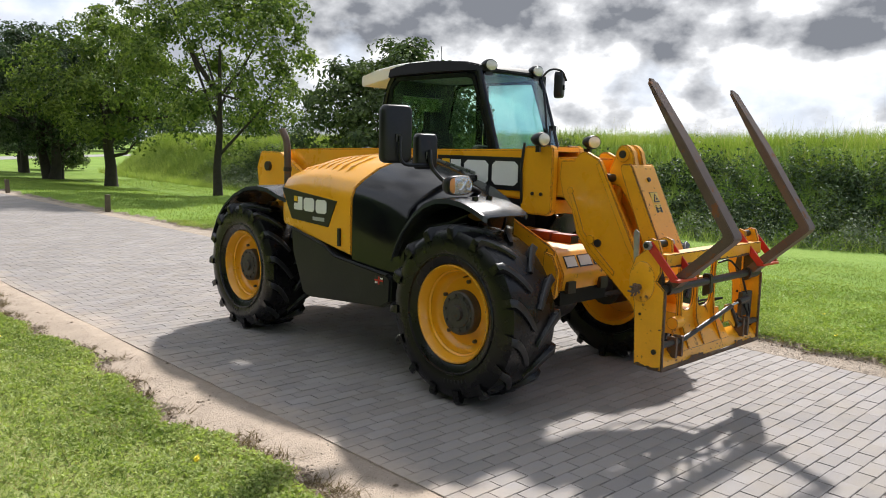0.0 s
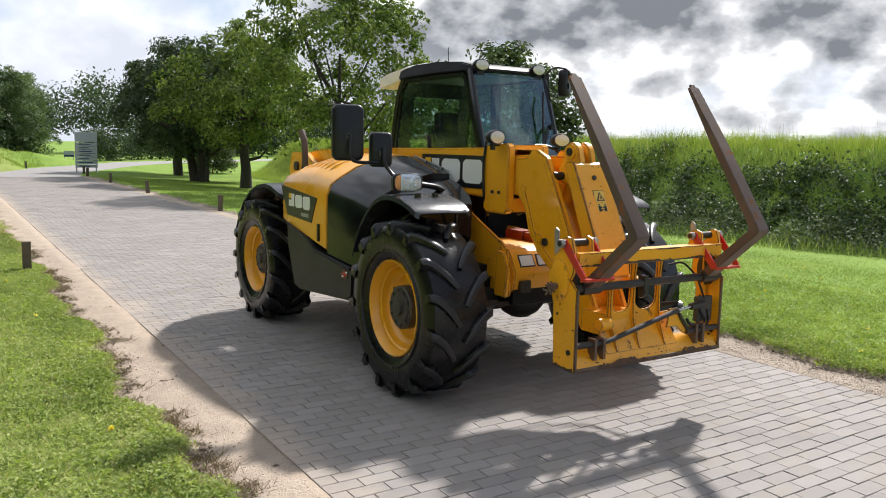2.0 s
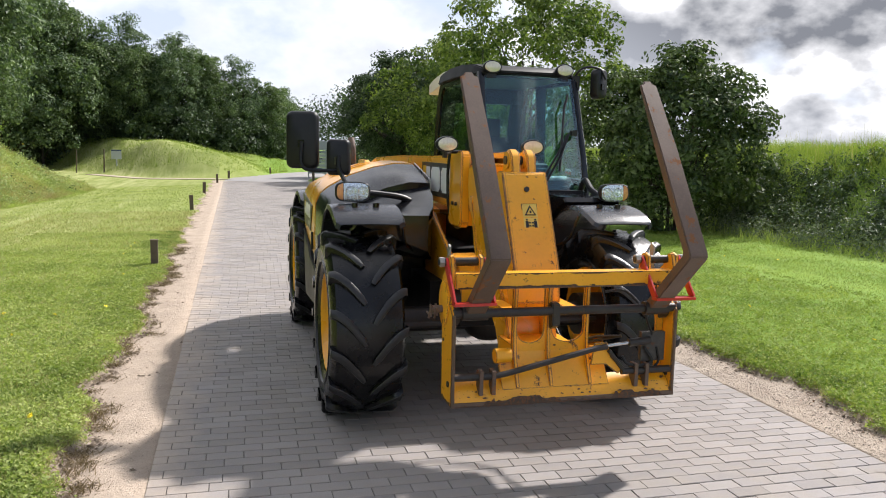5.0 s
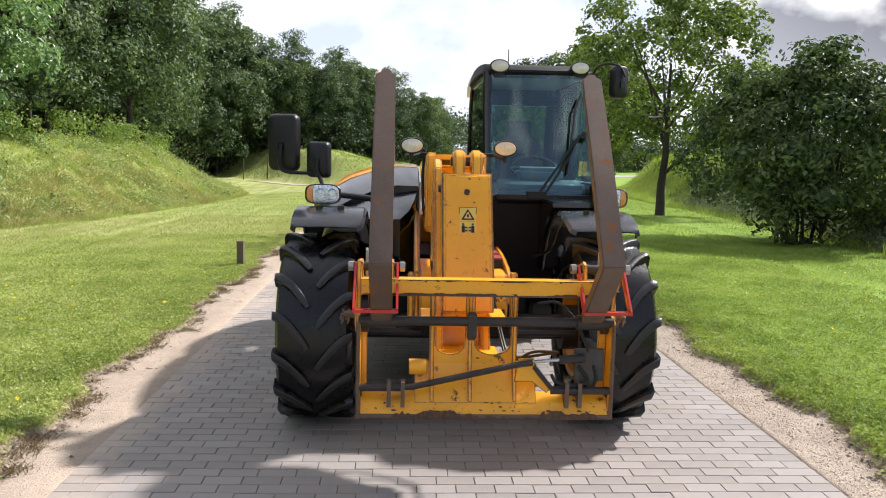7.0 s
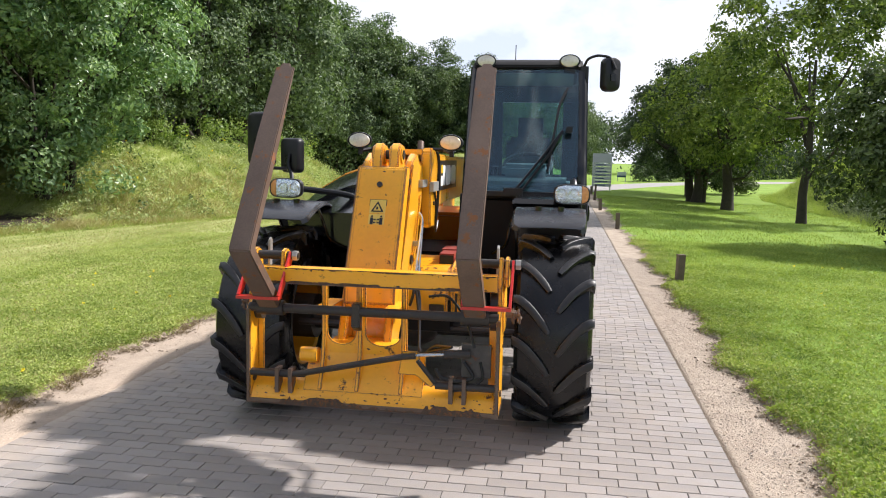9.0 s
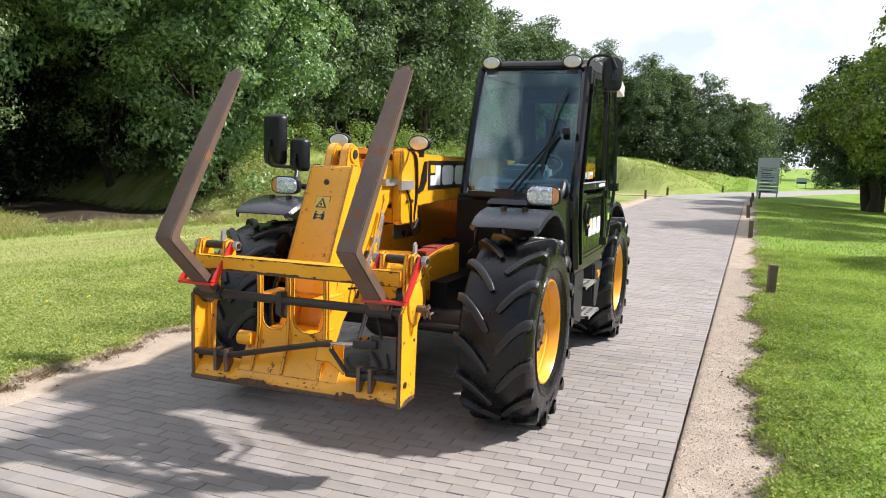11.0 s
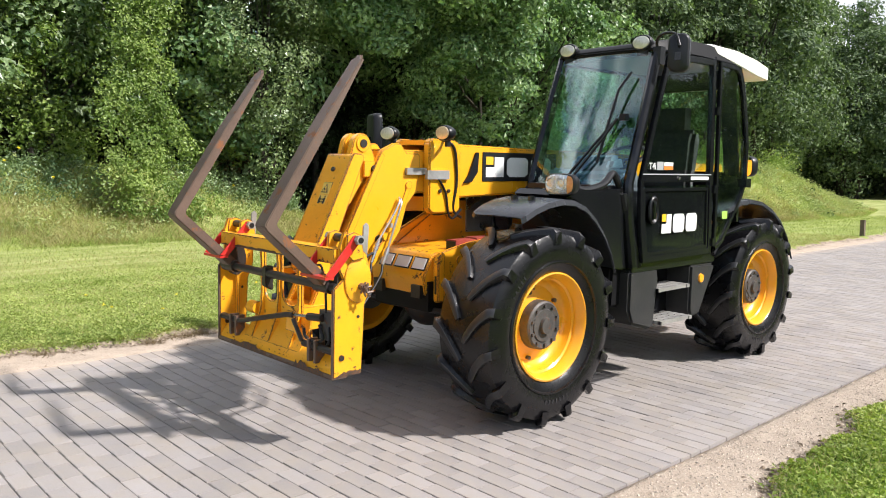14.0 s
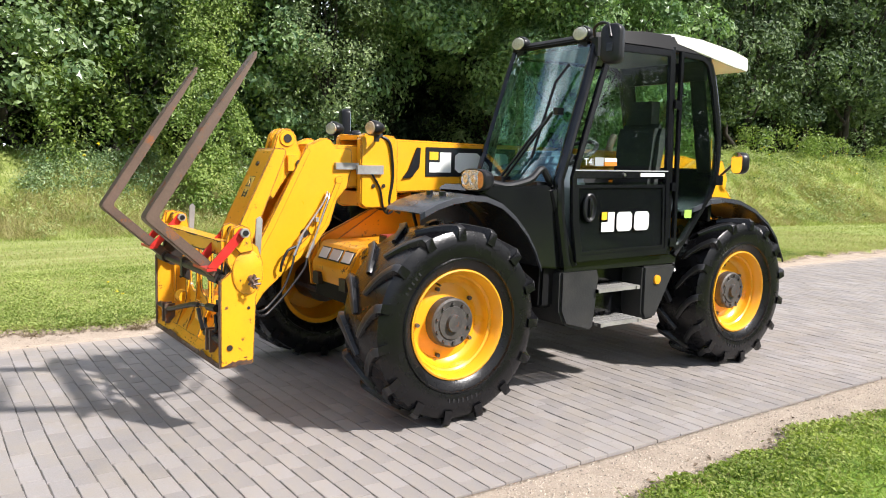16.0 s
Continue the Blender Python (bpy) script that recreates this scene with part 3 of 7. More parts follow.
def height(x, y):
    """The ground's height: flat road, lawns, and a grassy bank on either side."""
    x, y = np.asarray(x, float), np.asarray(y, float)
    dr = x - np.interp(y, RB_Y, RB_X)
    dl = np.interp(y, LB_Y, LB_X) - x
    wav = 0.10 * np.sin(x * 0.9 + y * 0.35) * np.sin(y * 0.7 - 0.4 * x) + 0.05 * np.sin(2.1 * y + x)
    off = np.abs(x - np.interp(y, BEND_Y, BEND_X))
    lawn = -0.010 * np.clip(y - 5, 0, 22) * np.clip((off - 2.7) / 5, 0, 1)
    z = lawn + (1.9 + wav) * step(dr / 3.0) * (1 - 0.7 * step((y - 42) / 14))
    z = z + (np.interp(y, LC_Y, LC_Z) + wav) * step(dl / 4.6)
    # a wooded mound behind the footpath, falling away towards the drive, and a low swell beyond it
    u = np.clip((0.9 - x) / 8.2, 0, 1.15)
    foot = np.interp(x, [-16, -9.8, -4.4, -2.4, -0.4, 0.5, 1.3], [55, 47.6, 38.9, 37.2, 39.4, 43.5, 48])
    rise = step((y - foot) / 7.5)
    z = z + 2.15 * (1 - np.abs(1 - np.minimum(u, 1)) ** 1.8) * rise * (1 - step((y - 75) / 30)) * (1 + 0.6 * wav)
    z = z + 0.95 * np.exp(-((x - 1.2) / 3.0) ** 2 - ((y - 57.5) / 4.5) ** 2)
    inside = (x > ROAD_L + 0.05) & (x < ROAD_R + 0.011)
    z = np.where(inside & (y < 34.2) & (y > -40), -0.075, z)
    # turf stands a little above the worn verges, with a ragged lip
    lip = step((np.abs(x + 0.115) - 2.535 - turf_edge(y, np.sign(x)) + 0.03) / 0.07) * (np.abs(x) < 6) * 0.04
    verge = (~inside) & (np.abs(x + 0.1) < 2.9) & (y < 35.0)
    z = np.where(verge, np.where(x > 0, -0.007, -0.006) + 0.005 * np.sin(3 * y) * np.sin(2.2 * x + y), z) + lip * (~inside) * (y < 34)
    return np.where((y >= 34.2) & (y < 100) & (off < 1.95), -0.03, z)


def build_ground():
    xs = np.unique(np.round(np.concatenate([
        np.linspace(-420, -60, 13), np.linspace(-60, -16, 30), np.linspace(-16, -3, 40), np.linspace(-3.1, -2.3, 29), np.linspace(-2.3, 1.9, 11), np.linspace(2.0, 2.2, 5), np.linspace(2.2, 3.0, 29),
        [ROAD_L + 0.045, ROAD_L + 0.055, ROAD_R + 0.008, ROAD_R + 0.013], np.linspace(3, 17, 44), np.linspace(17, 60, 24), np.linspace(60, 420, 13)]), 3))
    ys = np.unique(np.round(np.concatenate([np.linspace(-260, -40, 9), np.linspace(-40, -8, 26), np.linspace(-8, -3.5, 12), np.linspace(-3.5, 9, 125), np.linspace(9, 60, 140), np.linspace(60, 110, 26), np.linspace(110, 700, 16)]), 3))
    X, Y = np.meshgrid(xs, ys)
    V = np.stack([X, Y, height(X, Y)], -1).reshape(-1, 3)
    nx = len(xs)
    i, j = np.meshgrid(np.arange(nx - 1), np.arange(len(ys) - 1))
    a = (j * nx + i).ravel()
    F = np.stack([a, a + 1, a + nx + 1, a + nx], 1)
    me = bpy.data.meshes.new("ground")
    me.from_pydata(V.tolist(), [], F.tolist())
    me.polygons.foreach_set("use_smooth", [True] * len(me.polygons))
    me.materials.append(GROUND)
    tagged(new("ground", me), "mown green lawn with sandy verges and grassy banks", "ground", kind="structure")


def strip(name, line, half, z, material, label, drape=False):
    """A flat strip along a line, a little proud of the ground."""
    P = arc([(*p, 0) for p in line], 6)
    b = bmesh.new()
    prev = None
    for k, p in enumerate(P):
        d = (P[min(k + 1, len(P) - 1)] - P[max(k - 1, 0)]).normalized()
        n = Vector((d.y, -d.x, 0)) * half
        row = []
        for q, dz in ((p - n, -0.12), (p - n, 0.0), (p + n, 0.0), (p + n, -0.12)):
            row.append(b.verts.new((q.x, q.y, z + dz + (float(height(q.x, q.y)) if drape else 0.0))))
        if prev:
            for i in range(3):
                b.faces.new((prev[i], prev[i + 1], row[i + 1], row[i]))
        prev = row
    ob = part(name, b, material)
    return tagged(ob, label, "road", kind="structure")


build_ground()
road = part("road", box(ROAD_L + 0.03, ROAD_R - 0.03, -10.0, 34.4, -0.07, -0.006), JOINT)
tagged(road, "road of grey concrete block pavers with dark sandy joints", "road", kind="structure")
strip("road_far", [(x, y + (0.3 if k == 0 else 0.0)) for k, (x, y) in enumerate(zip(BEND_X, BEND_Y))], 2.05, 0.004, FARROAD, "grey paved drive bending away past the trees")
strip("road_near", [(-0.1, -40), (-0.1, -20), (-0.1, -9.95)], 2.05, -0.002, FARROAD, "grey paved drive running on along the lawn")
strip("path", [(-1.8, 36.4), (-3.2, 36.9), (-5.6, 39.8), (-8.0, 43.3), (-9.9, 46.2)], 0.42, 0.03, PATHMAT, "narrow sandy footpath branching from the drive", True)


# ---- telehandler ----
tele = thing("telehandler", "yellow and black telehandler parked on a grey paved road", "telehandler")
AXLE_F, AXLE_R = (0.0, 0.605), (2.75, 0.585)


def tyre_bm():
    prof = [(-0.185, 0.335), (-0.205, 0.36), (-0.225, 0.42), (-0.232, 0.47), (-0.224, 0.535), (-0.202, 0.570), (-0.10, 0.582), (0, 0.584),
            (0.10, 0.582), (0.202, 0.570), (0.224, 0.535), (0.232, 0.47), (0.225, 0.42), (0.205, 0.36), (0.185, 0.335), (0.12, 0.33), (-0.12, 0.33)]
    b = lathe(prof, 64, closed=True)
    for s in (-1, 1):
        lathe([(s * 0.216, 0.395), (s * 0.231, 0.40), (s * 0.231, 0.408), (s * 0.222, 0.413)], 64, b)
    return b


LUGS = 15


def lug_bm(s):
    """One curved tread bar of the side s, its shoulder end at the front of the tyre."""
    b, R, rows = bmesh.new(), 0.610, []
    for t in np.linspace(0, 1, 9):
        u = s * (0.238 - 0.212 * t)
        a = 0.34 * t ** 1.6
        slope = 0.34 * 1.6 * t ** 0.6 * R / 0.212
        k = 1 / math.sqrt(1 + slope * slope)
        top = R - 0.003 * t - (0.022 if t == 0 else 0)
        low = 0.562 if abs(u) < 0.20 else 0.515
        hw = 0.0195 + 0.007 * (1 - t) - (0.006 if t > 0.95 else 0)
        row = []
        for d, r_ in ((-hw - 0.008, low), (-hw, top - 0.004), (-hw + 0.004, top), (hw - 0.004, top), (hw, top - 0.004), (hw + 0.008, low)):
            an = a + d * k / R
            ux = u + s * d * slope * k
            row.append(b.verts.new((ux, -r_ * math.cos(an), -r_ * math.sin(an))))
        rows.append(row)
    for p, q in zip(rows, rows[1:]):
        for i in range(5):
            b.faces.new((p[i], p[i + 1], q[i + 1], q[i])).material_index = (0, 2, 1, 2, 0)[i]
    b.faces.new(rows[0])
    b.faces.new(rows[-1][::-1])
    return b


LUG = {s: mesh_of("lug", lug_bm(s), [RUBBER, LUGTOP, LUGEDGE], 50) for s in (-1, 1)}
BAR = mesh_of("lettering_bar", box(-0.0015, 0.0018, -0.005, 0.005, -0.012, 0.012), LUGTOP, 0)


def rim_bm():
    prof = [(0.175, 0.338), (0.196, 0.338), (0.200, 0.328), (0.190, 0.318), (0.165, 0.312), (0.150, 0.300), (0.128, 0.296), (0.118, 0.284), (0.085, 0.278),
            (0.060, 0.262), (0.045, 0.235), (0.050, 0.20), (0.062, 0.17), (0.062, 0.0), (0.030, 0.0), (0.030, 0.19), (0.02, 0.25), (-0.18, 0.30), (-0.19, 0.335), (-0.18, 0.338)]
    return lathe(prof, 56)


def hub_bm():
    b = lathe([(0.05, 0.155), (0.125, 0.152), (0.135, 0.140), (0.128, 0.105), (0.136, 0.10), (0.138, 0.055), (0.160, 0.05), (0.163, 0.0)], 32)
    for k in range(10):
        a = 2 * math.pi * k / 10
        tube([(0.12, 0.122 * math.cos(a), 0.122 * math.sin(a)), (0.145, 0.122 * math.cos(a), 0.122 * math.sin(a))], 0.011, 6, b)
    for k in range(5):
        a = 2 * math.pi * k / 5 + 0.3
        tube([(0.05, 0.215 * math.cos(a), 0.215 * math.sin(a)), (0.075, 0.215 * math.cos(a), 0.215 * math.sin(a))], 0.013, 6, b)
    return b


def wheel(x, axle, s, size, turn):
    w = new("wheel")
    w.parent = tele
    ty = part("tyre", tyre_bm(), RUBBER, w, "black tractor-tread tyre with worn lugs", 40)
    rm = part("rim", rim_bm(), YELLOW, w, "yellow stepped steel rim")
    hb = part("hub", hub_bm(), HUBGREY, w, "dirty grey hub with bolts")
    for q in (-1, 1):
        for k in range(LUGS):
            lug = new("lug", LUG[q])
            lug.parent = w
            lug.rotation_euler = (2 * math.pi * (k + (0.5 if q > 0 else 0)) / LUGS, 0, 0)
    # raised sidewall lettering that cannot be read: short plain bars
    for a0, n in ((0.4, 5), (2.6, 7)):
        for k in range(n):
            bar = new("lettering_bar", BAR)
            bar.parent = w
            bar.matrix_local = Matrix.Rotation(a0 + k * 0.075, 4, "X") @ Matrix.Translation((s * 0.2315, 0, 0.455))
    vl = part("valve", tube([(0.05, 0.0, 0.262), (0.115, 0.0, 0.250)], 0.006, 8), DARKSTEEL, w)
    for o in (rm, hb, vl):
        o.matrix_local = Matrix.Diagonal((s, 1, 1, 1)) if s > 0 else Matrix.Rotation(math.pi, 4, "Z")
    w.matrix_local = Matrix.Translation((x, *axle)) @ Matrix.Rotation(turn, 4, "X") @ Matrix.Scale(size, 4)
    return w


for s in (-1, 1):
    wheel(s * 0.925, AXLE_F, s, 0.990, 0.12 if s < 0 else 0.35)
    wheel(s * 0.925, AXLE_R, s, 0.955, 0.6 if s < 0 else 0.2)

# chassis and axles
ch = box(-0.42, 0.42, 0.0, 3.25, 0.52, 0.86, 0.02)
box(-0.28, 0.28, -0.26, 0.3, 0.60, 0.80, 0.02, ch)
box(-0.55, 0.62, 1.0, 1.9, 0.45, 0.95, 0.03, ch)
part("chassis", ch, DULL, tele, "black steel chassis frame")
for y, z in (AXLE_F, AXLE_R):
    ax = tube([(-0.85, y, z), (0.85, y, z)], 0.085, 16)
    ball((0, y, z), 0.2, 0.17, 0.17, ax)
    for s in (-1, 1):
        tube([(s * 0.66, y, z), (s * 0.92, y, z)], 0.15, 16, ax)
    part("axle", ax, DARKSTEEL, tele, "greasy dark steel axle")
    part("track_rod", tube([(-0.72, y - 0.2, z), (0.72, y - 0.2, z)], 0.022, 8), DARKSTEEL, tele)

# front of the chassis: yellow side plates, deck with a panel of plain blocks
SIDE = [(0.55, 1.33), (0.40, 1.30), (-0.17, 1.035), (-0.225, 0.995), (-0.262, 0.68), (-0.24, 0.655), (-0.13, 0.655), (-0.07, 0.77), (0.55, 0.80)]
SIDE_LEFT = [(0.55, 1.075), (0.30, 1.066), (0.10, 1.046), (-0.08, 1.012), (-0.185, 0.985), (-0.212, 0.955), (-0.214, 0.675), (-0.198, 0.657), (-0.085, 0.657), (-0.065, 0.685), (-0.060, 0.80),
             (-0.030, 0.80), (-0.005, 0.735), (0.05, 0.685), (0.13, 0.665), (0.22, 0.685), (0.28, 0.76), (0.55, 0.80)]
part("chassis_side_plate", prism(SIDE, "x", -0.325, -0.295, 0.006), WORN, tele, "tall yellow chassis side plate with scuffed paint")
part("chassis_side_plate", prism(SIDE_LEFT, "x", 0.268, 0.298, 0.006), WORN, tele, "low yellow chassis side plate with a rounded foot")
part("front_flange", prism([(-0.225, 0.665), (-0.226, 0.950), (-0.200, 0.988), (-0.165, 0.994), (-0.165, 0.665)], "x", 0.288, 0.338, 0.008), WORN, tele)
# flat black plate, its colour standing in for a slot's shaded inside
part("flange_slot_plate", box(0.305, 0.322, -0.2285, -0.2255, 0.72, 0.84, 0.001), STICKBLK, tele)
part("plate_boss", tube([(0.29, 0.0, 0.93), (0.308, 0.0, 0.93)], 0.028, 16), WORN, tele)
DECK = [(-0.265, 0.70), (-0.290, 0.815), (-0.283, 0.845), (-0.215, 0.972), (-0.190, 0.990), (0.40, 1.00), (0.40, 0.72), (-0.15, 0.66)]
part("front_deck", prism(DECK, "x", -0.292, 0.266, 0.010), WORN, tele, "scuffed yellow front deck")
part("inner_side_panel", prism([(-0.10, 0.98), (0.40, 1.29), (1.30, 1.33), (1.30, 0.90), (0.40, 0.90)], "x", -0.298, -0.285, 0.003), WORN, tele)
for s in (-1, 1):
    part("tie_down_bracket", box(s * 0.20 - 0.045, s * 0.20 + 0.045, -0.305, -0.27, 0.69, 0.775, 0.008), DARKSTEEL, tele)
part("deck_lug", prism([(-0.27, 0.66), (-0.29, 0.86), (-0.24, 0.97), (-0.16, 0.99), (-0.14, 0.66)], "x", -0.365, -0.325, 0.008), WORN, tele)
d_up = Vector((0, 0.068, 0.127)).normalized()
d_out = Vector((0, -d_up.z, d_up.y))


def on_deck(x0, x1, u0, u1, lift, thick=0.003):
    """A flat mark on the deck's steep front face, u metres up from its lower edge."""
    o = Vector((0, -0.283, 0.845)) + d_out * lift
    return slab([o + d_up * u + Vector((x, 0, 0)) for x, u in ((x0, u0), (x1, u0), (x1, u1), (x0, u1))], thick)


for x0, x1 in ((-0.225, -0.095), (-0.065, 0.085), (0.115, 0.245)):
    base = part("dark_block", on_deck(x0 - 0.004, x1 + 0.004, 0.027, 0.121, 0.001), STICKBLK, tele)
    part("pale_block", on_deck(x0 + 0.006, x1 - 0.006, 0.036, 0.112, 0.005), STICKER, base)
rb = box(0.165, 0.262, 0.003, 0.19, 0.985, 1.060, 0.010)
box(0.150, 0.262, 0.20, 0.41, 0.985, 1.068, 0.010, rb)
part("red_cover", rb, DULLRED, tele, "faded red cover box on the front deck")
part("cover_end", box(0.170, 0.257, -0.004, 0.004, 0.992, 1.050, 0.002), STICKBLK, tele)

# engine hood on the right-hand side
def hood_section(y, xo, zl, z1, z2, z3, z4):
    return [(xo, y, zl), (xo - 0.004, y, (zl + z1) / 2), (xo, y, z1), (xo + 0.035, y, z1 + (z2 - z1) * 0.62), (xo + 0.10, y, z2),
            (xo + 0.26, y, (z2 + z3) / 2 + 0.012), (-0.62, y, z3), (-0.45, y, z4 + 0.003), (-0.29, y, z4), (-0.29, y, zl)]


hood = loft([hood_section(2.16, -1.05, 1.06, 1.33, 1.42, 1.50, 1.52), hood_section(2.10, -1.075, 1.03, 1.35, 1.45, 1.535, 1.55),
             hood_section(1.85, -1.08, 0.98, 1.345, 1.475, 1.60, 1.62), hood_section(1.55, -1.08, 0.93, 1.33, 1.475, 1.625, 1.645),
             hood_section(1.16, -1.08, 0.86, 1.305, 1.44, 1.60, 1.63)])
bevel(hood, 0.008, 2, 50)
hood = part("hood", hood, YELLOW, tele, "yellow engine hood with raised ribs", 50)
for k in range(7):
    y = 2.03 - k * 0.098
    zt = float(np.interp(y, [1.40, 1.55, 1.85, 2.10], [1.612, 1.622, 1.598, 1.533]))
    zs = float(np.interp(y, [1.40, 1.55, 1.85, 2.10], [1.462, 1.475, 1.472, 1.448]))
    rib = loft([[(x, y + dy, z - 0.03), (x, y + dy * 0.45, z + h), (x, y - dy * 0.45, z + h), (x, y - dy, z - 0.03)]
                for x, z, dy, h in ((-0.95, zs + 0.012, 0.020, 0.0), (-0.88, zs + (zt - zs) * 0.35, 0.036, 0.020), (-0.68, zs + (zt - zs) * 0.82, 0.036, 0.022),
                                    (-0.50, zt + 0.004, 0.032, 0.018), (-0.43, zt + 0.008, 0.014, 0.0))])
    part("hood_rib", rib, YELLOW, hood)
fore = loft([hood_section(1.155, -1.076, 0.80, 1.30, 1.435, 1.595, 1.625), hood_section(0.95, -1.07, 0.72, 1.26, 1.40, 1.555, 1.585),
             hood_section(0.72, -1.06, 0.70, 1.20, 1.35, 1.50, 1.535), hood_section(0.58, -1.03, 0.75, 1.16, 1.31, 1.46, 1.50)])
bevel(fore, 0.006, 2, 50)
part("hood_nose", fore, SATIN, tele, "black front section of the engine hood", 50)
cw = loft([[(-1.02, 0.60, 0.95), (-1.025, 0.60, 1.15), (-0.93, 0.60, 1.295), (-0.62, 0.60, 1.435), (-0.30, 0.60, 1.475), (-0.30, 0.60, 0.95)],
           [(-0.99, 0.40, 1.05), (-0.995, 0.40, 1.16), (-0.90, 0.40, 1.255), (-0.62, 0.38, 1.375), (-0.32, 0.38, 1.42), (-0.32, 0.40, 0.95)],
           [(-0.94, 0.22, 1.15), (-0.945, 0.22, 1.20), (-0.86, 0.22, 1.245), (-0.62, 0.20, 1.325), (-0.36, 0.20, 1.35), (-0.36, 0.22, 0.98)],
           [(-0.90, 0.08, 1.24), (-0.905, 0.08, 1.26), (-0.84, 0.08, 1.275), (-0.62, 0.08, 1.30), (-0.42, 0.08, 1.30), (-0.42, 0.08, 1.05)]])
part("cowl", cw, SATIN, tele, "black plastic cowl behind the mudguard", 60)
part("inner_hood_edge", slab([(-0.285, 0.62, 1.05), (-0.285, 1.16, 1.05), (-0.285, 1.16, 1.64), (-0.285, 0.62, 1.53)], 0.012, 0.003), STEEL, tele)
low = prism([(1.98, 1.02), (1.50, 0.915), (1.36, 0.845), (0.70, 0.775), (0.66, 0.74), (0.67, 0.56), (0.76, 0.52), (1.70, 0.455), (1.80, 0.47), (1.95, 0.80)], "x", -1.095, -0.55, 0.018)
low = part("side_panel", low, PANEL, tele, "dark grey lower side panel")
part("panel_lip", tube([(-1.094, 1.97, 1.015), (-1.094, 1.50, 0.912), (-1.094, 1.36, 0.842), (-1.094, 0.70, 0.772)], 0.010, 6), BLACK, low)
fl = box(-1.098, -1.094, 0.74, 0.84, 0.69, 0.75)
part("sticker", fl, STICKBLK, low)
for k, (y, z, w_, h_, m_) in enumerate(((0.79, 0.72, 0.10, 0.012, RED), (0.79, 0.72, 0.014, 0.06, RED), (0.76, 0.738, 0.03, 0.012, STICKER), (0.82, 0.703, 0.03, 0.012, STICKER))):
    part("sticker_bar", box(-1.1005, -1.097, y - w_ / 2, y + w_ / 2, z - h_ / 2, z + h_ / 2), m_, low)
part("badge_panel", prism([(2.12, 1.34), (1.34, 1.27), (1.45, 1.055), (1.97, 1.085)], "x", -1.0895, -1.075, 0.002), STICKBLK, hood, "black badge panel with plain white blocks")


def white_blocks(parent, x, y0, y1, z0, z1, s, lean=0.0, yellow=True, mat_=None):
    """A brand badge drawn as plain white blocks with a small yellow square. y runs from y0 to y1."""
    mat_ = mat_ or STICKER
    d = (y1 - y0)
    for i, (a, c) in enumerate(((0.0, 0.26), (0.31, 0.63), (0.68, 1.0))):
        ya, yb = y0 + d * a, y0 + d * c
        za, zb = z0 + lean * a, z1 + lean * a
        hgt = zb - za
        q = (yb - ya) * 0.14
        pts = [(ya + q, za), (yb - q, za), (yb, za + hgt * 0.16), (yb, zb - hgt * 0.16), (yb - q, zb), (ya + q, zb), (ya, zb - hgt * 0.16), (ya, za + hgt * 0.16)]
        if i == 0:
            pts = [(ya, za), (yb, za), (yb, zb), (ya + d * 0.125, zb), (ya + d * 0.125, za + hgt * 0.5), (ya, za + hgt * 0.5)]
        part("white_block", prism(pts, "x", x, x + s * 0.003), mat_, parent)
    if yellow:
        part("yellow_square", box(*sorted((x, x + s * 0.003)), *sorted((y0 + d * 0.0, y0 + d * 0.105)), z0 + (z1 - z0) * 0.62, z1 + (z1 - z0) * 0.02), STICKYEL, parent)


white_blocks(hood, -1.0895, 1.93, 1.47, 1.165, 1.275, -1, -0.012)
part("model_bar", box(-1.0915, -1.0895, 1.50, 1.66, 1.095, 1.125), STICKGRY, hood)
part("hood_latch", box(-1.098, -1.078, 1.285, 1.315, 0.92, 1.06, 0.004), BLACK, hood, "black vertical latch")
part("latch_mark", box(-1.0825, -1.079, 1.225, 1.255, 1.0, 1.06), STICKYEL, hood)
part("exhaust", tube(arc([(-0.52, 2.92, 1.10), (-0.52, 2.92, 1.72), (-0.53, 3.0, 1.84)], 6), 0.034, 14), RUST, tele, "rusty curved exhaust pipe")
part("exhaust_clamp", tube([(-0.52, 2.92, 1.44), (-0.52, 2.92, 1.48)], 0.040, 14), DARKSTEEL, tele)

# mudguards
def mudguard(path, x_in, x_out, name, label):
    """A curved plastic mudguard: path gives (y, z, how much of the width is there)."""
    b = bmesh.new()
    rows = []
    for y, z, f in path:
        xi, xo = x_in + (x_out - x_in) * (1 - f) * 0.45, x_out - (x_out - x_in) * (1 - f) * 0.35
        row = []
        for u, dz in ((0.0, -0.03), (0.035, -0.004), (0.45, 0.0), (0.93, -0.003), (0.985, -0.008), (1.0, -0.040)):
            row.append(b.verts.new((xi + (xo - xi) * u, y, z + dz)))
        rows.append(row)
    for p, q in zip(rows, rows[1:]):
        for i in range(5):
            b.faces.new((p[i], p[i + 1], q[i + 1], q[i]))
    bmesh.ops.recalc_face_normals(b, faces=b.faces[:])
    bmesh.ops.solidify(b, geom=b.faces[:], thickness=0.012)
    g = part(name, b, GUARD, tele, label, 28)
    for y, z, x in ((-0.02, 1.368, 0.35), (-0.02, 1.368, 0.65)):
        if name == "front_mudguard":
            xx = x_in + (x_out - x_in) * x
            part("mudguard_bolt", tube([(xx, y, z - 0.01), (xx, y, z + 0.022)], 0.022, 10), SATIN, g)
    return g


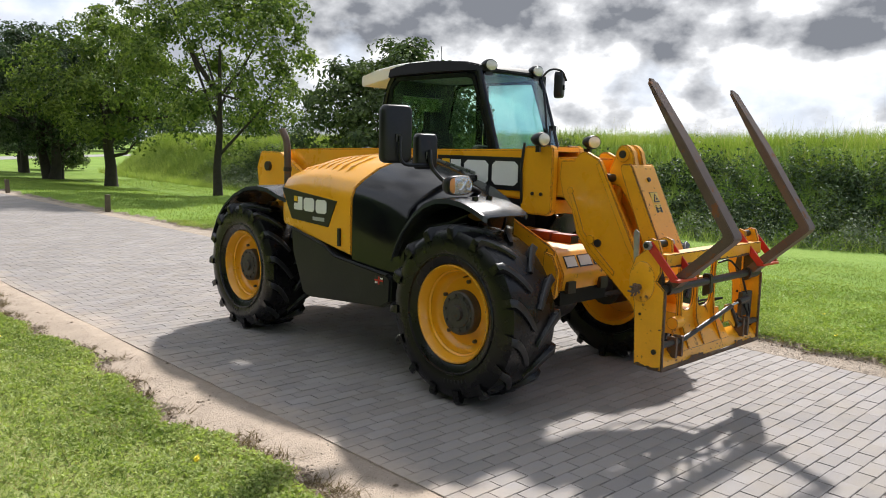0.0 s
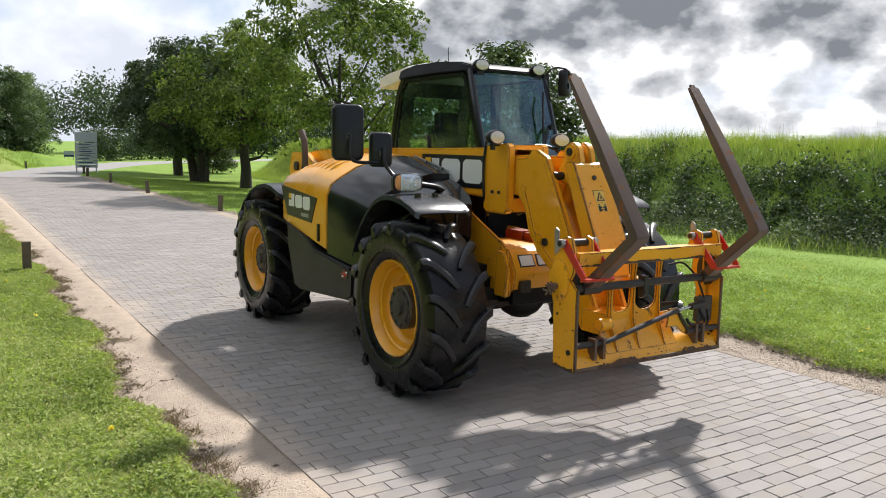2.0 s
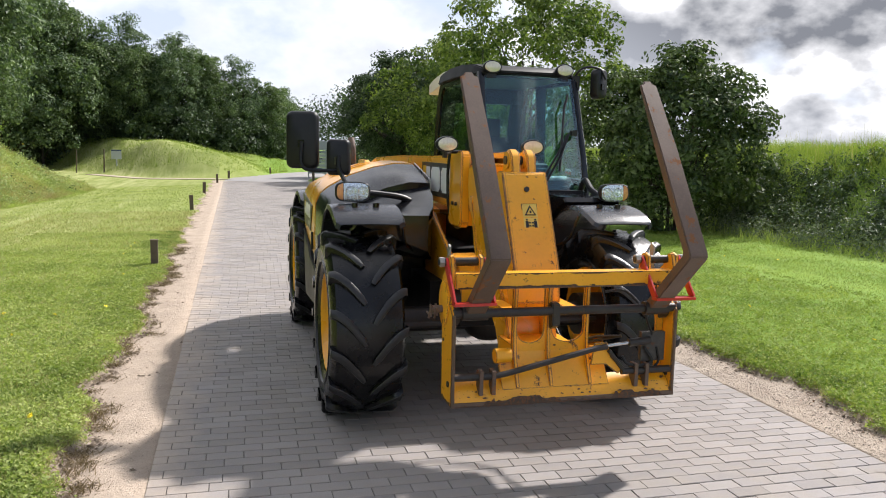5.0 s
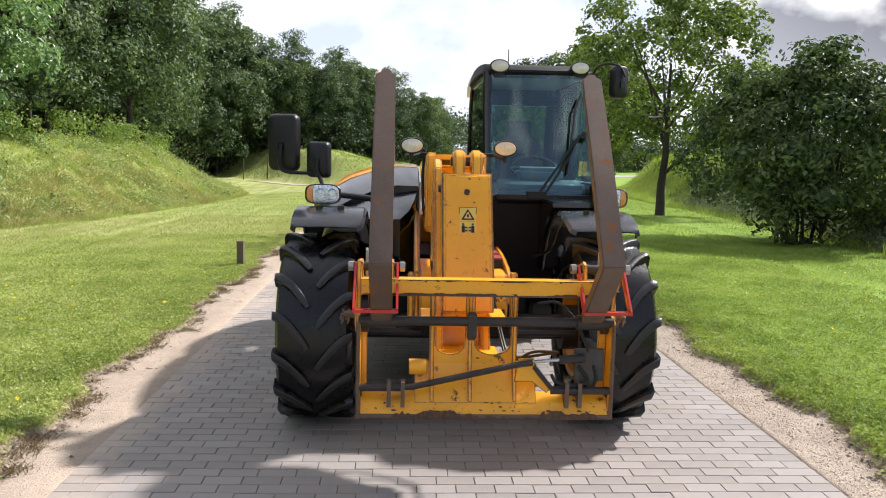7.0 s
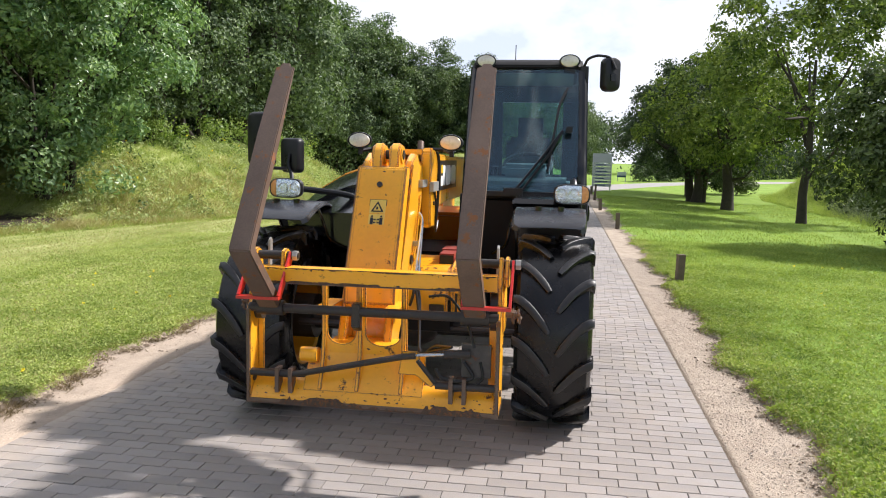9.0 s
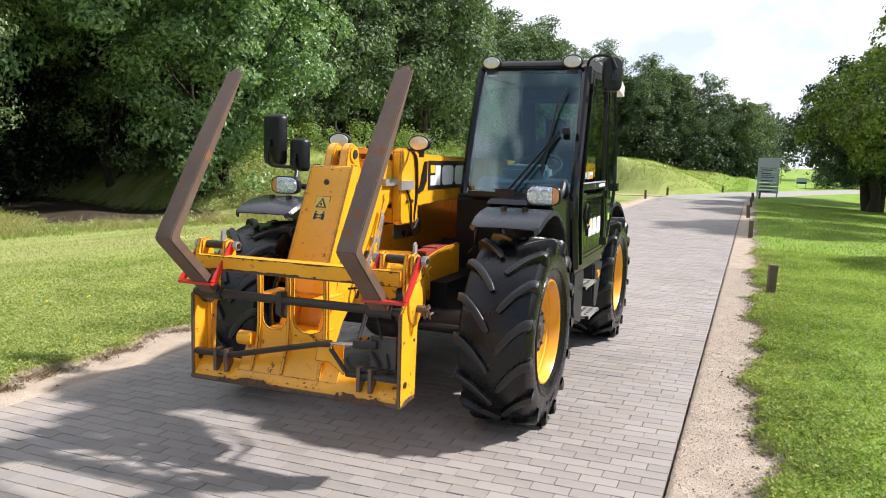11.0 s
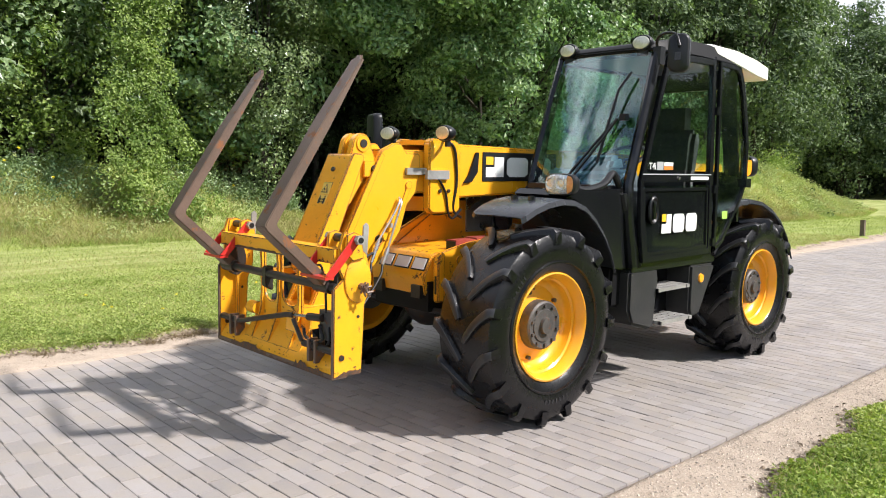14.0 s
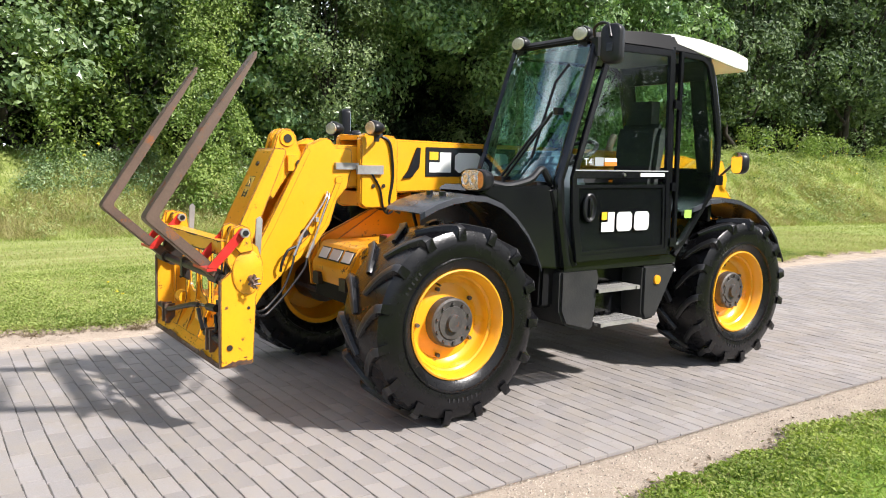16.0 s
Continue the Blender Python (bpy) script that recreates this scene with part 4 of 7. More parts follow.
FRONT = [(-0.255, 1.275, 0.80), (-0.240, 1.292, 0.96), (-0.16, 1.330, 1), (-0.05, 1.362, 1), (0.08, 1.380, 1), (0.20, 1.372, 1), (0.32, 1.330, 1), (0.43, 1.250, 1), (0.53, 1.145, 1), (0.60, 1.04, 1), (0.655, 0.92, 1)]
REAR = [(2.05, 1.24, 0.7), (2.14, 1.275, 1), (2.32, 1.325, 1), (2.50, 1.338, 1), (2.70, 1.315, 1), (2.90, 1.245, 1), (3.08, 1.14, 1), (3.22, 1.01, 1), (3.33, 0.83, 1)]
for s in (-1, 1):
    mudguard(FRONT, s * 0.64, s * 1.105, "front_mudguard", "black plastic front mudguard")
    mudguard(REAR, s * 0.60, s * 1.12, "rear_mudguard", "black plastic rear mudguard")
    part("mudguard_stay", tube(arc([(s * 0.50, 0.20, 1.05), (s * 0.60, 0.03, 1.12), (s * 0.625, -0.03, 1.27), (s * 0.66, -0.03, 1.345), (s * 0.78, -0.02, 1.355)], 4), 0.011, 8), SATIN, tele)
    part("mudguard_stay", tube([(s * 0.40, 2.6, 0.85), (s * 0.62, 2.6, 1.25), (s * 0.8, 2.6, 1.30)], 0.02, 8), SATIN, tele)

# rear of the machine
rr = prism([(2.1, 0.80), (2.1, 1.18), (2.5, 1.22), (3.4, 1.16), (3.55, 1.02), (3.55, 0.62), (3.3, 0.52), (2.4, 0.60)], "x", -0.58, 0.58, 0.03)
part("counterweight", rr, YELLOW, tele, "yellow rear counterweight body")
twr = prism([(2.85, 1.10), (2.95, 1.42), (3.35, 1.62), (3.72, 1.62), (3.80, 1.45), (3.74, 1.10), (3.40, 0.95)], "x", -0.34, -0.27, 0.01)
prism([(2.85, 1.10), (2.95, 1.42), (3.35, 1.62), (3.72, 1.62), (3.80, 1.45), (3.74, 1.10), (3.40, 0.95)], "x", 0.13, 0.20, 0.01, twr)
part("boom_tower", twr, YELLOW, tele, "yellow boom pivot tower at the rear")
part("boom_pivot_pin", tube([(-0.37, 3.55, 1.47), (0.23, 3.55, 1.47)], 0.05, 14), DARKSTEEL, tele)
part("rear_cover", prism([(2.35, 1.18), (2.4, 1.40), (2.6, 1.50), (3.1, 1.48), (3.35, 1.30), (3.4, 1.15)], "x", 0.30, 0.62, 0.05), YELLOW, tele, "rounded yellow rear cover")

# boom
BOOM = [(0.16, 1.715), (0.9, 1.700), (2.0, 1.690), (3.3, 1.655), (3.62, 1.60), (3.72, 1.50), (3.68, 1.38), (3.5, 1.32), (2.0, 1.355), (0.9, 1.36), (0.16, 1.335)]
boom = part("boom", prism(BOOM, "x", -0.222, 0.086, 0.012), YELLOW, tele, "yellow telescopic boom with badge panels")
part("boom_collar", prism([(-0.125, 1.715), (-0.10, 1.745), (0.13, 1.735), (0.17, 1.70), (0.17, 1.26), (0.13, 1.235), (-0.09, 1.235), (-0.125, 1.265)], "x", -0.258, -0.19, 0.01,
                          prism([(-0.125, 1.715), (-0.10, 1.745), (0.13, 1.735), (0.17, 1.70), (0.17, 1.26), (0.13, 1.235), (-0.09, 1.235), (-0.125, 1.265)], "x", 0.055, 0.122, 0.01,
                                box(-0.20, 0.06, -0.12, 0.17, 1.70, 1.735, 0.008, box(-0.20, 0.06, -0.12, 0.17, 1.25, 1.35, 0.008)))), YELLOW, boom)
part("inner_boom", prism([(-0.45, 1.665), (0.3, 1.665), (0.3, 1.375), (-0.36, 1.375)], "x", -0.19, 0.055, 0.010), YELLOW, boom)
for x, s in ((-0.258, -1), (0.122, 1)):
    for y in (-0.03, 0.05):
        part("collar_bolt", tube([(x, y, 1.39), (x + s * 0.012, y, 1.39)], 0.013, 8), DARKSTEEL, boom)
bp = part("badge_panel", box(-0.228, -0.222, 0.182, 1.105, 1.400, 1.650, 0.001), STICKBLK, boom, "black badge panel with plain white blocks")
white_blocks(bp, -0.228, 1.05, 0.225, 1.435, 1.618, -1)
bp = part("badge_panel", box(0.086, 0.092, 0.42, 1.25, 1.455, 1.665, 0.001), STICKBLK, boom, "black badge panel with plain white blocks")
white_blocks(bp, 0.092, 0.45, 1.18, 1.485, 1.630, 1)
part("boom_hook", prism([(0.22, 1.44), (0.27, 1.50), (0.34, 1.66), (0.37, 1.66), (0.36, 1.52), (0.30, 1.45)], "x", 0.088, 0.105, 0.003), BLACK, boom, "black lever bracket")
part("boom_hose", tube(arc([(0.11, 0.0, 1.74), (0.135, 0.10, 1.70), (0.13, 0.13, 1.45), (0.12, 0.09, 1.25), (0.10, 0.20, 1.20)], 5), 0.010, 8), BLACK, boom)
part("boom_cable", tube(arc([(0.13, -0.05, 1.48), (0.135, 0.02, 1.38), (0.128, 0.05, 1.22), (0.12, 0.10, 1.19), (0.12, 0.18, 1.26)], 5), 0.008, 8), BLACK, boom)
part("boom_hose", tube(arc([(-0.262, 0.14, 1.76), (-0.275, 0.155, 1.60), (-0.268, 0.15, 1.35), (-0.20, 0.18, 1.20), (-0.10, 0.30, 1.22)], 5), 0.010, 8), BLACK, boom)
part("sensor_bracket", box(0.075, 0.10, -0.30, -0.13, 1.50, 1.545, 0.004, box(0.12, 0.145, -0.16, 0.04, 1.47, 1.53, 0.006)), GALV, boom, "grey steel sensor bracket")
# boom nose: two side plates over a recessed web
NOSE = [(-0.16, 1.52), (-0.17, 1.640), (-0.285, 1.645), (-0.335, 1.705), (-0.385, 1.705), (-0.495, 1.655), (-0.565, 1.52), (-0.79, 1.12), (-0.98, 0.80), (-1.06, 0.64), (-1.02, 0.55), (-0.90, 0.55), (-0.80, 0.70), (-0.64, 0.84), (-0.43, 1.00), (-0.33, 1.13), (-0.275, 1.30), (-0.20, 1.38)]
WEB = [(-0.19, 1.50), (-0.22, 1.62), (-0.34, 1.66), (-0.44, 1.52), (-0.64, 1.18), (-0.88, 0.74), (-0.88, 0.66), (-0.62, 0.87), (-0.42, 1.02), (-0.32, 1.14), (-0.265, 1.31)]
for x in (-0.222, 0.03):
    part("nose_plate", prism(NOSE, "x", x, x + 0.045, 0.008), YELLOW, boom)
for x0, x1 in ((-0.230, -0.220), (0.073, 0.083)):
    part("nose_flange", prism([(-0.505, 1.64), (-0.54, 1.58), (-0.775, 1.135), (-0.95, 0.83), (-0.91, 0.815), (-0.73, 1.12), (-0.475, 1.62)], "x", x0, x1, 0.003), YELLOW, boom)
    part("nose_flange", prism([(-0.24, 1.44), (-0.31, 1.28), (-0.37, 1.13), (-0.47, 1.02), (-0.66, 0.87), (-0.67, 0.90), (-0.49, 1.06), (-0.40, 1.15), (-0.345, 1.29), (-0.275, 1.45)], "x", x0, x1, 0.003), YELLOW, boom)
part("nose_web", prism(WEB, "x", -0.18, 0.033, 0.006), YELLOW, boom)
part("nose_pin", tube([(-0.232, -0.52, 1.08), (0.085, -0.52, 1.08)], 0.028, 12), DARKSTEEL, boom)
for x, s in ((-0.222, -1), (0.075, 1)):
    part("nose_boss", tube([(x, -0.46, 1.10), (x + s * 0.014, -0.46, 1.10)], 0.032, 14), YELLOW, boom)
    part("nose_boss", tube([(x, -0.27, 1.43), (x + s * 0.010, -0.27, 1.43)], 0.026, 14), YELLOW, boom)
PIPES = ([(0.09, -0.36, 1.35), (0.115, -0.375, 1.325), (0.118, -0.42, 1.25), (0.118, -0.55, 1.08)], [(0.09, -0.345, 1.34), (0.115, -0.36, 1.31), (0.118, -0.39, 1.24), (0.118, -0.47, 1.03)])
for k, line in enumerate(PIPES):
    e = Vector(line[-1])
    f = e + (Vector((0.12, -0.61, 0.94)) - e if k == 0 else Vector((0.12, -0.52, 0.92)) - e)
    part("steel_hydraulic_pipe", tube(arc(line, 5), 0.0075, 8), STEEL, boom, "bright steel hydraulic pipe")
    m = e.lerp(f, 0.45)
    part("hose_coupling", tube([e, e.lerp(f, 0.12), e.lerp(f, 0.13), m, m.lerp(f, 0.02), f], [0.011, 0.011, 0.016, 0.016, 0.013, 0.012], 8), STEEL, boom)
    part("carriage_hose", tube(arc([f, f + Vector((0.02, -0.02, -0.06)), (0.17, -0.70, 0.74 - 0.05 * k), (0.20, -0.86, 0.60 - 0.04 * k), (0.30, -1.00, 0.66 + 0.03 * k), (0.42, -1.14, 0.72)], 6), 0.008, 8), BLACK, boom)
part("nose_clip", box(0.075, 0.122, -0.455, -0.435, 1.155, 1.185, 0.003), GALV, boom)
part("grey_hose_loop", tube(arc([(0.12, -0.60, 1.00), (0.13, -0.66, 0.98), (0.13, -0.70, 0.90), (0.11, -0.70, 0.84)], 5), 0.009, 8), BLACK, boom)
# tilt lever in front of the nose, with a warning sticker
LINK = [(-0.738, 1.615), (-0.725, 1.632), (-0.655, 1.630), (-0.645, 1.60), (-0.87, 1.06), (-0.905, 0.90), (-0.95, 0.84), (-1.015, 0.90), (-0.997, 1.08)]
FACE = [(-0.7385, 1.618), (-0.715, 1.630), (-0.955, 1.07), (-0.975, 0.86), (-1.016, 0.90), (-0.9975, 1.08)]
lever = part("tilt_lever", prism(LINK, "x", -0.190, -0.165, 0.006, prism(LINK, "x", 0.065, 0.090, 0.006, prism(FACE, "x", -0.186, 0.086, 0.006))), WORN, tele, "yellow tilt lever with worn paint")
EAR = [(-0.735, 1.55), (-0.705, 1.66), (-0.690, 1.715), (-0.660, 1.750), (-0.620, 1.762), (-0.580, 1.748), (-0.556, 1.712), (-0.545, 1.66), (-0.505, 1.58), (-0.500, 1.49), (-0.60, 1.478), (-0.655, 1.40), (-0.72, 1.30), (-0.80, 1.38)]
for x0, x1 in ((-0.118, -0.062), (-0.020, 0.036)):
    part("lever_ear", prism(EAR, "x", x0, x1, 0.008), YELLOW, lever)
    part("ear_boss", tube([(x0 - 0.008, -0.620, 1.695), (x1 + 0.008, -0.620, 1.695)], 0.052, 18), YELLOW, lever)
part("lever_pin", tube([(-0.135, -0.620, 1.695), (0.050, -0.620, 1.695)], 0.027, 14), DARKSTEEL, lever)
part("lever_pin", tube([(-0.20, -0.546, 1.532), (0.075, -0.546, 1.532)], 0.028, 14), DARKSTEEL, lever)
part("lever_pad", box(0.034, 0.062, -0.625, -0.495, 1.485, 1.585, 0.006), YELLOW, lever)
part("pad_bolt", tube([(0.06, -0.546, 1.532), (0.078, -0.546, 1.532)], 0.026, 8), DARKSTEEL, lever)
part("tilt_ram", tube([(-0.04, -0.60, 1.62), (-0.04, -0.50, 1.30), (-0.04, -0.70, 0.95)], 0.040, 14), YELLOW, lever)
n_ = Vector((0, -1.147 + 0.888, 1.08 - 1.658)).normalized()
f_ = Vector((0, n_.z, -n_.y))
if f_.y > 0:
    f_ = -f_


def on_lever(name, x0, x1, d0, d1, material, lift=0.0):
    """A flat mark on the lever's front face, d metres down from its top edge."""
    o = Vector((0, -0.740, 1.620)) + f_ * (0.004 + lift)
    q = [o + n_ * d + Vector((x, 0, 0)) for x, d in ((x0, d0), (x1, d0), (x1, d1), (x0, d1))]
    part(name, slab(q, 0.0016), material, lever)


on_lever("warning_sticker", -0.097, 0.000, 0.190, 0.356, STICKBLK)
on_lever("sticker_field", -0.093, -0.004, 0.194, 0.272, STICKCRM, 0.003)
on_lever("sticker_field", -0.093, -0.004, 0.277, 0.352, STICKCRM, 0.003)
o_ = Vector((0, -0.740, 1.620)) + f_ * 0.011
for d0, d1, hw, lift, m_ in ((0.202, 0.264, 0.036, 0.0, STICKBLK), (0.218, 0.258, 0.022, 0.002, STICKCRM)):
    part("warning_triangle", slab([o_ + n_ * d0 + f_ * lift + Vector((-0.0485, 0, 0)), o_ + n_ * d1 + f_ * lift + Vector((-0.0485 + hw, 0, 0)), o_ + n_ * d1 + f_ * lift + Vector((-0.0485 - hw, 0, 0))], 0.0016), m_, lever)
on_lever("sticker_bar", -0.054, -0.043, 0.236, 0.252, STICKBLK, 0.012)
for x0, x1, d0, d1 in ((-0.083, -0.066, 0.298, 0.338), (-0.031, -0.014, 0.298, 0.338), (-0.064, -0.052, 0.305, 0.313), (-0.045, -0.033, 0.305, 0.313), (-0.064, -0.052, 0.323, 0.331), (-0.045, -0.033, 0.323, 0.331), (-0.080, -0.069, 0.286, 0.294), (-0.028, -0.017, 0.286, 0.294)):
    on_lever("sticker_bar", x0, x1, d0, d1, STICKBLK, 0.006)
rch = np.random.default_rng(91)
part("chipped_paint", chip_marks(Vector((-0.186, -0.7385, 1.618)) + f_ * 0.003, (1, 0, 0), tuple(n_), 0.27, 0.60, 9, 0.0010, 0.005, rch, 0.25), CHIP, lever)["kind"] = "stuff"
part("chipped_paint", chip_marks(Vector((-0.186, -0.7385, 1.618)) + f_ * 0.003 + n_ * 0.40, (1, 0, 0), tuple(n_), 0.27, 0.20, 12, 0.0015, 0.008, rch, 0.3), CHIP, lever)["kind"] = "stuff"
part("lever_bolt", moved(tube([(0, 0, 0), (0, 0, 0.014)], 0.016, 10), Matrix.Translation(Vector((-0.052, -0.7385, 1.618)) + n_ * 0.10) @ Matrix.Rotation(radians(66), 4, "X")), DARKSTEEL, lever)
# hole and slot are flat dark plates; their colour imitates the shade inside
for name_, d0, hw, hl, m_, lift in (("grease_hole_plate", 0.452, 0.021, 0.021, CHIP, 0.0), ("slot_rim", 0.560, 0.034, 0.062, WORN, 0.0), ("slot_plate", 0.566, 0.022, 0.052, CHIP, 0.003)):
    q = [(-0.052 + hw * math.cos(a), d0 - hl * math.copysign(abs(math.sin(a)) ** 0.6, math.sin(a))) for a in np.linspace(0, 2 * math.pi, 22, endpoint=False)]
    part(name_, slab([Vector((x, -0.740, 1.620)) + f_ * (0.006 + lift) + n_ * d for x, d in q], 0.0015), m_, lever)

# cab
def xl(z):
    return 1.115 - 0.018 * (z - 0.9)


def leftplane(poly, off=0.0):
    return [(xl(z) + off, y, z) for y, z in poly]


def sheet(poly, thick, w=0.0):
    return slab(leftplane(poly), thick, w)


DOOR = [(0.93, 0.925), (0.885, 1.20), (0.875, 1.48), (0.985, 1.80), (1.085, 2.08), (1.185, 2.335), (1.22, 2.365), (1.80, 2.375), (1.835, 2.35), (1.835, 1.55), (1.85, 0.98), (1.82, 0.935)]
QUARTER = [(1.91, 2.375), (2.17, 2.365), (2.245, 2.32), (2.31, 2.15), (2.395, 1.78), (2.40, 1.48), (2.33, 1.35), (2.03, 1.0), (1.93, 0.95), (1.90, 1.0)]


def frame_on_left(poly, d, t0, t1, w=0.003):
    inn = inset(poly, d)
    b = bmesh.new()
    P, Q = [leftplane(poly, t) for t in (t0, t1)], [leftplane(inn, t) for t in (t0, t1)]
    v = [[b.verts.new(p) for p in q] for q in (P[0], P[1], Q[0], Q[1])]
    n = len(poly)
    for i in range(n):
        j = (i + 1) % n
        b.faces.new((v[0][i], v[0][j], v[2][j], v[2][i]))
        b.faces.new((v[1][j], v[1][i], v[3][i], v[3][j]))
        b.faces.new((v[0][j], v[0][i], v[1][i], v[1][j]))
        b.faces.new((v[2][i], v[2][j], v[3][j], v[3][i]))
    bmesh.ops.recalc_face_normals(b, faces=b.faces[:])
    bevel(b, w, 2, 50)
    return b


cabf = bmesh.new()
AL = [(1.085, 0.875, 0.90), (1.075, 0.815, 1.25), (1.075, 0.800, 1.46), (1.070, 0.915, 1.80), (1.064, 1.020, 2.10), (1.055, 1.115, 2.38)]
AR = [(0.235, 0.80, 1.20), (0.235, 0.800, 1.46), (0.235, 0.915, 1.80), (0.235, 1.020, 2.10), (0.245, 1.115, 2.38)]
tube(AL, 0.036, 10, cabf)
tube(AR, 0.036, 10, cabf)
tube([(xl(0.95) - 0.03, 1.875, 0.93), (xl(1.5) - 0.03, 1.870, 1.5), (xl(2.38) - 0.03, 1.855, 2.40)], 0.030, 10, cabf)
tube(arc([(xl(0.95) - 0.03, 1.95, 0.92), (xl(1.4) - 0.03, 2.40, 1.42), (xl(1.8) - 0.03, 2.43, 1.78), (xl(2.2) - 0.03, 2.32, 2.25), (xl(2.4) - 0.03, 2.22, 2.40)], 3), 0.030, 10, cabf)
tube(arc([(0.235, 2.40, 1.20), (0.235, 2.43, 1.78), (0.235, 2.32, 2.25), (0.245, 2.22, 2.40)], 3), 0.032, 10, cabf)
box(0.2, 1.09, 0.86, 1.98, 0.86, 0.925, 0.015, cabf)
box(0.235, 1.05, 2.385, 2.42, 1.15, 1.55, 0.01, cabf)
box(0.20, 0.26, 0.80, 2.42, 1.15, 1.42, 0.01, cabf)
tube([(0.235, 1.115, 2.375), (1.035, 1.115, 2.375)], 0.030, 8, cabf)
part("cab_frame", cabf, SATIN, tele, "black cab frame with slim pillars")
roof = loft([[(x0, y, z0), (x0 + 0.03, y, z1), (x1 - 0.03, y, z1), (x1, y, z0)] for x0, x1, y, z0, z1 in
             ((0.24, 1.04, 1.06, 2.375, 2.395), (0.215, 1.07, 1.10, 2.37, 2.425), (0.195, 1.085, 1.25, 2.372, 2.46), (0.185, 1.09, 1.6, 2.375, 2.485), (0.185, 1.09, 2.0, 2.37, 2.485), (0.19, 1.085, 2.28, 2.36, 2.46))])
bevel(roof, 0.012, 2, 40)
part("cab_roof", roof, DULL, tele, "black cab roof")
cap = loft([[(x0, y, z0), (x0, y, z1 - 0.02), (x0 + 0.05, y, z1), (x1 - 0.05, y, z1), (x1, y, z1 - 0.02), (x1, y, z0)] for x0, x1, y, z0, z1 in
            ((0.30, 0.99, 1.68, 2.465, 2.494), (0.235, 1.075, 1.90, 2.425, 2.503), (0.215, 1.093, 2.20, 2.37, 2.492), (0.210, 1.098, 2.50, 2.318, 2.455), (0.210, 1.098, 2.69, 2.295, 2.415), (0.230, 1.08, 2.725, 2.305, 2.40))])
bevel(cap, 0.010, 2, 40)
part("roof_cap", cap, WHITE, tele, "white rear roof cap")
part("aerial", tube([(0.50, 1.85, 2.50), (0.50, 1.86, 2.66)], 0.004, 6), BLACK, tele)

# glass: bowed windscreen, door, quarter light, right-hand side, rear
ws = bmesh.new()
grid = []
for k, f in enumerate(np.linspace(0, 1, 9)):
    z = 1.435 + 0.925 * f
    yb = np.interp(z, [1.435, 1.80, 2.10, 2.36], [0.775, 0.895, 1.000, 1.090])
    grid.append([ws.verts.new((0.258 + 0.80 * u, yb - 0.030 * math.sin(math.pi * u), z)) for u in np.linspace(0, 1, 11)])
for p, q in zip(grid, grid[1:]):
    for i in range(10):
        ws.faces.new((p[i], p[i + 1], q[i + 1], q[i]))
bmesh.ops.recalc_face_normals(ws, faces=ws.faces[:])
bmesh.ops.solidify(ws, geom=ws.faces[:], thickness=0.006)
glass_objects = [part("windscreen", ws, SCREEN, tele, "large bowed greenish windscreen", 60)]
door = part("door", frame_on_left(DOOR, 0.045, -0.012, 0.016, 0.004), SATIN, tele, "black framed glazed cab door")
part("door_rail", sheet([(0.905, 1.475), (1.80, 1.475), (1.80, 1.53), (0.925, 1.53)], 0.014, 0.003), SATIN, door)
part("rail_strip", sheet([(0.90, 1.525), (1.81, 1.525), (1.81, 1.533), (0.905, 1.533)], 0.017), STICKGRY, door)
up_pane = inset([(0.925, 1.53), (0.985, 1.80), (1.085, 2.08), (1.185, 2.335), (1.22, 2.365), (1.80, 2.375), (1.835, 2.35), (1.835, 1.53)], 0.030)
lo_pane = inset([(0.93, 0.925), (0.885, 1.20), (0.875, 1.48), (1.835, 1.48), (1.85, 0.98), (1.82, 0.935)], 0.030)
glass_objects.append(part("upper_pane", sheet(up_pane, 0.005), TINT, door))
glass_objects.append(part("lower_pane", sheet(lo_pane, 0.005), TINT, door))
part("lower_trim", frame_on_left(inset([(0.93, 0.925), (0.885, 1.20), (0.875, 1.48), (1.835, 1.48), (1.85, 0.98), (1.82, 0.935)], 0.045), 0.025, -0.004, 0.010, 0.003), SATIN, door)
# black sheet added behind the lower pane so the glass looks dark
part("dark_backing", sheet([(0.98, 0.97), (0.96, 1.43), (1.79, 1.43), (1.80, 0.97)], 0.03), SATIN, door)
hd = lathe([(0.0, 0.095), (0.012, 0.095), (0.018, 0.085), (0.006, 0.070), (0.006, 0.0)], 24)
for v in hd.verts:
    v.co = Vector((v.co.x, v.co.y * 0.62, v.co.z))
hd = part("door_handle", hd, BLACK, door, "oval recessed black door handle")
hd.matrix_local = Matrix.Translation((xl(1.28) + 0.014, 1.035, 1.285))
part("handle_grip", tube([(xl(1.28) + 0.03, 1.035, 1.345), (xl(1.28) + 0.036, 1.035, 1.285), (xl(1.28) + 0.03, 1.035, 1.225)], 0.011, 8), SATIN, door)
part("door_lock", tube([(xl(1.5) + 0.012, 1.36, 1.503), (xl(1.5) + 0.022, 1.36, 1.503)], 0.012, 10), STEEL, door)
for z in (1.02, 1.42, 2.0):
    part("door_hinge", box(xl(z) - 0.005, xl(z) + 0.03, 1.845, 1.90, z - 0.03, z + 0.03, 0.006), SATIN, door)
white_blocks(door, xl(1.18) + 0.0125, 1.155, 1.625, 1.118, 1.250, 1)
part("word_bar", box(xl(1.5) + 0.016, xl(1.5) + 0.019, 1.52, 1.77, 1.490, 1.515), STICKER, door)
fc = bpy.data.curves.new("sticker_text", "FONT")
fc.body, fc.size, fc.extrude = "T4i", 0.066, 0.0006
fo = new("sticker_text", fc)
fm = bpy.data.meshes.new_from_object(fo)
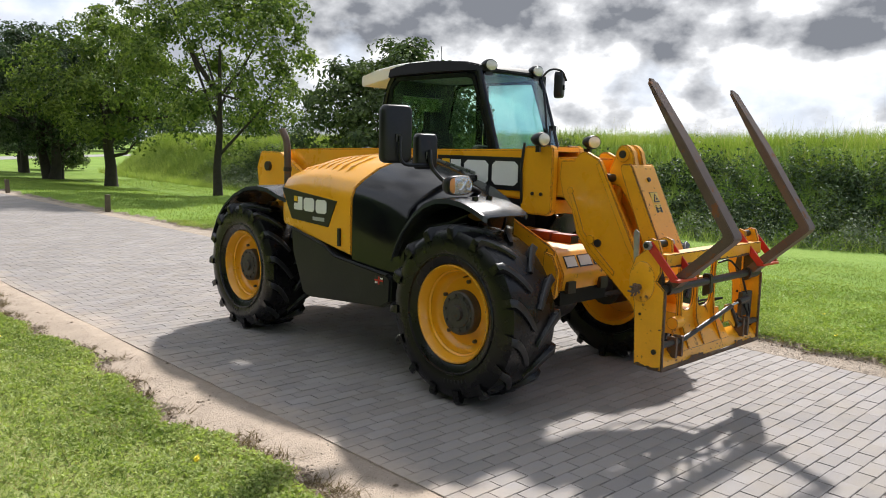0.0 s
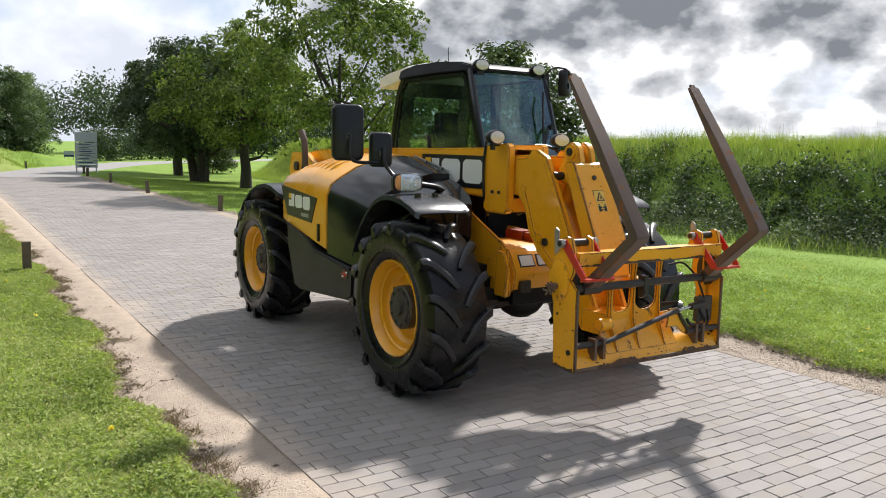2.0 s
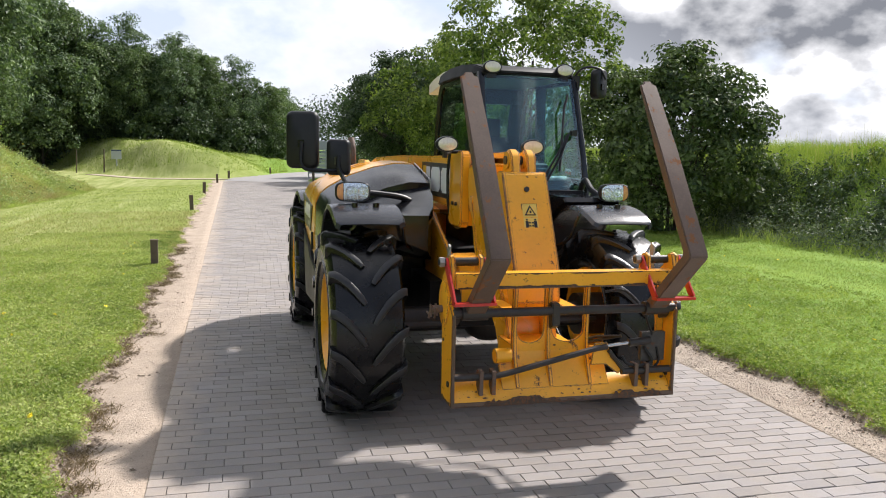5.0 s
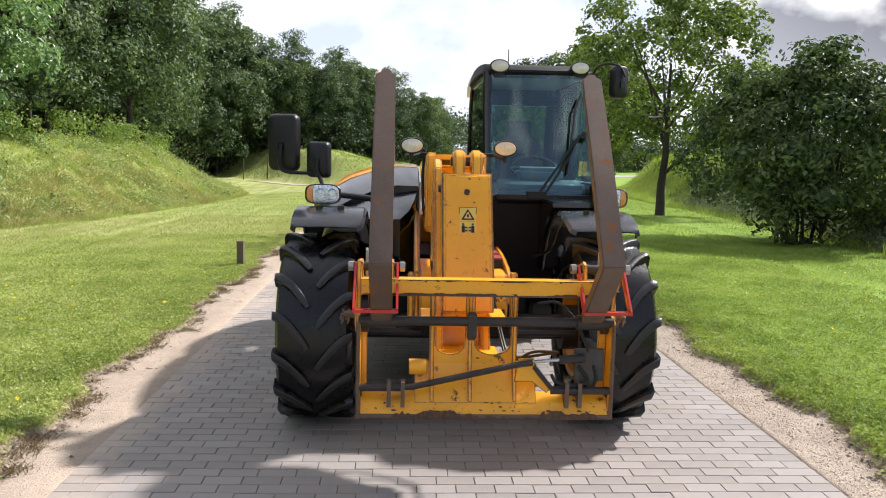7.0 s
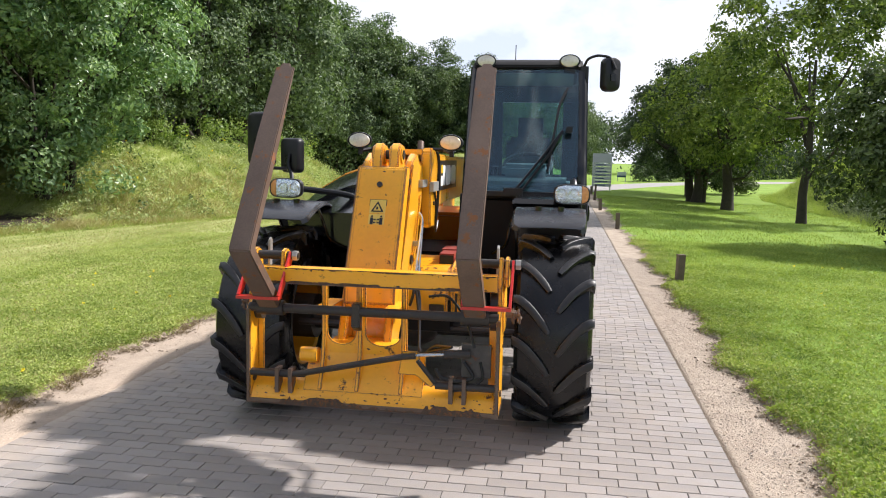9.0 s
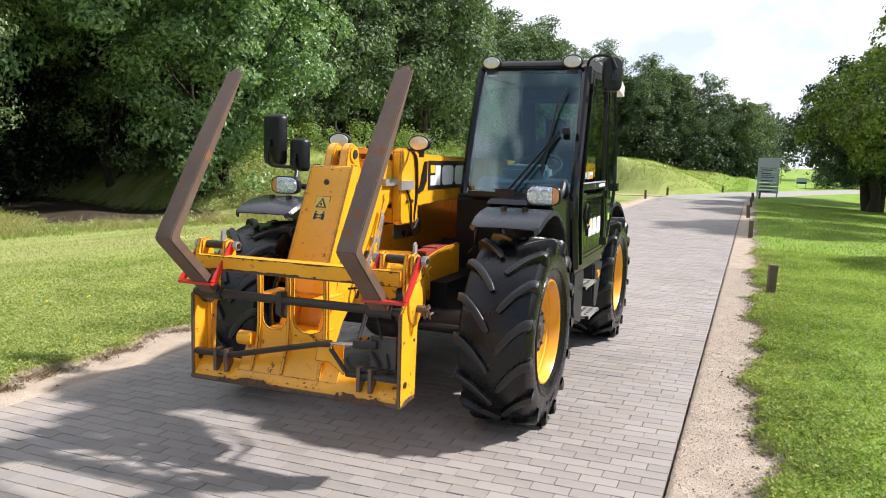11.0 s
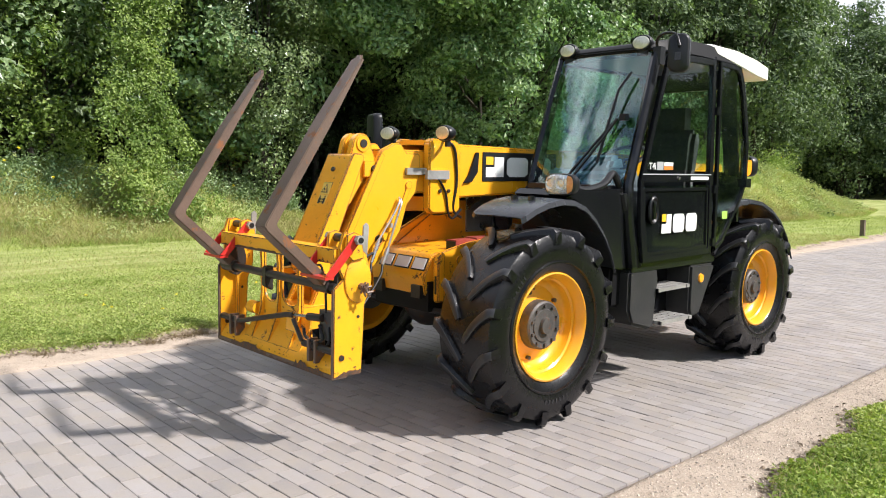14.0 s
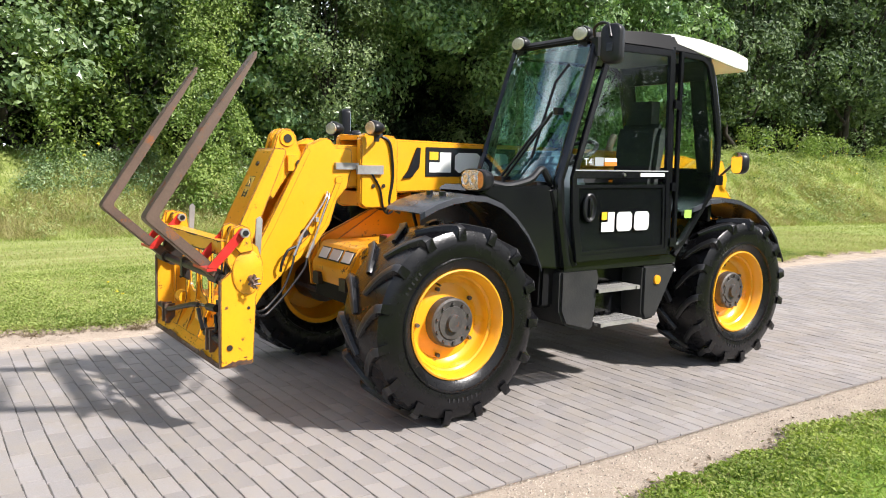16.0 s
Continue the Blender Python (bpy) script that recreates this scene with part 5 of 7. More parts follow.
bpy.data.objects.remove(fo)
fm.materials.clear()
fm.materials.append(STICKER)
ft = new("sticker_text", fm)
ft.parent = door
ft.matrix_local = Matrix(((0, 0, 1, xl(1.59) + 0.0075), (1, 0, 0, 0.985), (0, 1, 0, 1.562), (0, 0, 0, 1)))
part("sticker", box(xl(1.59) + 0.006, xl(1.59) + 0.008, 1.085, 1.165, 1.558, 1.615), STICKGRY, door)
part("sticker", box(xl(1.59) + 0.006, xl(1.59) + 0.008, 1.175, 1.29, 1.56, 1.585), STICKORG, door)
part("sticker", box(xl(1.59) + 0.006, xl(1.59) + 0.008, 1.175, 1.29, 1.587, 1.612), STICKER, door)
part("quarter_frame", frame_on_left(QUARTER, 0.035, -0.012, 0.012, 0.003), SATIN, tele)
glass_objects.append(part("quarter_window", sheet(inset(QUARTER, 0.025), 0.005), TINT, tele, "tinted rear quarter window"))
part("window_catch", box(xl(1.5) - 0.01, xl(1.5) + 0.035, 2.34, 2.42, 1.43, 1.50, 0.008), SATIN, tele)
part("window_sticker", box(xl(1.2) + 0.0055, xl(1.2) + 0.0075, 2.02, 2.10, 1.19, 1.25), mat("green_sticker", (0.35, 0.55, 0.10), 0.5), tele)
RIGHT = [(0.845, 1.44), (0.935, 1.80), (1.04, 2.10), (1.14, 2.34), (1.24, 2.365), (2.16, 2.365), (2.26, 2.28), (2.37, 1.78), (2.38, 1.44)]
part("right_window_frame", ring_prism(RIGHT, 0.04, "x", 0.212, 0.250, 0.003), SATIN, tele)
glass_objects.append(part("right_window", prism(inset(RIGHT, 0.02), "x", 0.222, 0.228), TINT, tele, "tinted right-hand cab window"))
glass_objects.append(part("rear_window", slab([(0.27, 2.425, 1.55), (1.02, 2.425, 1.55), (1.02, 2.415, 1.80), (1.00, 2.25, 2.36), (0.27, 2.25, 2.36), (0.27, 2.415, 1.80)], 0.005), TINT, tele, "rear cab window"))
rf = box(0.25, 1.05, 2.235, 2.275, 2.20, 2.385, 0.012)
for x0, x1 in ((0.25, 0.37), (0.92, 1.05)):
    slab([(x0, 2.40, 1.52), (x1, 2.40, 1.52), (x1, 2.24, 2.30), (x0, 2.24, 2.30)], 0.018, 0.004, rf)
part("rear_window_frame", rf, BLACK, tele, "black frame round the rear cab window")
for g in glass_objects:
    g.visible_shadow = False

# below the windscreen, and the steps
part("cab_front", prism([(0.72, 0.62), (0.74, 1.40), (0.78, 1.44), (0.92, 1.44), (0.95, 0.62)], "x", 0.19, 1.02, 0.02), DULL, tele, "black panel below the windscreen")
part("cab_shoulder", prism([(0.16, 1.385), (0.20, 1.425), (0.74, 1.43), (0.80, 1.36), (0.97, 0.90), (0.85, 0.88), (0.67, 0.90), (0.61, 1.02), (0.54, 1.13), (0.44, 1.235), (0.33, 1.318), (0.22, 1.366)], "x", 0.62, 1.065, 0.012), SATIN, tele, "black shoulder panel behind the front wheel")
part("shoulder_bead", tube([(1.062, 0.765, 1.40), (1.070, 0.83, 1.20), (1.075, 0.955, 0.90)], 0.028, 8), BLACK, tele)
part("wiper_cowl", box(0.30, 1.0, 0.68, 0.78, 1.415, 1.450, 0.012), BLACK, tele)
part("step_box", prism([(0.83, 0.875), (1.17, 0.875), (1.19, 0.80), (1.15, 0.455), (1.10, 0.44), (0.88, 0.50), (0.83, 0.60)], "x", 0.60, 1.10, 0.018), STEPBOX, tele, "dark grey plastic step box")
part("step_box", prism([(1.63, 0.86), (1.98, 0.85), (1.97, 0.80), (1.78, 0.47), (1.66, 0.46), (1.63, 0.52)], "x", 0.60, 1.10, 0.018), STEPBOX, tele, "dark grey plastic step box")
part("marker_lamp", lathe([(0.0, 0.035), (0.012, 0.032), (0.018, 0.0)], 18), AMBER, tele, "round amber marker lamp").matrix_local = Matrix.Translation((1.10, 1.77, 0.75))
part("step_well", box(0.62, 0.90, 1.15, 1.65, 0.44, 0.86, 0.01), SATIN, tele)
for z, xo in ((0.715, 1.13), (0.485, 1.16)):
    st = box(0.92, xo, 1.155, 1.19, z - 0.012, z + 0.012, 0.004)
    box(0.92, xo, 1.53, 1.565, z - 0.012, z + 0.012, 0.004, st)
    for k in range(4):
        x = xo - 0.02 - k * 0.055
        box(x - 0.012, x + 0.012, 1.155, 1.565, z - 0.012, z + 0.014, 0.003, st)
    for k in range(5):
        y = 1.20 + k * 0.08
        box(0.92, xo - 0.02, y - 0.008, y + 0.008, z - 0.008, z + 0.010, 0.002, st)
    part("step_tread", st, GALV, tele, "grey steel grating step tread")

# inside the cab
seat = box(0.42, 0.86, 1.55, 2.02, 1.18, 1.30, 0.04)
part("seat_base", seat, SEATCLOTH, tele, "black cloth operator seat")
part("seat_back", prism([(1.93, 1.26), (2.03, 1.28), (2.13, 1.80), (2.10, 1.88), (2.02, 1.88), (1.99, 1.80)], "x", 0.43, 0.85, 0.035), SEATCLOTH, tele)
part("headrest", box(0.53, 0.75, 2.03, 2.12, 1.88, 2.05, 0.035), SEATCLOTH, tele)
part("seat_pedestal", box(0.46, 0.82, 1.6, 2.0, 0.925, 1.18, 0.03), BLACK, tele)
dash = prism([(0.83, 0.93), (0.84, 1.50), (0.92, 1.56), (1.08, 1.54), (1.14, 1.44), (1.10, 0.93)], "x", 0.30, 1.0, 0.03)
part("dashboard", dash, DASH, tele, "grey dashboard under the windscreen")
part("dash_binnacle", prism([(0.90, 1.54), (0.95, 1.64), (1.08, 1.66), (1.12, 1.54)], "x", 0.48, 0.84, 0.03), DASH, tele)
sw = bmesh.new()
ringp = [(0.66 + 0.19 * math.cos(a), 0.19 * math.sin(a), 0) for a in np.linspace(0, 2 * math.pi, 33)]
tube(ringp, 0.015, 8, sw, False)
tube([(0.48, 0, 0), (0.66, 0, -0.02), (0.84, 0, 0)], 0.012, 6, sw)
tube([(0.66, -0.18, 0), (0.66, 0, -0.02)], 0.012, 6, sw)
part("steering_wheel", moved(sw, Matrix.Translation((0, 1.30, 1.64)) @ Matrix.Rotation(radians(28), 4, "X")), BLACK, tele, "black steering wheel")
part("steering_column", tube([(0.66, 1.31, 1.62), (0.66, 1.12, 1.35)], 0.04, 10), BLACK, tele)
part("armrest", box(0.33, 0.42, 1.55, 1.95, 1.42, 1.50, 0.02), SEATCLOTH, tele)
part("joystick", tube([(0.38, 1.58, 1.50), (0.38, 1.55, 1.62)], [0.014, 0.024], 8), BLACK, tele)
part("side_console", box(0.26, 0.42, 1.30, 2.30, 0.93, 1.36, 0.03), BLACK, tele)
part("cab_headliner", box(0.27, 1.0, 1.14, 2.25, 2.345, 2.375, 0.01), DASH, tele)

# lamps, mirrors, wipers
def work_lamp(c, amber=False, turn=0.0):
    """An oval work lamp facing forwards."""
    h = loft([[(0.078 * f * math.cos(a), y, 0.052 * f * math.sin(a)) for a in np.linspace(0, 2 * math.pi, 24, endpoint=False)] for y, f in ((-0.012, 0.97), (0.0, 1.02), (0.02, 1.0), (0.055, 0.78), (0.085, 0.35))])
    lamp = part("work_lamp", h, BLACK, tele, "oval black work lamp with ribbed lens")
    l = loft([[(0.069 * f * math.cos(a), y, 0.045 * f * math.sin(a)) for a in np.linspace(0, 2 * math.pi, 24, endpoint=False)] for y, f in ((-0.010, 1.0), (-0.018, 0.92), (-0.022, 0.55))])
    part("lens", l, REFLAMB if amber else LENS, lamp)
    b = box(-0.012, 0.012, 0.02, 0.05, -0.09, -0.03, 0.004)
    part("bracket", b, BLACK, lamp)
    lamp.matrix_local = Matrix.Translation(c) @ Matrix.Rotation(turn, 4, "Z")


work_lamp((0.33, 1.06, 2.425))
work_lamp((0.962, 1.06, 2.425))
work_lamp((-0.352, -0.10, 1.785), turn=0.12)
work_lamp((0.242, -0.11, 1.778), True, -0.05)
part("lamp_arm", tube([(-0.352, -0.06, 1.72), (-0.30, 0.0, 1.735), (-0.22, 0.0, 1.735)], 0.012, 8), BLACK, tele)
part("lamp_arm", tube([(0.242, -0.07, 1.71), (0.18, 0.0, 1.735), (0.08, 0.0, 1.735)], 0.012, 8), BLACK, tele)
for x in (0.33, 0.962):
    part("lamp_bracket", box(x - 0.04, x + 0.04, 1.07, 1.14, 2.335, 2.40, 0.006), BLACK, tele)


def pillow(w, h, n=36):
    """Corners of a rounded rectangle, as directions."""
    return [(w * math.copysign(abs(math.cos(a)) ** 0.55, math.cos(a)), h * math.copysign(abs(math.sin(a)) ** 0.60, math.sin(a))) for a in np.linspace(0, 2 * math.pi, n, endpoint=False)]


def headlamp(c, s):
    """A rectangular headlamp cluster: two reflector bowls behind a clear cover, an amber indicator on the outer side."""
    h = loft([[(x * f, y, z * f) for x, z in pillow(0.116, 0.066)] for y, f in ((-0.014, 0.97), (-0.004, 1.03), (0.03, 1.0), (0.08, 0.75), (0.115, 0.4))])
    lamp = part("headlamp", h, BLACK, tele, "rectangular headlamp with an amber indicator")

    def pane(x0, x1, y0, m, n):
        q = loft([[(min(max(x * f, x0), x1), y, z * f) for x, z in pillow(0.108, 0.058)] for y, f in ((y0 + 0.006, 1.0), (y0, 0.97), (y0 - 0.004, 0.80))])
        part(n, q, m, lamp)
    out0, out1 = sorted((s * 0.108, s * 0.066))
    in0, in1 = sorted((s * 0.063, -s * 0.108))
    pane(out0, out1, -0.016, INDICATOR, "indicator")
    pane(in0, in1, -0.016, REFLECT, "reflector")
    for x in (-s * 0.064, s * 0.016):
        bowl = lathe([(-0.021, 0.036), (-0.025, 0.034), (-0.017, 0.020), (-0.015, 0.006), (-0.026, 0.0)], 20)
        part("reflector_bowl", moved(bowl, Matrix.Translation((x, 0, 0.004)) @ Matrix.Rotation(radians(90), 4, "Z")), REFLECT, lamp)
    part("cover_glass", loft([[(x * f, y, z * f) for x, z in pillow(0.110, 0.060)] for y, f in ((-0.028, 1.0), (-0.036, 0.95), (-0.040, 0.6))]), CLEAR, lamp)
    lamp.matrix_local = Matrix.Translation(c)


headlamp((-0.934, 0.14, 1.455), -1)
headlamp((1.008, 0.17, 1.462), 1)
part("headlamp_stalk", tube(arc([(1.0, 0.26, 1.45), (1.02, 0.42, 1.42), (1.03, 0.60, 1.46), (1.02, 0.70, 1.55), (1.02, 0.78, 1.44)], 5), 0.024, 10), BLACK, tele, "bent black headlamp stalk")
part("headlamp_stalk", tube(arc([(-0.92, 0.24, 1.45), (-0.80, 0.30, 1.44), (-0.55, 0.36, 1.41), (-0.45, 0.38, 1.36)], 5), 0.022, 10), BLACK, tele)


def round_rect(w, h, r, n=5):
    out = []
    for cx, cz, a0 in ((w / 2 - r, h / 2 - r, 0), (-w / 2 + r, h / 2 - r, 90), (-w / 2 + r, -h / 2 + r, 180), (w / 2 - r, -h / 2 + r, 270)):
        out += [(cx + r * math.cos(radians(a0 + 90 * k / n)), cz + r * math.sin(radians(a0 + 90 * k / n))) for k in range(n + 1)]
    return out


def mirror(c, w, h, tilt, name, label="black plastic mirror housing"):
    """A mirror: rounded housing bulging to the front, glass on the back."""
    r = min(w, h) * {"rear_mirror": 0.38, "cab_mirror": 0.34}.get(name, 0.2)
    m = part(name, loft([[(x * f, y, z * (1 - (1 - f) * w / h)) for x, z in round_rect(w, h, r)] for y, f in ((-0.045, 0.80), (-0.038, 0.92), (-0.015, 0.99), (0.02, 1.0), (0.028, 0.97))]), BLACK, tele, label, 50)
    part("mirror_glass", prism(round_rect(w * 0.90, h * 0.93, r * 0.8), "y", 0.027, 0.031), MIRRORG, m)
    part("mirror_clamp", box(-0.02, 0.02, -0.060, -0.035, -0.05, 0.0, 0.006), SATIN, m)
    m.matrix_local = Matrix.Translation(c) @ Matrix.Rotation(radians(tilt), 4, "Z")


mirror((-1.237, 0.466, 1.792), 0.225, 0.395, -20, "large_mirror")
mirror((-0.992, 0.432, 1.678), 0.165, 0.25, -18, "small_mirror")
part("mirror_arm", tube(arc([(-1.25, 0.40, 1.78), (-1.265, 0.385, 1.63), (-1.22, 0.385, 1.585), (-1.0, 0.385, 1.585), (-0.985, 0.39, 1.57)], 4), 0.012, 8), BLACK, tele)
part("mirror_arm", tube(arc([(-1.0, 0.375, 1.69), (-1.005, 0.36, 1.60), (-0.975, 0.36, 1.55), (-0.95, 0.30, 1.49), (-0.93, 0.24, 1.46)], 4), 0.015, 8), BLACK, tele)
mirror((1.262, 1.04, 2.325), 0.14, 0.25, 24, "cab_mirror", "leaf-shaped black cab mirror")
part("mirror_arm", tube(arc([(1.06, 1.10, 2.36), (1.09, 1.04, 2.44), (1.16, 1.02, 2.465), (1.26, 1.0, 2.45), (1.30, 0.98, 2.36)], 4), 0.010, 8), BLACK, tele)
part("mirror_mount", box(1.045, 1.105, 1.07, 1.13, 2.27, 2.39, 0.01), BLACK, tele)
mirror((0.71, 3.24, 1.60), 0.175, 0.185, 158, "rear_mirror", "rounded black rear mirror")
part("mirror_arm", tube([(0.72, 3.28, 1.64), (0.62, 3.33, 1.62), (0.40, 3.30, 1.42)], 0.011, 8), BLACK, tele)
for k in range(2):
    part("wiper_arm", tube([(0.60 + 0.05 * k, 0.690 - 0.0 * k, 1.455), (0.80 + 0.035 * k, 0.775, 1.72), (0.93, 0.855, 1.90)], 0.010, 6), BLACK, tele)
part("wiper_blade", tube([(0.83, 0.775, 1.60), (0.90, 0.90, 2.10), (0.955, 0.965, 2.22)], 0.010, 6), BLACK, tele)
part("wiper_motor", box(0.955, 1.0, 0.84, 0.89, 1.885, 1.93, 0.008), BLACK, tele)
part("wiper_pivot", box(0.52, 0.66, 0.66, 0.74, 1.425, 1.475, 0.012), BLACK, tele)

# ---- pallet fork carriage, hung on the boom ----
carr = thing("pallet_fork_carriage", "worn yellow fork carriage with two rusty upturned forks", "fork carriage")
XL_, XR_ = -0.615, 0.668
SIDEP = [(-1.29, 0.415), (-1.105, 0.425), (-1.085, 0.80), (-1.045, 0.90), (-1.045, 0.99), (-1.075, 1.08), (-1.14, 1.13), (-1.19, 1.20), (-1.225, 1.20), (-1.25, 1.13), (-1.25, 1.0), (-1.225, 0.95), (-1.285, 0.90)]
for x, s in ((XL_, -1), (XR_, 1)):
    sp = part("side_plate", prism(SIDEP, "x", x - 0.011, x + 0.011, 0.003), WORN, carr, "yellow side plate with rust and chipped paint")
    part("plate_edge", tube([(x, -1.292, 0.42), (x, -1.288, 0.90)], 0.008, 6), RUST, sp)
    ear = lathe([(0.0, 0.088), (0.007, 0.088), (0.010, 0.084), (0.010, 0.0)], 24)
    part("pivot_plate", moved(ear, Matrix.Translation((x + s * 0.012, -1.135, 0.94)) @ Matrix.Diagonal((s, 1, 1.4, 1))), WORN, sp)
    part("pivot_puck", moved(lathe([(-0.035, 0.0), (-0.035, 0.085), (0.0, 0.085), (0.0, 0.0)], 24), Matrix.Translation((x - s * 0.011, -1.185, 0.935)) @ Matrix.Diagonal((s, 0.8, 1.25, 1))), DARKSTEEL, sp)
    pin = tube([(x, -1.12, 0.905), (x + s * 0.075, -1.12, 0.905)], 0.020, 10)
    for k in range(9):
        a = k * 1.3
        tube([(x + s * (0.05 + 0.006 * k), -1.12 + 0.028 * math.cos(a), 0.905 + 0.028 * math.sin(a)), (x + s * (0.05 + 0.006 * k), -1.12 + 0.028 * math.cos(a + 2.2), 0.895 + 0.03 * math.sin(a + 2.2) - 0.01)], 0.006, 6, pin)
    part("chained_pin", pin, RUST, sp, "rusty pin with a short chain")
    part("plate_bolt", tube([(x - 0.018, -1.24, 0.525), (x + 0.018, -1.24, 0.525)], 0.017, 8), DARKSTEEL, sp)
    part("plate_bolt", tube([(x - 0.015, -1.13, 0.74), (x + 0.015, -1.13, 0.74)], 0.009, 8), DARKSTEEL, sp)
    part("lock_lever", prism([(-1.08, 1.0), (-1.045, 1.01), (-1.03, 1.225), (-1.045, 1.245), (-1.068, 1.23)], "x", x - 0.006 - s * 0.03, x + 0.006 - s * 0.03, 0.002), GALV, sp)
part("crossbar", box(XL_ + 0.01, XR_ - 0.01, -1.275, -1.185, 1.035, 1.115, 0.008), WORN, carr, "square yellow top crossbar with chipped paint")
part("crossbar_wear", box(-0.50, 0.45, -1.2765, -1.262, 1.033, 1.041, 0.002), RUST, carr)
part("fork_shaft", tube([(XL_, -1.262, 0.905), (XR_, -1.262, 0.905)], 0.024, 14), DARKSTEEL, carr, "dark greasy round fork shaft")
for x in (-0.50, 0.55):
    part("shaft_sleeve", tube([(x - 0.07, -1.262, 0.905), (x + 0.07, -1.262, 0.905)], 0.038, 14), DARKSTEEL, carr)
# back plate: centre panel on three ribs, curved tray at the foot
def cutout(x0, x1):
    """A U-shaped opening, open at the top, from x0 to x1."""
    c, w = (x0 + x1) / 2, (x1 - x0) / 2
    return [(x0, 1.06)] + [(c - w * math.cos(a), 0.79 - 0.076 * math.sin(a) ** 0.8) for a in np.linspace(0, math.pi, 13)] + [(x1, 1.06)]


PANELP = [(-0.33, 0.50), (-0.30, 0.56), (-0.258, 0.62), (-0.258, 1.06)] + cutout(-0.228, -0.074) + cutout(-0.024, 0.162) + [(0.195, 1.06), (0.195, 0.64), (0.285, 0.60), (0.293, 0.50)]
part("centre_panel", prism(PANELP, "y", -1.178, -1.162, 0.003), WORN, carr, "yellow centre panel with two rounded cut-outs")
for x0, x1 in ((XL_ + 0.012, -0.575), (0.615, XR_ - 0.012)):
    part("upright", box(x0, x1, -1.18, -1.165, 0.50, 1.05, 0.003), WORN, carr)
RIB = [(-1.268, 0.49), (-1.240, 0.56), (-1.205, 0.65), (-1.194, 0.76), (-1.194, 0.95), (-1.20, 1.04), (-1.165, 1.04), (-1.165, 0.50)]
for x in (-0.243, -0.049, 0.179):
    part("rib", prism(RIB, "x", x - 0.010, x + 0.010, 0.003), WORN, carr)
part("centre_hook", prism([(-1.29, 0.83), (-1.235, 0.80), (-1.23, 0.95), (-1.285, 0.95)], "x", -0.072, -0.026, 0.006), DARKSTEEL, carr)
tray = loft([[(x, -1.290, 0.428), (x, -1.284, 0.448), (x, -1.262, 0.485), (x, -1.235, 0.512), (x, -1.200, 0.530), (x, -1.190, 0.522), (x, -1.225, 0.49), (x, -1.255, 0.43)] for x in (XL_ + 0.012, -0.33, -0.05, 0.25, XR_ - 0.012)])
part("centre_apron", loft([[(x, -1.264, 0.484), (x, -1.225, 0.545), (x, -1.190, 0.60), (x, -1.176, 0.68), (x, -1.166, 0.68), (x, -1.180, 0.59), (x, -1.215, 0.53), (x, -1.250, 0.478)] for x in (-0.33, -0.05, 0.29)]), WORN, carr)
part("foot_tray", tray, WORN, carr, "yellow curved foot tray")
part("bottom_edge", box(XL_ - 0.008, XR_ + 0.008, -1.298, -1.20, 0.410, 0.434, 0.003), RUST, carr, "scraped rusty bottom edge")
part("boss", tube([(-0.36, -1.20, 0.655), (-0.27, -1.20, 0.655)], 0.04, 14), WORN, carr)
# locking gear
rods = [("lower_rod", [(XL_, -1.27, 0.565), (-0.40, -1.27, 0.565)], 0.020), ("diagonal_rod", [(-0.40, -1.275, 0.565), (-0.33, -1.28, 0.575), (0.02, -1.285, 0.655), (0.20, -1.285, 0.695), (0.26, -1.28, 0.70)], 0.016),
        ("lower_rod", [(0.36, -1.27, 0.555), (XR_, -1.27, 0.555)], 0.020), ("ram_rod", [(0.24, -1.27, 0.70), (0.42, -1.265, 0.715)], 0.009), ("ram_body", [(0.40, -1.265, 0.712), (0.53, -1.26, 0.722)], 0.022)]
for n, p, r in rods:
    part(n, tube(p, r, 10), STEEL if n == "ram_rod" else DARKSTEEL, carr)
for x in (-0.460, -0.390, 0.440, 0.506):
    part("rod_clamp", box(x - 0.010, x + 0.010, -1.297, -1.235, 0.470, 0.598, 0.005), RUST, carr)
part("lock_lever_plate", prism([(0.17, 0.60), (0.19, 0.72), (0.27, 0.72), (0.29, 0.64), (0.36, 0.57), (0.34, 0.54), (0.26, 0.60)], "y", -1.275, -1.262, 0.003), WORN, carr)
part("lock_link", tube([(0.27, -1.285, 0.68), (0.36, -1.285, 0.57)], 0.012, 8), DARKSTEEL, carr)
part("valve_block", box(0.486, 0.632, -1.250, -1.220, 0.60, 0.764, 0.008), HUBGREY, carr, "dark grey hydraulic valve block")
part("hose", tube(arc([(0.55, -1.25, 0.75), (0.50, -1.22, 0.90), (0.40, -1.18, 1.0), (0.30, -1.15, 0.98)], 5), 0.007, 8), BLACK, carr)
part("hose", tube(arc([(0.50, -1.26, 0.68), (0.56, -1.27, 0.60), (0.46, -1.28, 0.58), (0.38, -1.28, 0.60), (0.36, -1.27, 0.64)], 5), 0.009, 8), BLACK, carr)
part("hose", tube(arc([(0.58, -1.25, 0.68), (0.60, -1.26, 0.60), (0.54, -1.27, 0.545), (0.45, -1.28, 0.535)], 5), 0.007, 8), BLACK, carr)
for x in (-0.30, 0.06):
    part("hook_bracket", box(x, x + 0.08, -1.14, -0.90, 0.86, 0.90, 0.006), WORN, carr)
part("lower_coupling", box(-0.25, 0.11, -1.165, -0.94, 0.56, 0.70, 0.012), WORN, carr)


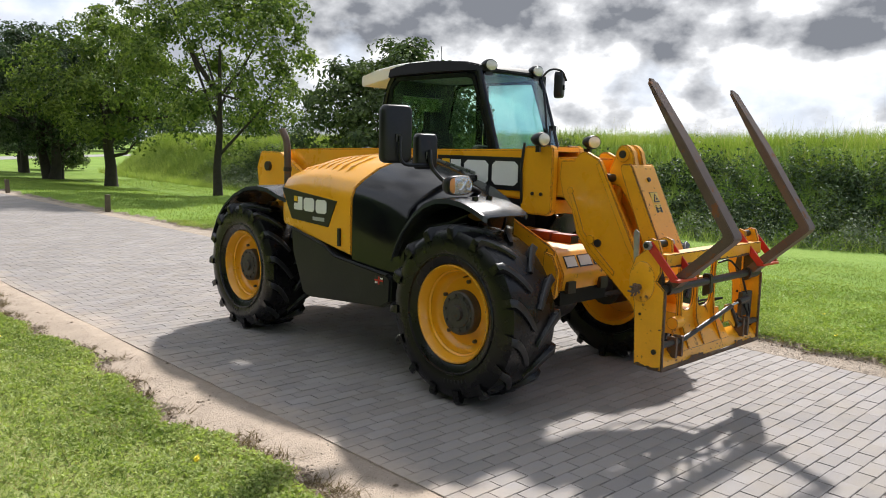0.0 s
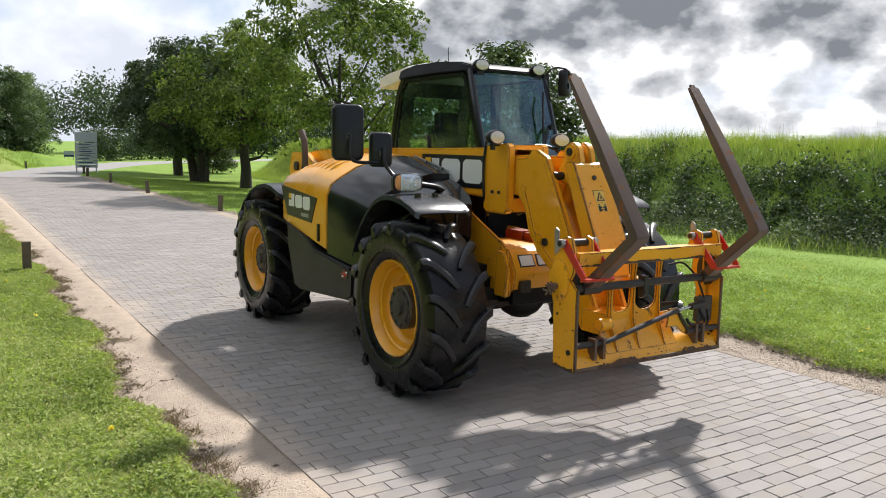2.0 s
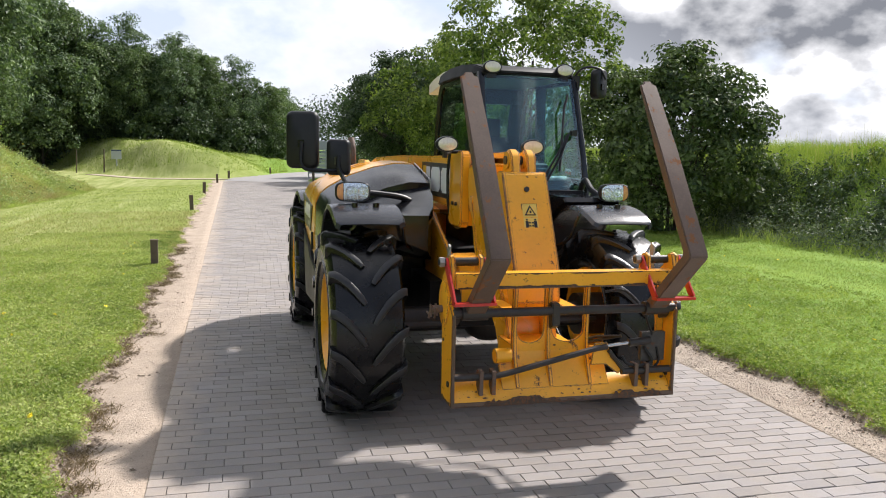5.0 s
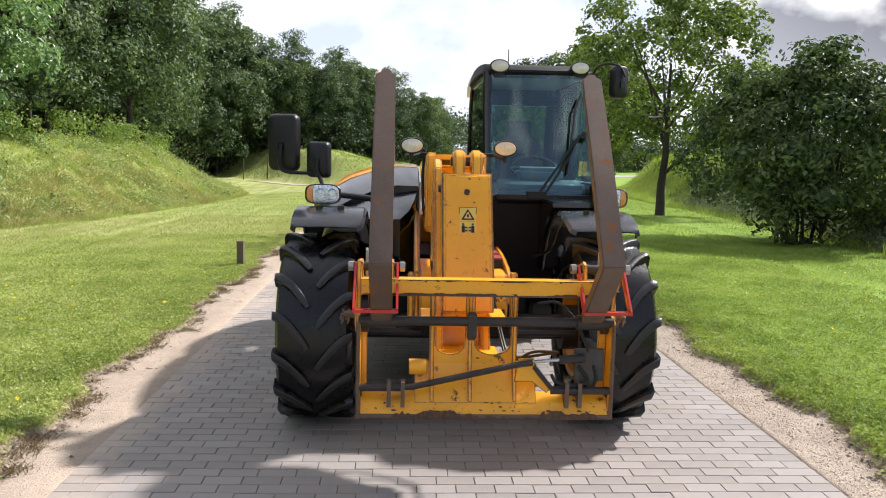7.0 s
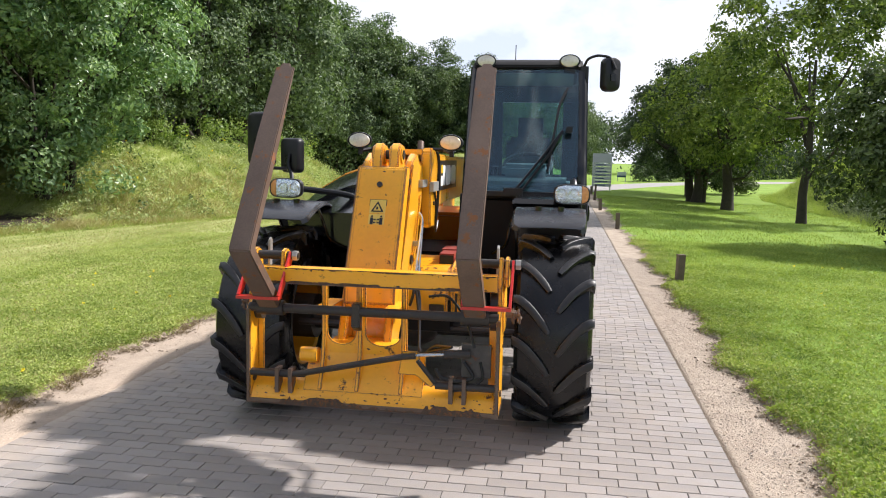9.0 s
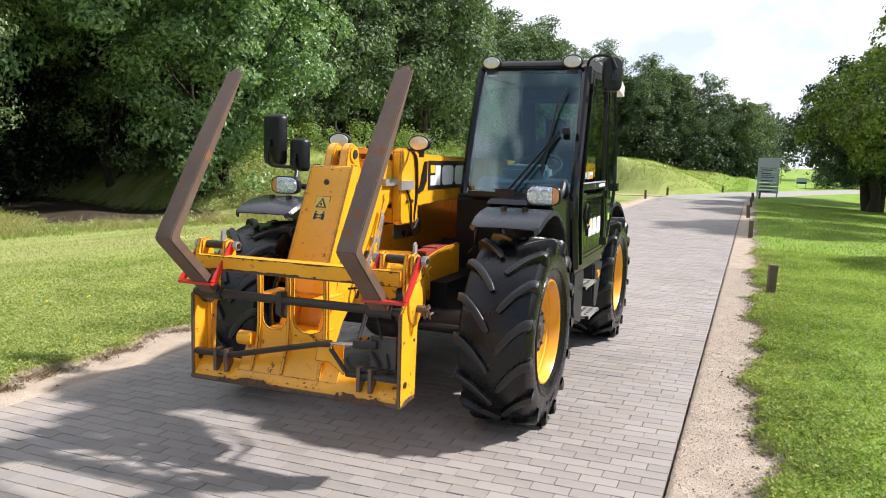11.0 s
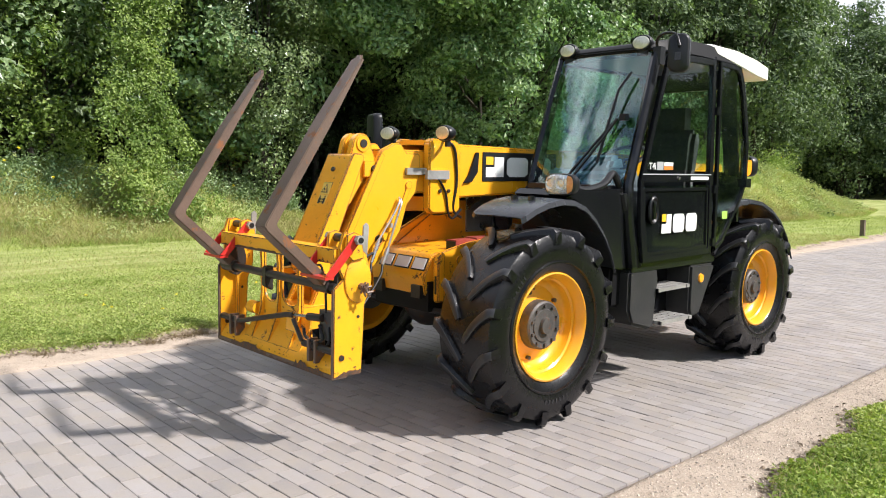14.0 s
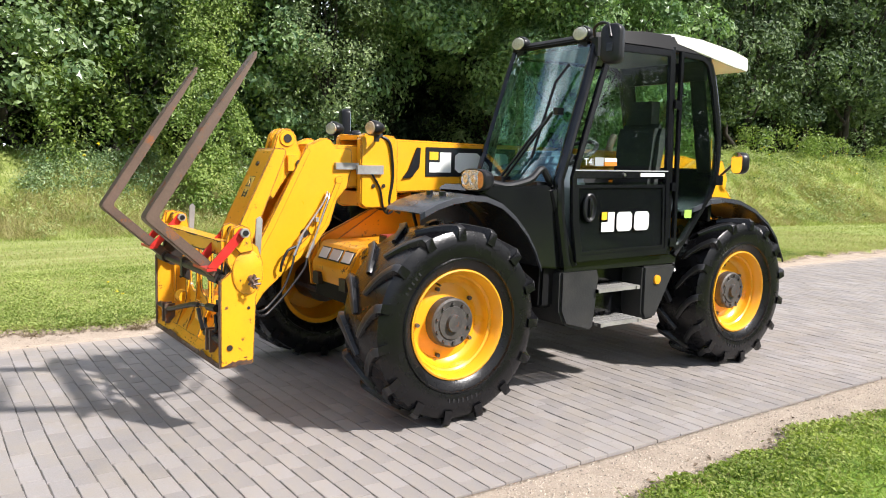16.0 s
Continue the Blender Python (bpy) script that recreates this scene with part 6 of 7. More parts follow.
def fork(x0, x1):
    """A folded fork: short shank forwards, then the blade back up to a tapered tip."""
    a, h, t = Vector((-1.262, 0.915)), Vector((-1.625, 1.245)), Vector((-1.03, 2.155))
    d1, d2 = (h - a).normalized(), (t - h).normalized()
    n1, n2 = Vector((-d1.y, d1.x)), Vector((-d2.y, d2.x))
    T = 0.028
    out = [a - n1 * T, h - n1 * T - d1 * 0.02 + d2 * 0.0]
    k = (n1 + n2).normalized()
    cs = max(0.3, k.dot(n1))
    inner, outer = (h + k * T / cs, h - k * T / cs)
    # the bend is outside on the front; round it with three points
    far = outer if (outer.x < inner.x) else inner
    near = inner if far is outer else outer
    s = 1 if far is outer else -1
    poly = [a - n1 * T * s, far - d1 * 0.03, far + (d2 - d1) * 0.006, far + d2 * 0.03, h + d2 * 0.62 - n2 * T * s, t - n2 * 0.008 * s,
            t + n2 * 0.008 * s, h + d2 * 0.62 + n2 * T * s * 0.9, near + d2 * 0.012, near - d1 * 0.012, a + n1 * T * s]
    w = x1 - x0
    b = prism([tuple(p) for p in poly], "x", x0, x1, 0.0)
    for v in b.verts:
        f = max(0.0, ((Vector((v.co.y, v.co.z)) - h).dot(d2) - 0.78) / 0.31)
        if f > 0:
            mid = (x0 + x1) / 2
            v.co.x = mid + (v.co.x - mid) * (1 - 0.06 * f)
    tip = [e for e in b.edges if all((Vector((v.co.y, v.co.z)) - t).length < 0.03 for v in e.verts) and abs(e.verts[0].co.x - e.verts[1].co.x) < 1e-4]
    bmesh.ops.bevel(b, geom=tip, offset=0.026, segments=3, affect="EDGES")
    bevel(b, 0.005, 2, 25)
    return part("fork", b, RUST, carr, "rusty brown steel pallet fork folded upwards")


fork(-0.553, -0.448)
fork(0.500, 0.605)
for x0, x1 in ((-0.635, -0.425), (0.497, 0.725)):
    u = bmesh.new()
    for x in (x0, x1):
        slab([(x - 0.006, -1.375, 0.985), (x - 0.006, -1.325, 0.975), (x - 0.006, -1.155, 1.15), (x - 0.006, -1.19, 1.19)], 0.012, 0.002, u)
    box(x0 - 0.006, x1 + 0.006, -1.378, -1.325, 0.965, 0.980, 0.003, u)
    part("red_stop", u, RED, carr, "red painted fork stop bracket")
    part("stop_pin", tube([(x0 - 0.02, -1.175, 1.165), (x1 + 0.02, -1.175, 1.165)], 0.023, 12), DARKSTEEL, carr)
    for x, s in ((x0 - 0.012, -1), (x1 + 0.012, 1)):
        part("pin_nut", tube([(x, -1.175, 1.165), (x + s * 0.025, -1.175, 1.165)], 0.027, 6), GALV, carr)
        part("nut_cap", tube([(x + s * 0.02, -1.175, 1.165), (x + s * 0.030, -1.175, 1.165)], 0.016, 12), STICKBLK, carr)
    for x in (x0 + 0.028, x1 - 0.028):
        part("pin_lug", prism([(-1.23, 1.10), (-1.22, 1.19), (-1.175, 1.205), (-1.13, 1.185), (-1.11, 1.06), (-1.185, 1.05)], "x", x - 0.010, x + 0.010, 0.003), WORN, carr)

# paint worn off the carriage: scraped edges and flakes
rw = np.random.default_rng(92)
part("scraped_paint", ragged_strip((XL_ + 0.012, -1.2985, 0.410), (1, 0, 0), (0, 0, 1), XR_ - XL_ - 0.024, 0.046, rw), CHIP, carr, "dark ragged scraped edge")
part("scraped_paint", ragged_strip((XL_ + 0.02, -1.2755, 1.036), (1, 0, 0), (0, 0, 1), XR_ - XL_ - 0.04, 0.014, rw), CHIP, carr)
part("scraped_paint", ragged_strip((XR_ - 0.02, -1.2755, 1.1145), (-1, 0, 0), (0, 0, -1), XR_ - XL_ - 0.04, 0.009, rw), CHIP, carr)
part("chipped_paint", chip_marks((XL_ + 0.02, -1.275, 1.038), (1, 0, 0), (0, 0, 1), XR_ - XL_ - 0.04, 0.074, 90, 0.0012, 0.007, rw, 0.85), CHIP, carr)["kind"] = "stuff"
part("chipped_paint", chip_marks((XL_ + 0.02, -1.185, 1.115), (1, 0, 0), (0, -1, 0), XR_ - XL_ - 0.04, 0.088, 70, 0.0015, 0.008, rw, 0.8), CHIP, carr)["kind"] = "stuff"
n_t = Vector((0, 0.022, 0.042)).normalized()
part("chipped_paint", chip_marks((XL_ + 0.02, -1.2855, 0.448), (1, 0, 0), tuple(n_t), XR_ - XL_ - 0.04, 0.046, 60, 0.0012, 0.007, rw, 0.7, 0.0015), CHIP, carr)["kind"] = "stuff"
part("chipped_paint", chip_marks((-0.25, -1.179, 0.61), (1, 0, 0), (0, 0, 1), 0.43, 0.09, 9, 0.0012, 0.006, rw, 0.2), CHIP, carr)["kind"] = "stuff"
for x, s in ((XL_, -1), (XR_, 1)):
    u_ = (0, 1, 0) if s > 0 else (0, -1, 0)
    o_y = -1.288 if s > 0 else -1.108
    part("chipped_paint", chip_marks((x + s * 0.0115, o_y, 0.430), u_, (0, 0, 1), 0.178, 0.46, 9, 0.0012, 0.008, rw, 0.5), CHIP, carr)["kind"] = "stuff"
    part("scraped_paint", ragged_strip((x + s * 0.0112, o_y, 0.420), u_, (0, 0, 1), 0.18, 0.028, rw), CHIP, carr)
    part("scraped_paint", ragged_strip((x + 0.010, -1.2905, 0.42) if s > 0 else (x - 0.010, -1.2905, 0.90), (0, 0, 1) if s > 0 else (0, 0, -1), (-1, 0, 0) if s > 0 else (1, 0, 0), 0.48, 0.016, rw), CHIP, carr)

# ---- posts and signs ----
POSTS = [(-2.78, 6.48), (-2.75, 16.4), (-2.70, 24.3), (-2.4, 33.0), (2.58, 6.1), (2.30, 15.0), (2.20, 22.6), (2.25, 29.5), (2.3, 35.5), (2.62, 38.8), (-1.9, 38.0), (0.6, 45.5)]
post = thing("wooden_post", "short weathered square wooden post at the road edge", "post", (*POSTS[0], 0), "verge posts")
part("post_shaft", box(-0.048, 0.048, -0.048, 0.048, -0.1, 0.395, 0.006), WOODPOST, post)
part("post_cap", box(-0.052, 0.052, -0.052, 0.052, 0.385, 0.405, 0.006), WOODPOST, post)
for k, (x, y) in enumerate(POSTS[1:]):
    copy_thing(post, pose(x, y, float(height(x, y)) * 0.5, (k * 37 % 5) - 2, (k * 53 % 5) - 2, k * 31 % 20))

sg = thing("direction_sign", "tall pale sign board with rows of plain bars on two posts", "sign", (3.0, 40.4, 0))
for x in (-0.48, 0.48):
    part("sign_post", tube([(x, 0.05, -0.2), (x, 0.05, 2.05)], 0.035, 10), SIGNGREY, sg)
for k in range(8):
    z = 2.12 - 0.0 - k * 0.2
    panel = part("sign_board", box(-0.54, 0.54, -0.02, 0.02, z - (0.52 if k == 0 else 0.18), z, 0.004) if k == 0 else box(-0.54, 0.54, -0.02, 0.02, 1.58 - k * 0.19, 1.745 - k * 0.19, 0.004), SIGNGREY, sg)
    if k:
        part("writing_bar", box(-0.36, 0.30 - 0.09 * (k % 3), -0.026, -0.019, 1.64 - k * 0.19, 1.69 - k * 0.19), SIGNBLUE, panel)
sb = thing("low_sign", "low blue and white information board on two legs", "sign", (6.3, 72.0, float(height(6.3, 72.0))))
part("sign_board", box(-0.42, 0.42, -0.02, 0.02, 0.40, 0.92, 0.004), SIGNGREY, sb)
part("sign_field", box(-0.42, 0.42, -0.026, -0.019, 0.40, 0.58), SIGNBLUE, sb)
for x in (-0.36, 0.36):
    part("sign_leg", tube([(x, 0.03, -0.1), (x, 0.03, 0.7)], 0.03, 8), SIGNGREY, sb)
sc = thing("low_sign", "small blue and white board beside the footpath", "sign", (-8.8, 48.3, float(height(-8.8, 48.3))))
part("sign_board", box(-0.3, 0.3, -0.02, 0.02, 0.45, 1.05, 0.004), SIGNGREY, sc)
part("sign_field", box(-0.3, 0.3, -0.026, -0.019, 0.96, 1.05), SIGNBLUE, sc)
part("sign_leg", tube([(0, 0.03, -0.1), (0, 0.03, 0.8)], 0.04, 8), SIGNGREY, sc)

stake = thing("stake", "thin dark wooden stake standing on the grass mound", "stake", (-9.5, 48.0, float(height(-9.5, 48.0))), "mound stakes")
part("stake_shaft", tube([(0, 0, -0.2), (0.02, 0, 0.75), (0.03, 0.01, 1.45)], [0.045, 0.042, 0.036], 8), WOODPOST, stake)
copy_thing(stake, pose(-11.2, 48.6, float(height(-11.2, 48.6)), 0, 2, 70))

# ---- trees ----


def sprays(c, rad, per, size, r, out=None, up=0.45, inner=0.25):
    """Leaves on domed sprays round the places c: a shell facing up and outwards, with a few leaves inside."""
    n = len(c)
    who = np.repeat(np.arange(n), per)
    g = r.normal(size=(n * per, 3)) * 0.75
    g[:, 2] += up
    if out is not None:
        g += out[who] * 0.75
    g = unit(g)
    depth = np.where(r.uniform(0, 1, n * per) < inner, r.uniform(0.2, 0.8, n * per), r.normal(0.95, 0.12, n * per))
    rad = np.asarray(rad, float)
    rad = np.broadcast_to(rad, (n, 3)) if rad.ndim < 2 else rad
    L = c[who] + g * depth[:, None] * (rad * r.uniform(0.65, 1.3, n)[:, None])[who]
    return L, leaves(L, size, g, 0.25, r)


def tree(name, label, place, h, rad, clear, clumps, per, size, material, seed, trunk_r=0.14, stems=1, flat=0.8, spread=0.42, group="", low=0.0, lean=(0.0, 0.0)):
    """A tree: tapered trunk, limbs reaching into the crown, and a crown of leaf clumps with gaps."""
    r = np.random.default_rng(seed)
    ob = thing(name, label, "bush" if name == "bush" else "tree", place, group)
    half = (h - clear) / 2
    cz = clear + half
    d = unit(r.normal(size=(clumps, 3)))
    lump = 1 + 0.22 * np.sin(3 * np.arctan2(d[:, 1], d[:, 0]) + seed) * np.cos(2.5 * d[:, 2] + seed) + r.normal(0, 0.13, clumps)
    lump = np.clip(lump, 0.72, 1.14)
    f = r.uniform(0.34, 1.0, clumps) ** 0.42 * lump
    c = d * f[:, None] * np.array([rad, rad, half]) * 0.88
    # egg-shaped crown: narrower above
    taper = 1 - 0.35 * np.clip(c[:, 2] / half, -low, 1)
    c[:, :2] *= taper[:, None]
    c[:, 2] += cz
    c[:, 0] += lean[0]
    c[:, 1] += lean[1]
    tr = bmesh.new()
    for s in range(stems):
        a = 2 * math.pi * s / max(1, stems) + seed
        off = 0.0 if stems == 1 else 0.22
        bx, by = off * math.cos(a), off * math.sin(a)
        top = Vector((bx * 3 + r.normal(0, 0.15), by * 3 + r.normal(0, 0.15), clear + half * 1.0))
        P = [Vector((bx, by, -0.3)), Vector((bx * 1.1, by * 1.1, 0.12)), Vector((bx * 1.4 + r.normal(0, 0.05), by * 1.4 + r.normal(0, 0.05), clear * 0.6)), Vector((bx * 2 + r.normal(0, 0.08), by * 2, clear * 1.1 + 0.3)), top]
        tube(P, [trunk_r * 1.5, trunk_r * 1.1, trunk_r * 0.9, trunk_r * 0.75, trunk_r * 0.25], 10, tr)
        for k in range(10):
            t = c[r.integers(clumps)]
            z0 = clear * r.uniform(0.75, 1.1) + half * r.uniform(0.0, 0.7)
            p0 = Vector((bx * 2, by * 2, z0))
            p2 = Vector(t) if t[2] > z0 else Vector((t[0], t[1], z0 + 0.3))
            p1 = p0.lerp(p2, 0.5) + Vector((r.normal(0, 0.1), r.normal(0, 0.1), -0.12 * half * r.uniform(0, 1)))
            tube([p0, p1, p2], [trunk_r * 0.42, trunk_r * 0.26, trunk_r * 0.08], 6, tr)
    part("trunk", tr, BARK, ob, "", 60)
    sp = spread * 1.15
    L, q = sprays(c, np.array([sp, sp, sp * flat]), per, size, r, unit(c - np.array([0, 0, cz * 0.8])))
    q[:, 2] = np.maximum(q[:, 2], 0.05)
    crown = new("crown", raw_mesh("crown", q, 4, material))
    crown.parent = ob
    return ob


def gz(x, y):
    return float(height(x, y))


tree("tree", "slender lawn tree with a light green open crown", (8.45, 21.3, gz(8.45, 21.3)), 8.6, 3.6, 1.6, 225, 95, 0.15, LEAF_TREE, 11, 0.15, spread=0.50, low=0.45)
tree("tree", "dense dark green lawn tree with a short thick trunk", (7.6, 28.6, gz(7.6, 28.6)), 7.0, 3.5, 1.4, 180, 110, 0.16, LEAF_TREE, 12, 0.24, spread=0.55, low=0.3)
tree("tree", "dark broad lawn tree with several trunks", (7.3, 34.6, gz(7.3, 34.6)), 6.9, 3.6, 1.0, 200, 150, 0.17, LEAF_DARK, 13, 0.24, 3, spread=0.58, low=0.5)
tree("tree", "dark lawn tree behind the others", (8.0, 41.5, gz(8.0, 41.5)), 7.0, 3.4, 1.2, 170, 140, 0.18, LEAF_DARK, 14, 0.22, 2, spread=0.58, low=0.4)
tree("bush", "large dark round hazel bush on the lawn", (8.55, 12.0, gz(8.55, 12.0)), 4.3, 2.4, 0.15, 230, 120, 0.13, LEAF_BUSH, 15, 0.05, 6, spread=0.40, low=0.3)

tree("bush", "small dark round bush on the far lawn", (11.2, 45.5, gz(11.2, 45.5)), 2.0, 1.5, 0.1, 70, 120, 0.12, LEAF_BUSH, 19, 0.04, 3, spread=0.40, low=0.3)

# the tree that overhangs the bank, with a dark hollow beneath
tree("tree", "large broad-leaved tree overhanging the bank with deep shade below", (-16.6, 9.8, gz(-16.6, 9.8)), 12.0, 4.7, 3.7, 340, 300, 0.145, LEAF_MID, 16, 0.09, 2, 0.55, 0.74, low=0.4, lean=(3.4, 0.4))
tree("tree", "broad-leaved tree with branches hanging low over the bank", (-12.1, 13.4, gz(-12.1, 13.4)), 10.4, 2.8, 0.0, 210, 260, 0.14, LEAF_MID, 17, 0.13, 2, 0.6, 0.62, low=0.2, lean=(0.3, 0.0))
# backing tree added so the hollow stays dark, leaf colour carries the shade
tree("tree", "added backing tree in the hedge, leaves coloured for shade", (-18.5, 9.4, gz(-18.5, 9.4)), 10.5, 4.0, 1.0, 190, 150, 0.24, LEAF_SHADE, 18, 0.2, 2, 0.6, 0.8, low=0.8)

tree("tree", "ivy-clad hedgerow tree with small glossy leaves", (-13.0, 6.25, gz(-13.0, 6.25) - 0.05), 9.6, 1.35, 0.05, 170, 210, 0.085, LEAF_IVY, 71, 0.10, 1, 0.85, 0.46, low=0.1)

KINDS = ((LEAF_MID, 8.8, 2.7, 0.155), (LEAF_GREY, 7.8, 2.5, 0.15), (LEAF_MID, 9.6, 2.8, 0.17), (LEAF_GREY, 8.2, 2.5, 0.12), (LEAF_MID, 7.2, 2.6, 0.19), (LEAF_WOOD, 8.6, 2.3, 0.15), (LEAF_WOOD, 9.4, 2.0, 0.14))
NAMES = ["leafy green hedgerow tree on the grassy bank", "pale green hedgerow tree hung with ivy", "tall dark green hedgerow tree", "grey-green willow-like hedgerow tree", "broad green hedgerow tree with large leaves", "dark green woodland tree with a full crown", "tall narrow dark woodland tree"]
r6 = np.random.default_rng(5)
spots = []
for y in np.arange(-24, 44, 2.35):
    base = float(np.interp(y, LB_Y, LB_X))
    hollow = 6.9 < y < 15.2 or 4.2 < y < 5.0
    at = (base - (7.4 if hollow else 4.9) + r6.normal(0, 0.4), y + r6.normal(0, 0.4))
    if not 7.2 < y < 13.0:
        spots.append(at)
    back = (base - 9.0 + r6.normal(0, 0.6), y + 1.2 + r6.normal(0, 0.5))
    if not 6.8 < back[1] < 13.2:
        spots.append(back)
first = {}
for i, (x, y) in enumerate(spots):
    k = (i * 7 + i // 3) % 5 if y < 17 or i % 4 == 0 else 5 + i % 2
    m, h, rd, s_ = KINDS[k]
    if k not in first:
        first[k] = tree("hedge_tree", NAMES[k], (x, y, gz(x, y)), h, rd, 0.35, (84, 120, 80, 100, 74, 70, 64)[k], (180, 150, 190, 170, 160, 190, 190)[k], s_ * 1.10, m, 30 + k, 0.11, 2, 0.62, (0.84, 0.62, 0.88, 0.70, 0.92, 0.74, 0.70)[k], "hedgerow trees", 0.6)
    else:
        grow = 0.95 + (0.30 if y < -4 else 0.0) + 0.42 * min(1.0, max(0.0, (y - 16) / 14)) + 0.06 * math.sin(i * 2.3)
        copy_thing(first[k], pose(x, y, gz(x, y) - 0.05, 0, 0, (i * 67) % 360) @ Matrix.Scale(grow, 4))
FAR = [(-15.5, 51.0), (-20, 48.5), (-14.0, 54.5), (-22, 52), (-17, 54), (-13.5, 56), (-11, 57), (-8.5, 57), (-6, 58), (-3.5, 59.5), (-1.2, 61), (1.0, 62.5), (-15, 60), (-10, 62), (-6, 65), (-1, 66), (2.6, 66), (-24, 54)]
far_kind = [tree("tree", "dark full-crowned tree behind the grass mound", (-9.5, 59.5, gz(-9.5, 59.5) - 0.3), 9.4, 2.9, 0.3, 210, 95, 0.17, LEAF_WOOD, 51, 0.12, 2, 0.92, 0.58, "mound trees", 0.6),
            tree("tree", "dark rounded tree behind the grass mound", (-4.5, 61.0, gz(-4.5, 61.0) - 0.3), 8.2, 3.0, 0.3, 200, 95, 0.18, LEAF_WEED, 52, 0.12, 2, 0.9, 0.60, "mound trees", 0.7)]
for i, (x, y) in enumerate(FAR):
    copy_thing(far_kind[i % 2], Matrix.Translation((x, y, gz(x, y) - 0.35)) @ Matrix.Rotation(i * 1.7, 4, "Z") @ Matrix.Scale((1.32 if x < -13.2 else 1.0 if x < -9 else 0.84) + 0.08 * math.sin(i * 1.9), 4))


def woods():
    """A far line of trees as one mass of leaf clumps on dark stems."""
    r = np.random.default_rng(77)
    n = 1000
    x = r.uniform(-150, 75, n)
    top = 6.0 + 2.6 * np.sin(x * 0.13) + 1.6 * np.sin(x * 0.41 + 1)
    c = np.stack([x, 118 + r.normal(0, 6, n) - 0.22 * np.clip(-x, 0, 150), np.abs(r.uniform(0.2, 1, n)) ** 0.7 * np.clip(top, 3, 12)], 1)
    who = np.repeat(np.arange(n), 110)
    L = c[who] + r.normal(0, 1, (n * 110, 3)) * np.array([1.5, 1.2, 0.9])
    L[:, 2] = np.maximum(L[:, 2], 0.2)
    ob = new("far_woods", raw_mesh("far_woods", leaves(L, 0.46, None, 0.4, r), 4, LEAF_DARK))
    tagged(ob, "dark line of distant woodland", "woods", kind="stuff")


woods()


def thicket():
    """Undergrowth closing the foot of the wooded mound."""
    r = np.random.default_rng(78)
    n = 420
    x = r.uniform(-26, 2.5, n)
    y = 57.0 + r.normal(0, 1.3, n) + np.clip(x + 4, 0, 9) * 0.7
    z = height(x, y) + r.uniform(0, 2.2, n)
    L, q = sprays(np.stack([x, y, z], 1), 0.75, 80, 0.24, r)
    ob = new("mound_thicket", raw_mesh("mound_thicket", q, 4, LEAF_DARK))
    tagged(ob, "dark thicket at the foot of the mound trees", "undergrowth", kind="stuff")


thicket()


def far_hedge():
    """A clipped dark hedge along the far side of the lawn."""
    r = np.random.default_rng(79)
    n = 520
    x = r.uniform(7.5, 40, n)
    c = np.stack([x, 72 + (x - 8) * 1.55 + r.normal(0, 0.7, n), r.uniform(0.0, 2.1, n)], 1)
    ob = new("far_hedge", raw_mesh("far_hedge", sprays(c, 0.75, 70, 0.22, r)[1], 4, LEAF_DARK))
    tagged(ob, "long dark hedge at the far side of the lawn", "hedge", kind="stuff")


far_hedge()

# ---- undergrowth and grass ----


def scatter(name, label, category, corners, k, material):
    tagged(new(name, raw_mesh(name, corners, k, material)), label, category, kind="stuff")


r8 = np.random.default_rng(21)


def bank_points(n, side, d0, d1, y0, y1, r):
    y = r.uniform(y0, y1, n)
    d = r.uniform(d0, d1, n)
    x = (np.interp(y, RB_Y, RB_X) + d) if side > 0 else (np.interp(y, LB_Y, LB_X) - d)
    p = np.stack([x, y, height(x, y)], 1)
    # the hollow under the overhanging tree is left bare so that it stays dark
    return p if side > 0 else p[~((y > 7.2 + 0.5 * np.sin(3 * x)) & (y < 12.6 + 0.4 * np.sin(4 * x)) & (d > 1.0) & (d < 9.5))]


def bushy(n, per, side, d0, d1, y0, y1, wide, tall, lift, size, r, keep=None):
    """Weeds and shrubs as overlapping domes of leaves on a bank."""
    c = bank_points(n, side, d0, d1, y0, y1, r)
    if keep is not None:
        c = c[keep(c)]
    c[:, 2] += lift * r.uniform(0, 1, len(c))
    k = r.uniform(0.6, 1.4, len(c))
    return sprays(c, np.stack([wide * k, wide * k, tall * k], 1), per, size, r)[1]


def patchy(c, a, b, cut):
    return np.sin(c[:, 1] * a + 0.8) + 0.8 * np.sin(c[:, 1] * b + c[:, 0] * 1.3) + 0.5 * np.sin(c[:, 1] * 3.1 * a - c[:, 0]) > cut


def open_bank(c):
    return (c[:, 1] < 6.6) | (c[:, 1] > 14.5)


scatter("nettle_bank", "dense dark green nettles and weeds on the bank", "undergrowth", bushy(800, 60, 1, 0.5, 1.9, -7, 27, 0.30, 0.38, 0.10, 0.085, r8), 4, LEAF_NETTLE)
scatter("weed_bank", "mixed green weeds growing through the nettles", "undergrowth", bushy(560, 55, 1, 0.3, 2.5, -7, 30, 0.26, 0.34, 0.12, 0.075, r8, lambda c: patchy(c, 0.7, 1.9, 0.0)), 4, LEAF_WEED)
scatter("pale_weeds", "grey-green mugwort along the foot of the bank", "undergrowth", bushy(950, 60, 1, -0.15, 1.0, -7, 28, 0.24, 0.36, 0.08, 0.055, r8), 4, LEAF_SAGE)
p = bank_points(95000, 1, 1.9, 6.5, -8, 45, r8)
scatter("bank_grass", "long bright green grass on top of the bank", "grass", blades(p, 0.36, 0.014, 0.42, r8), 3, BLADE_TALL)
p = bank_points(1500, 1, 2.0, 4.5, -8, 30, r8)
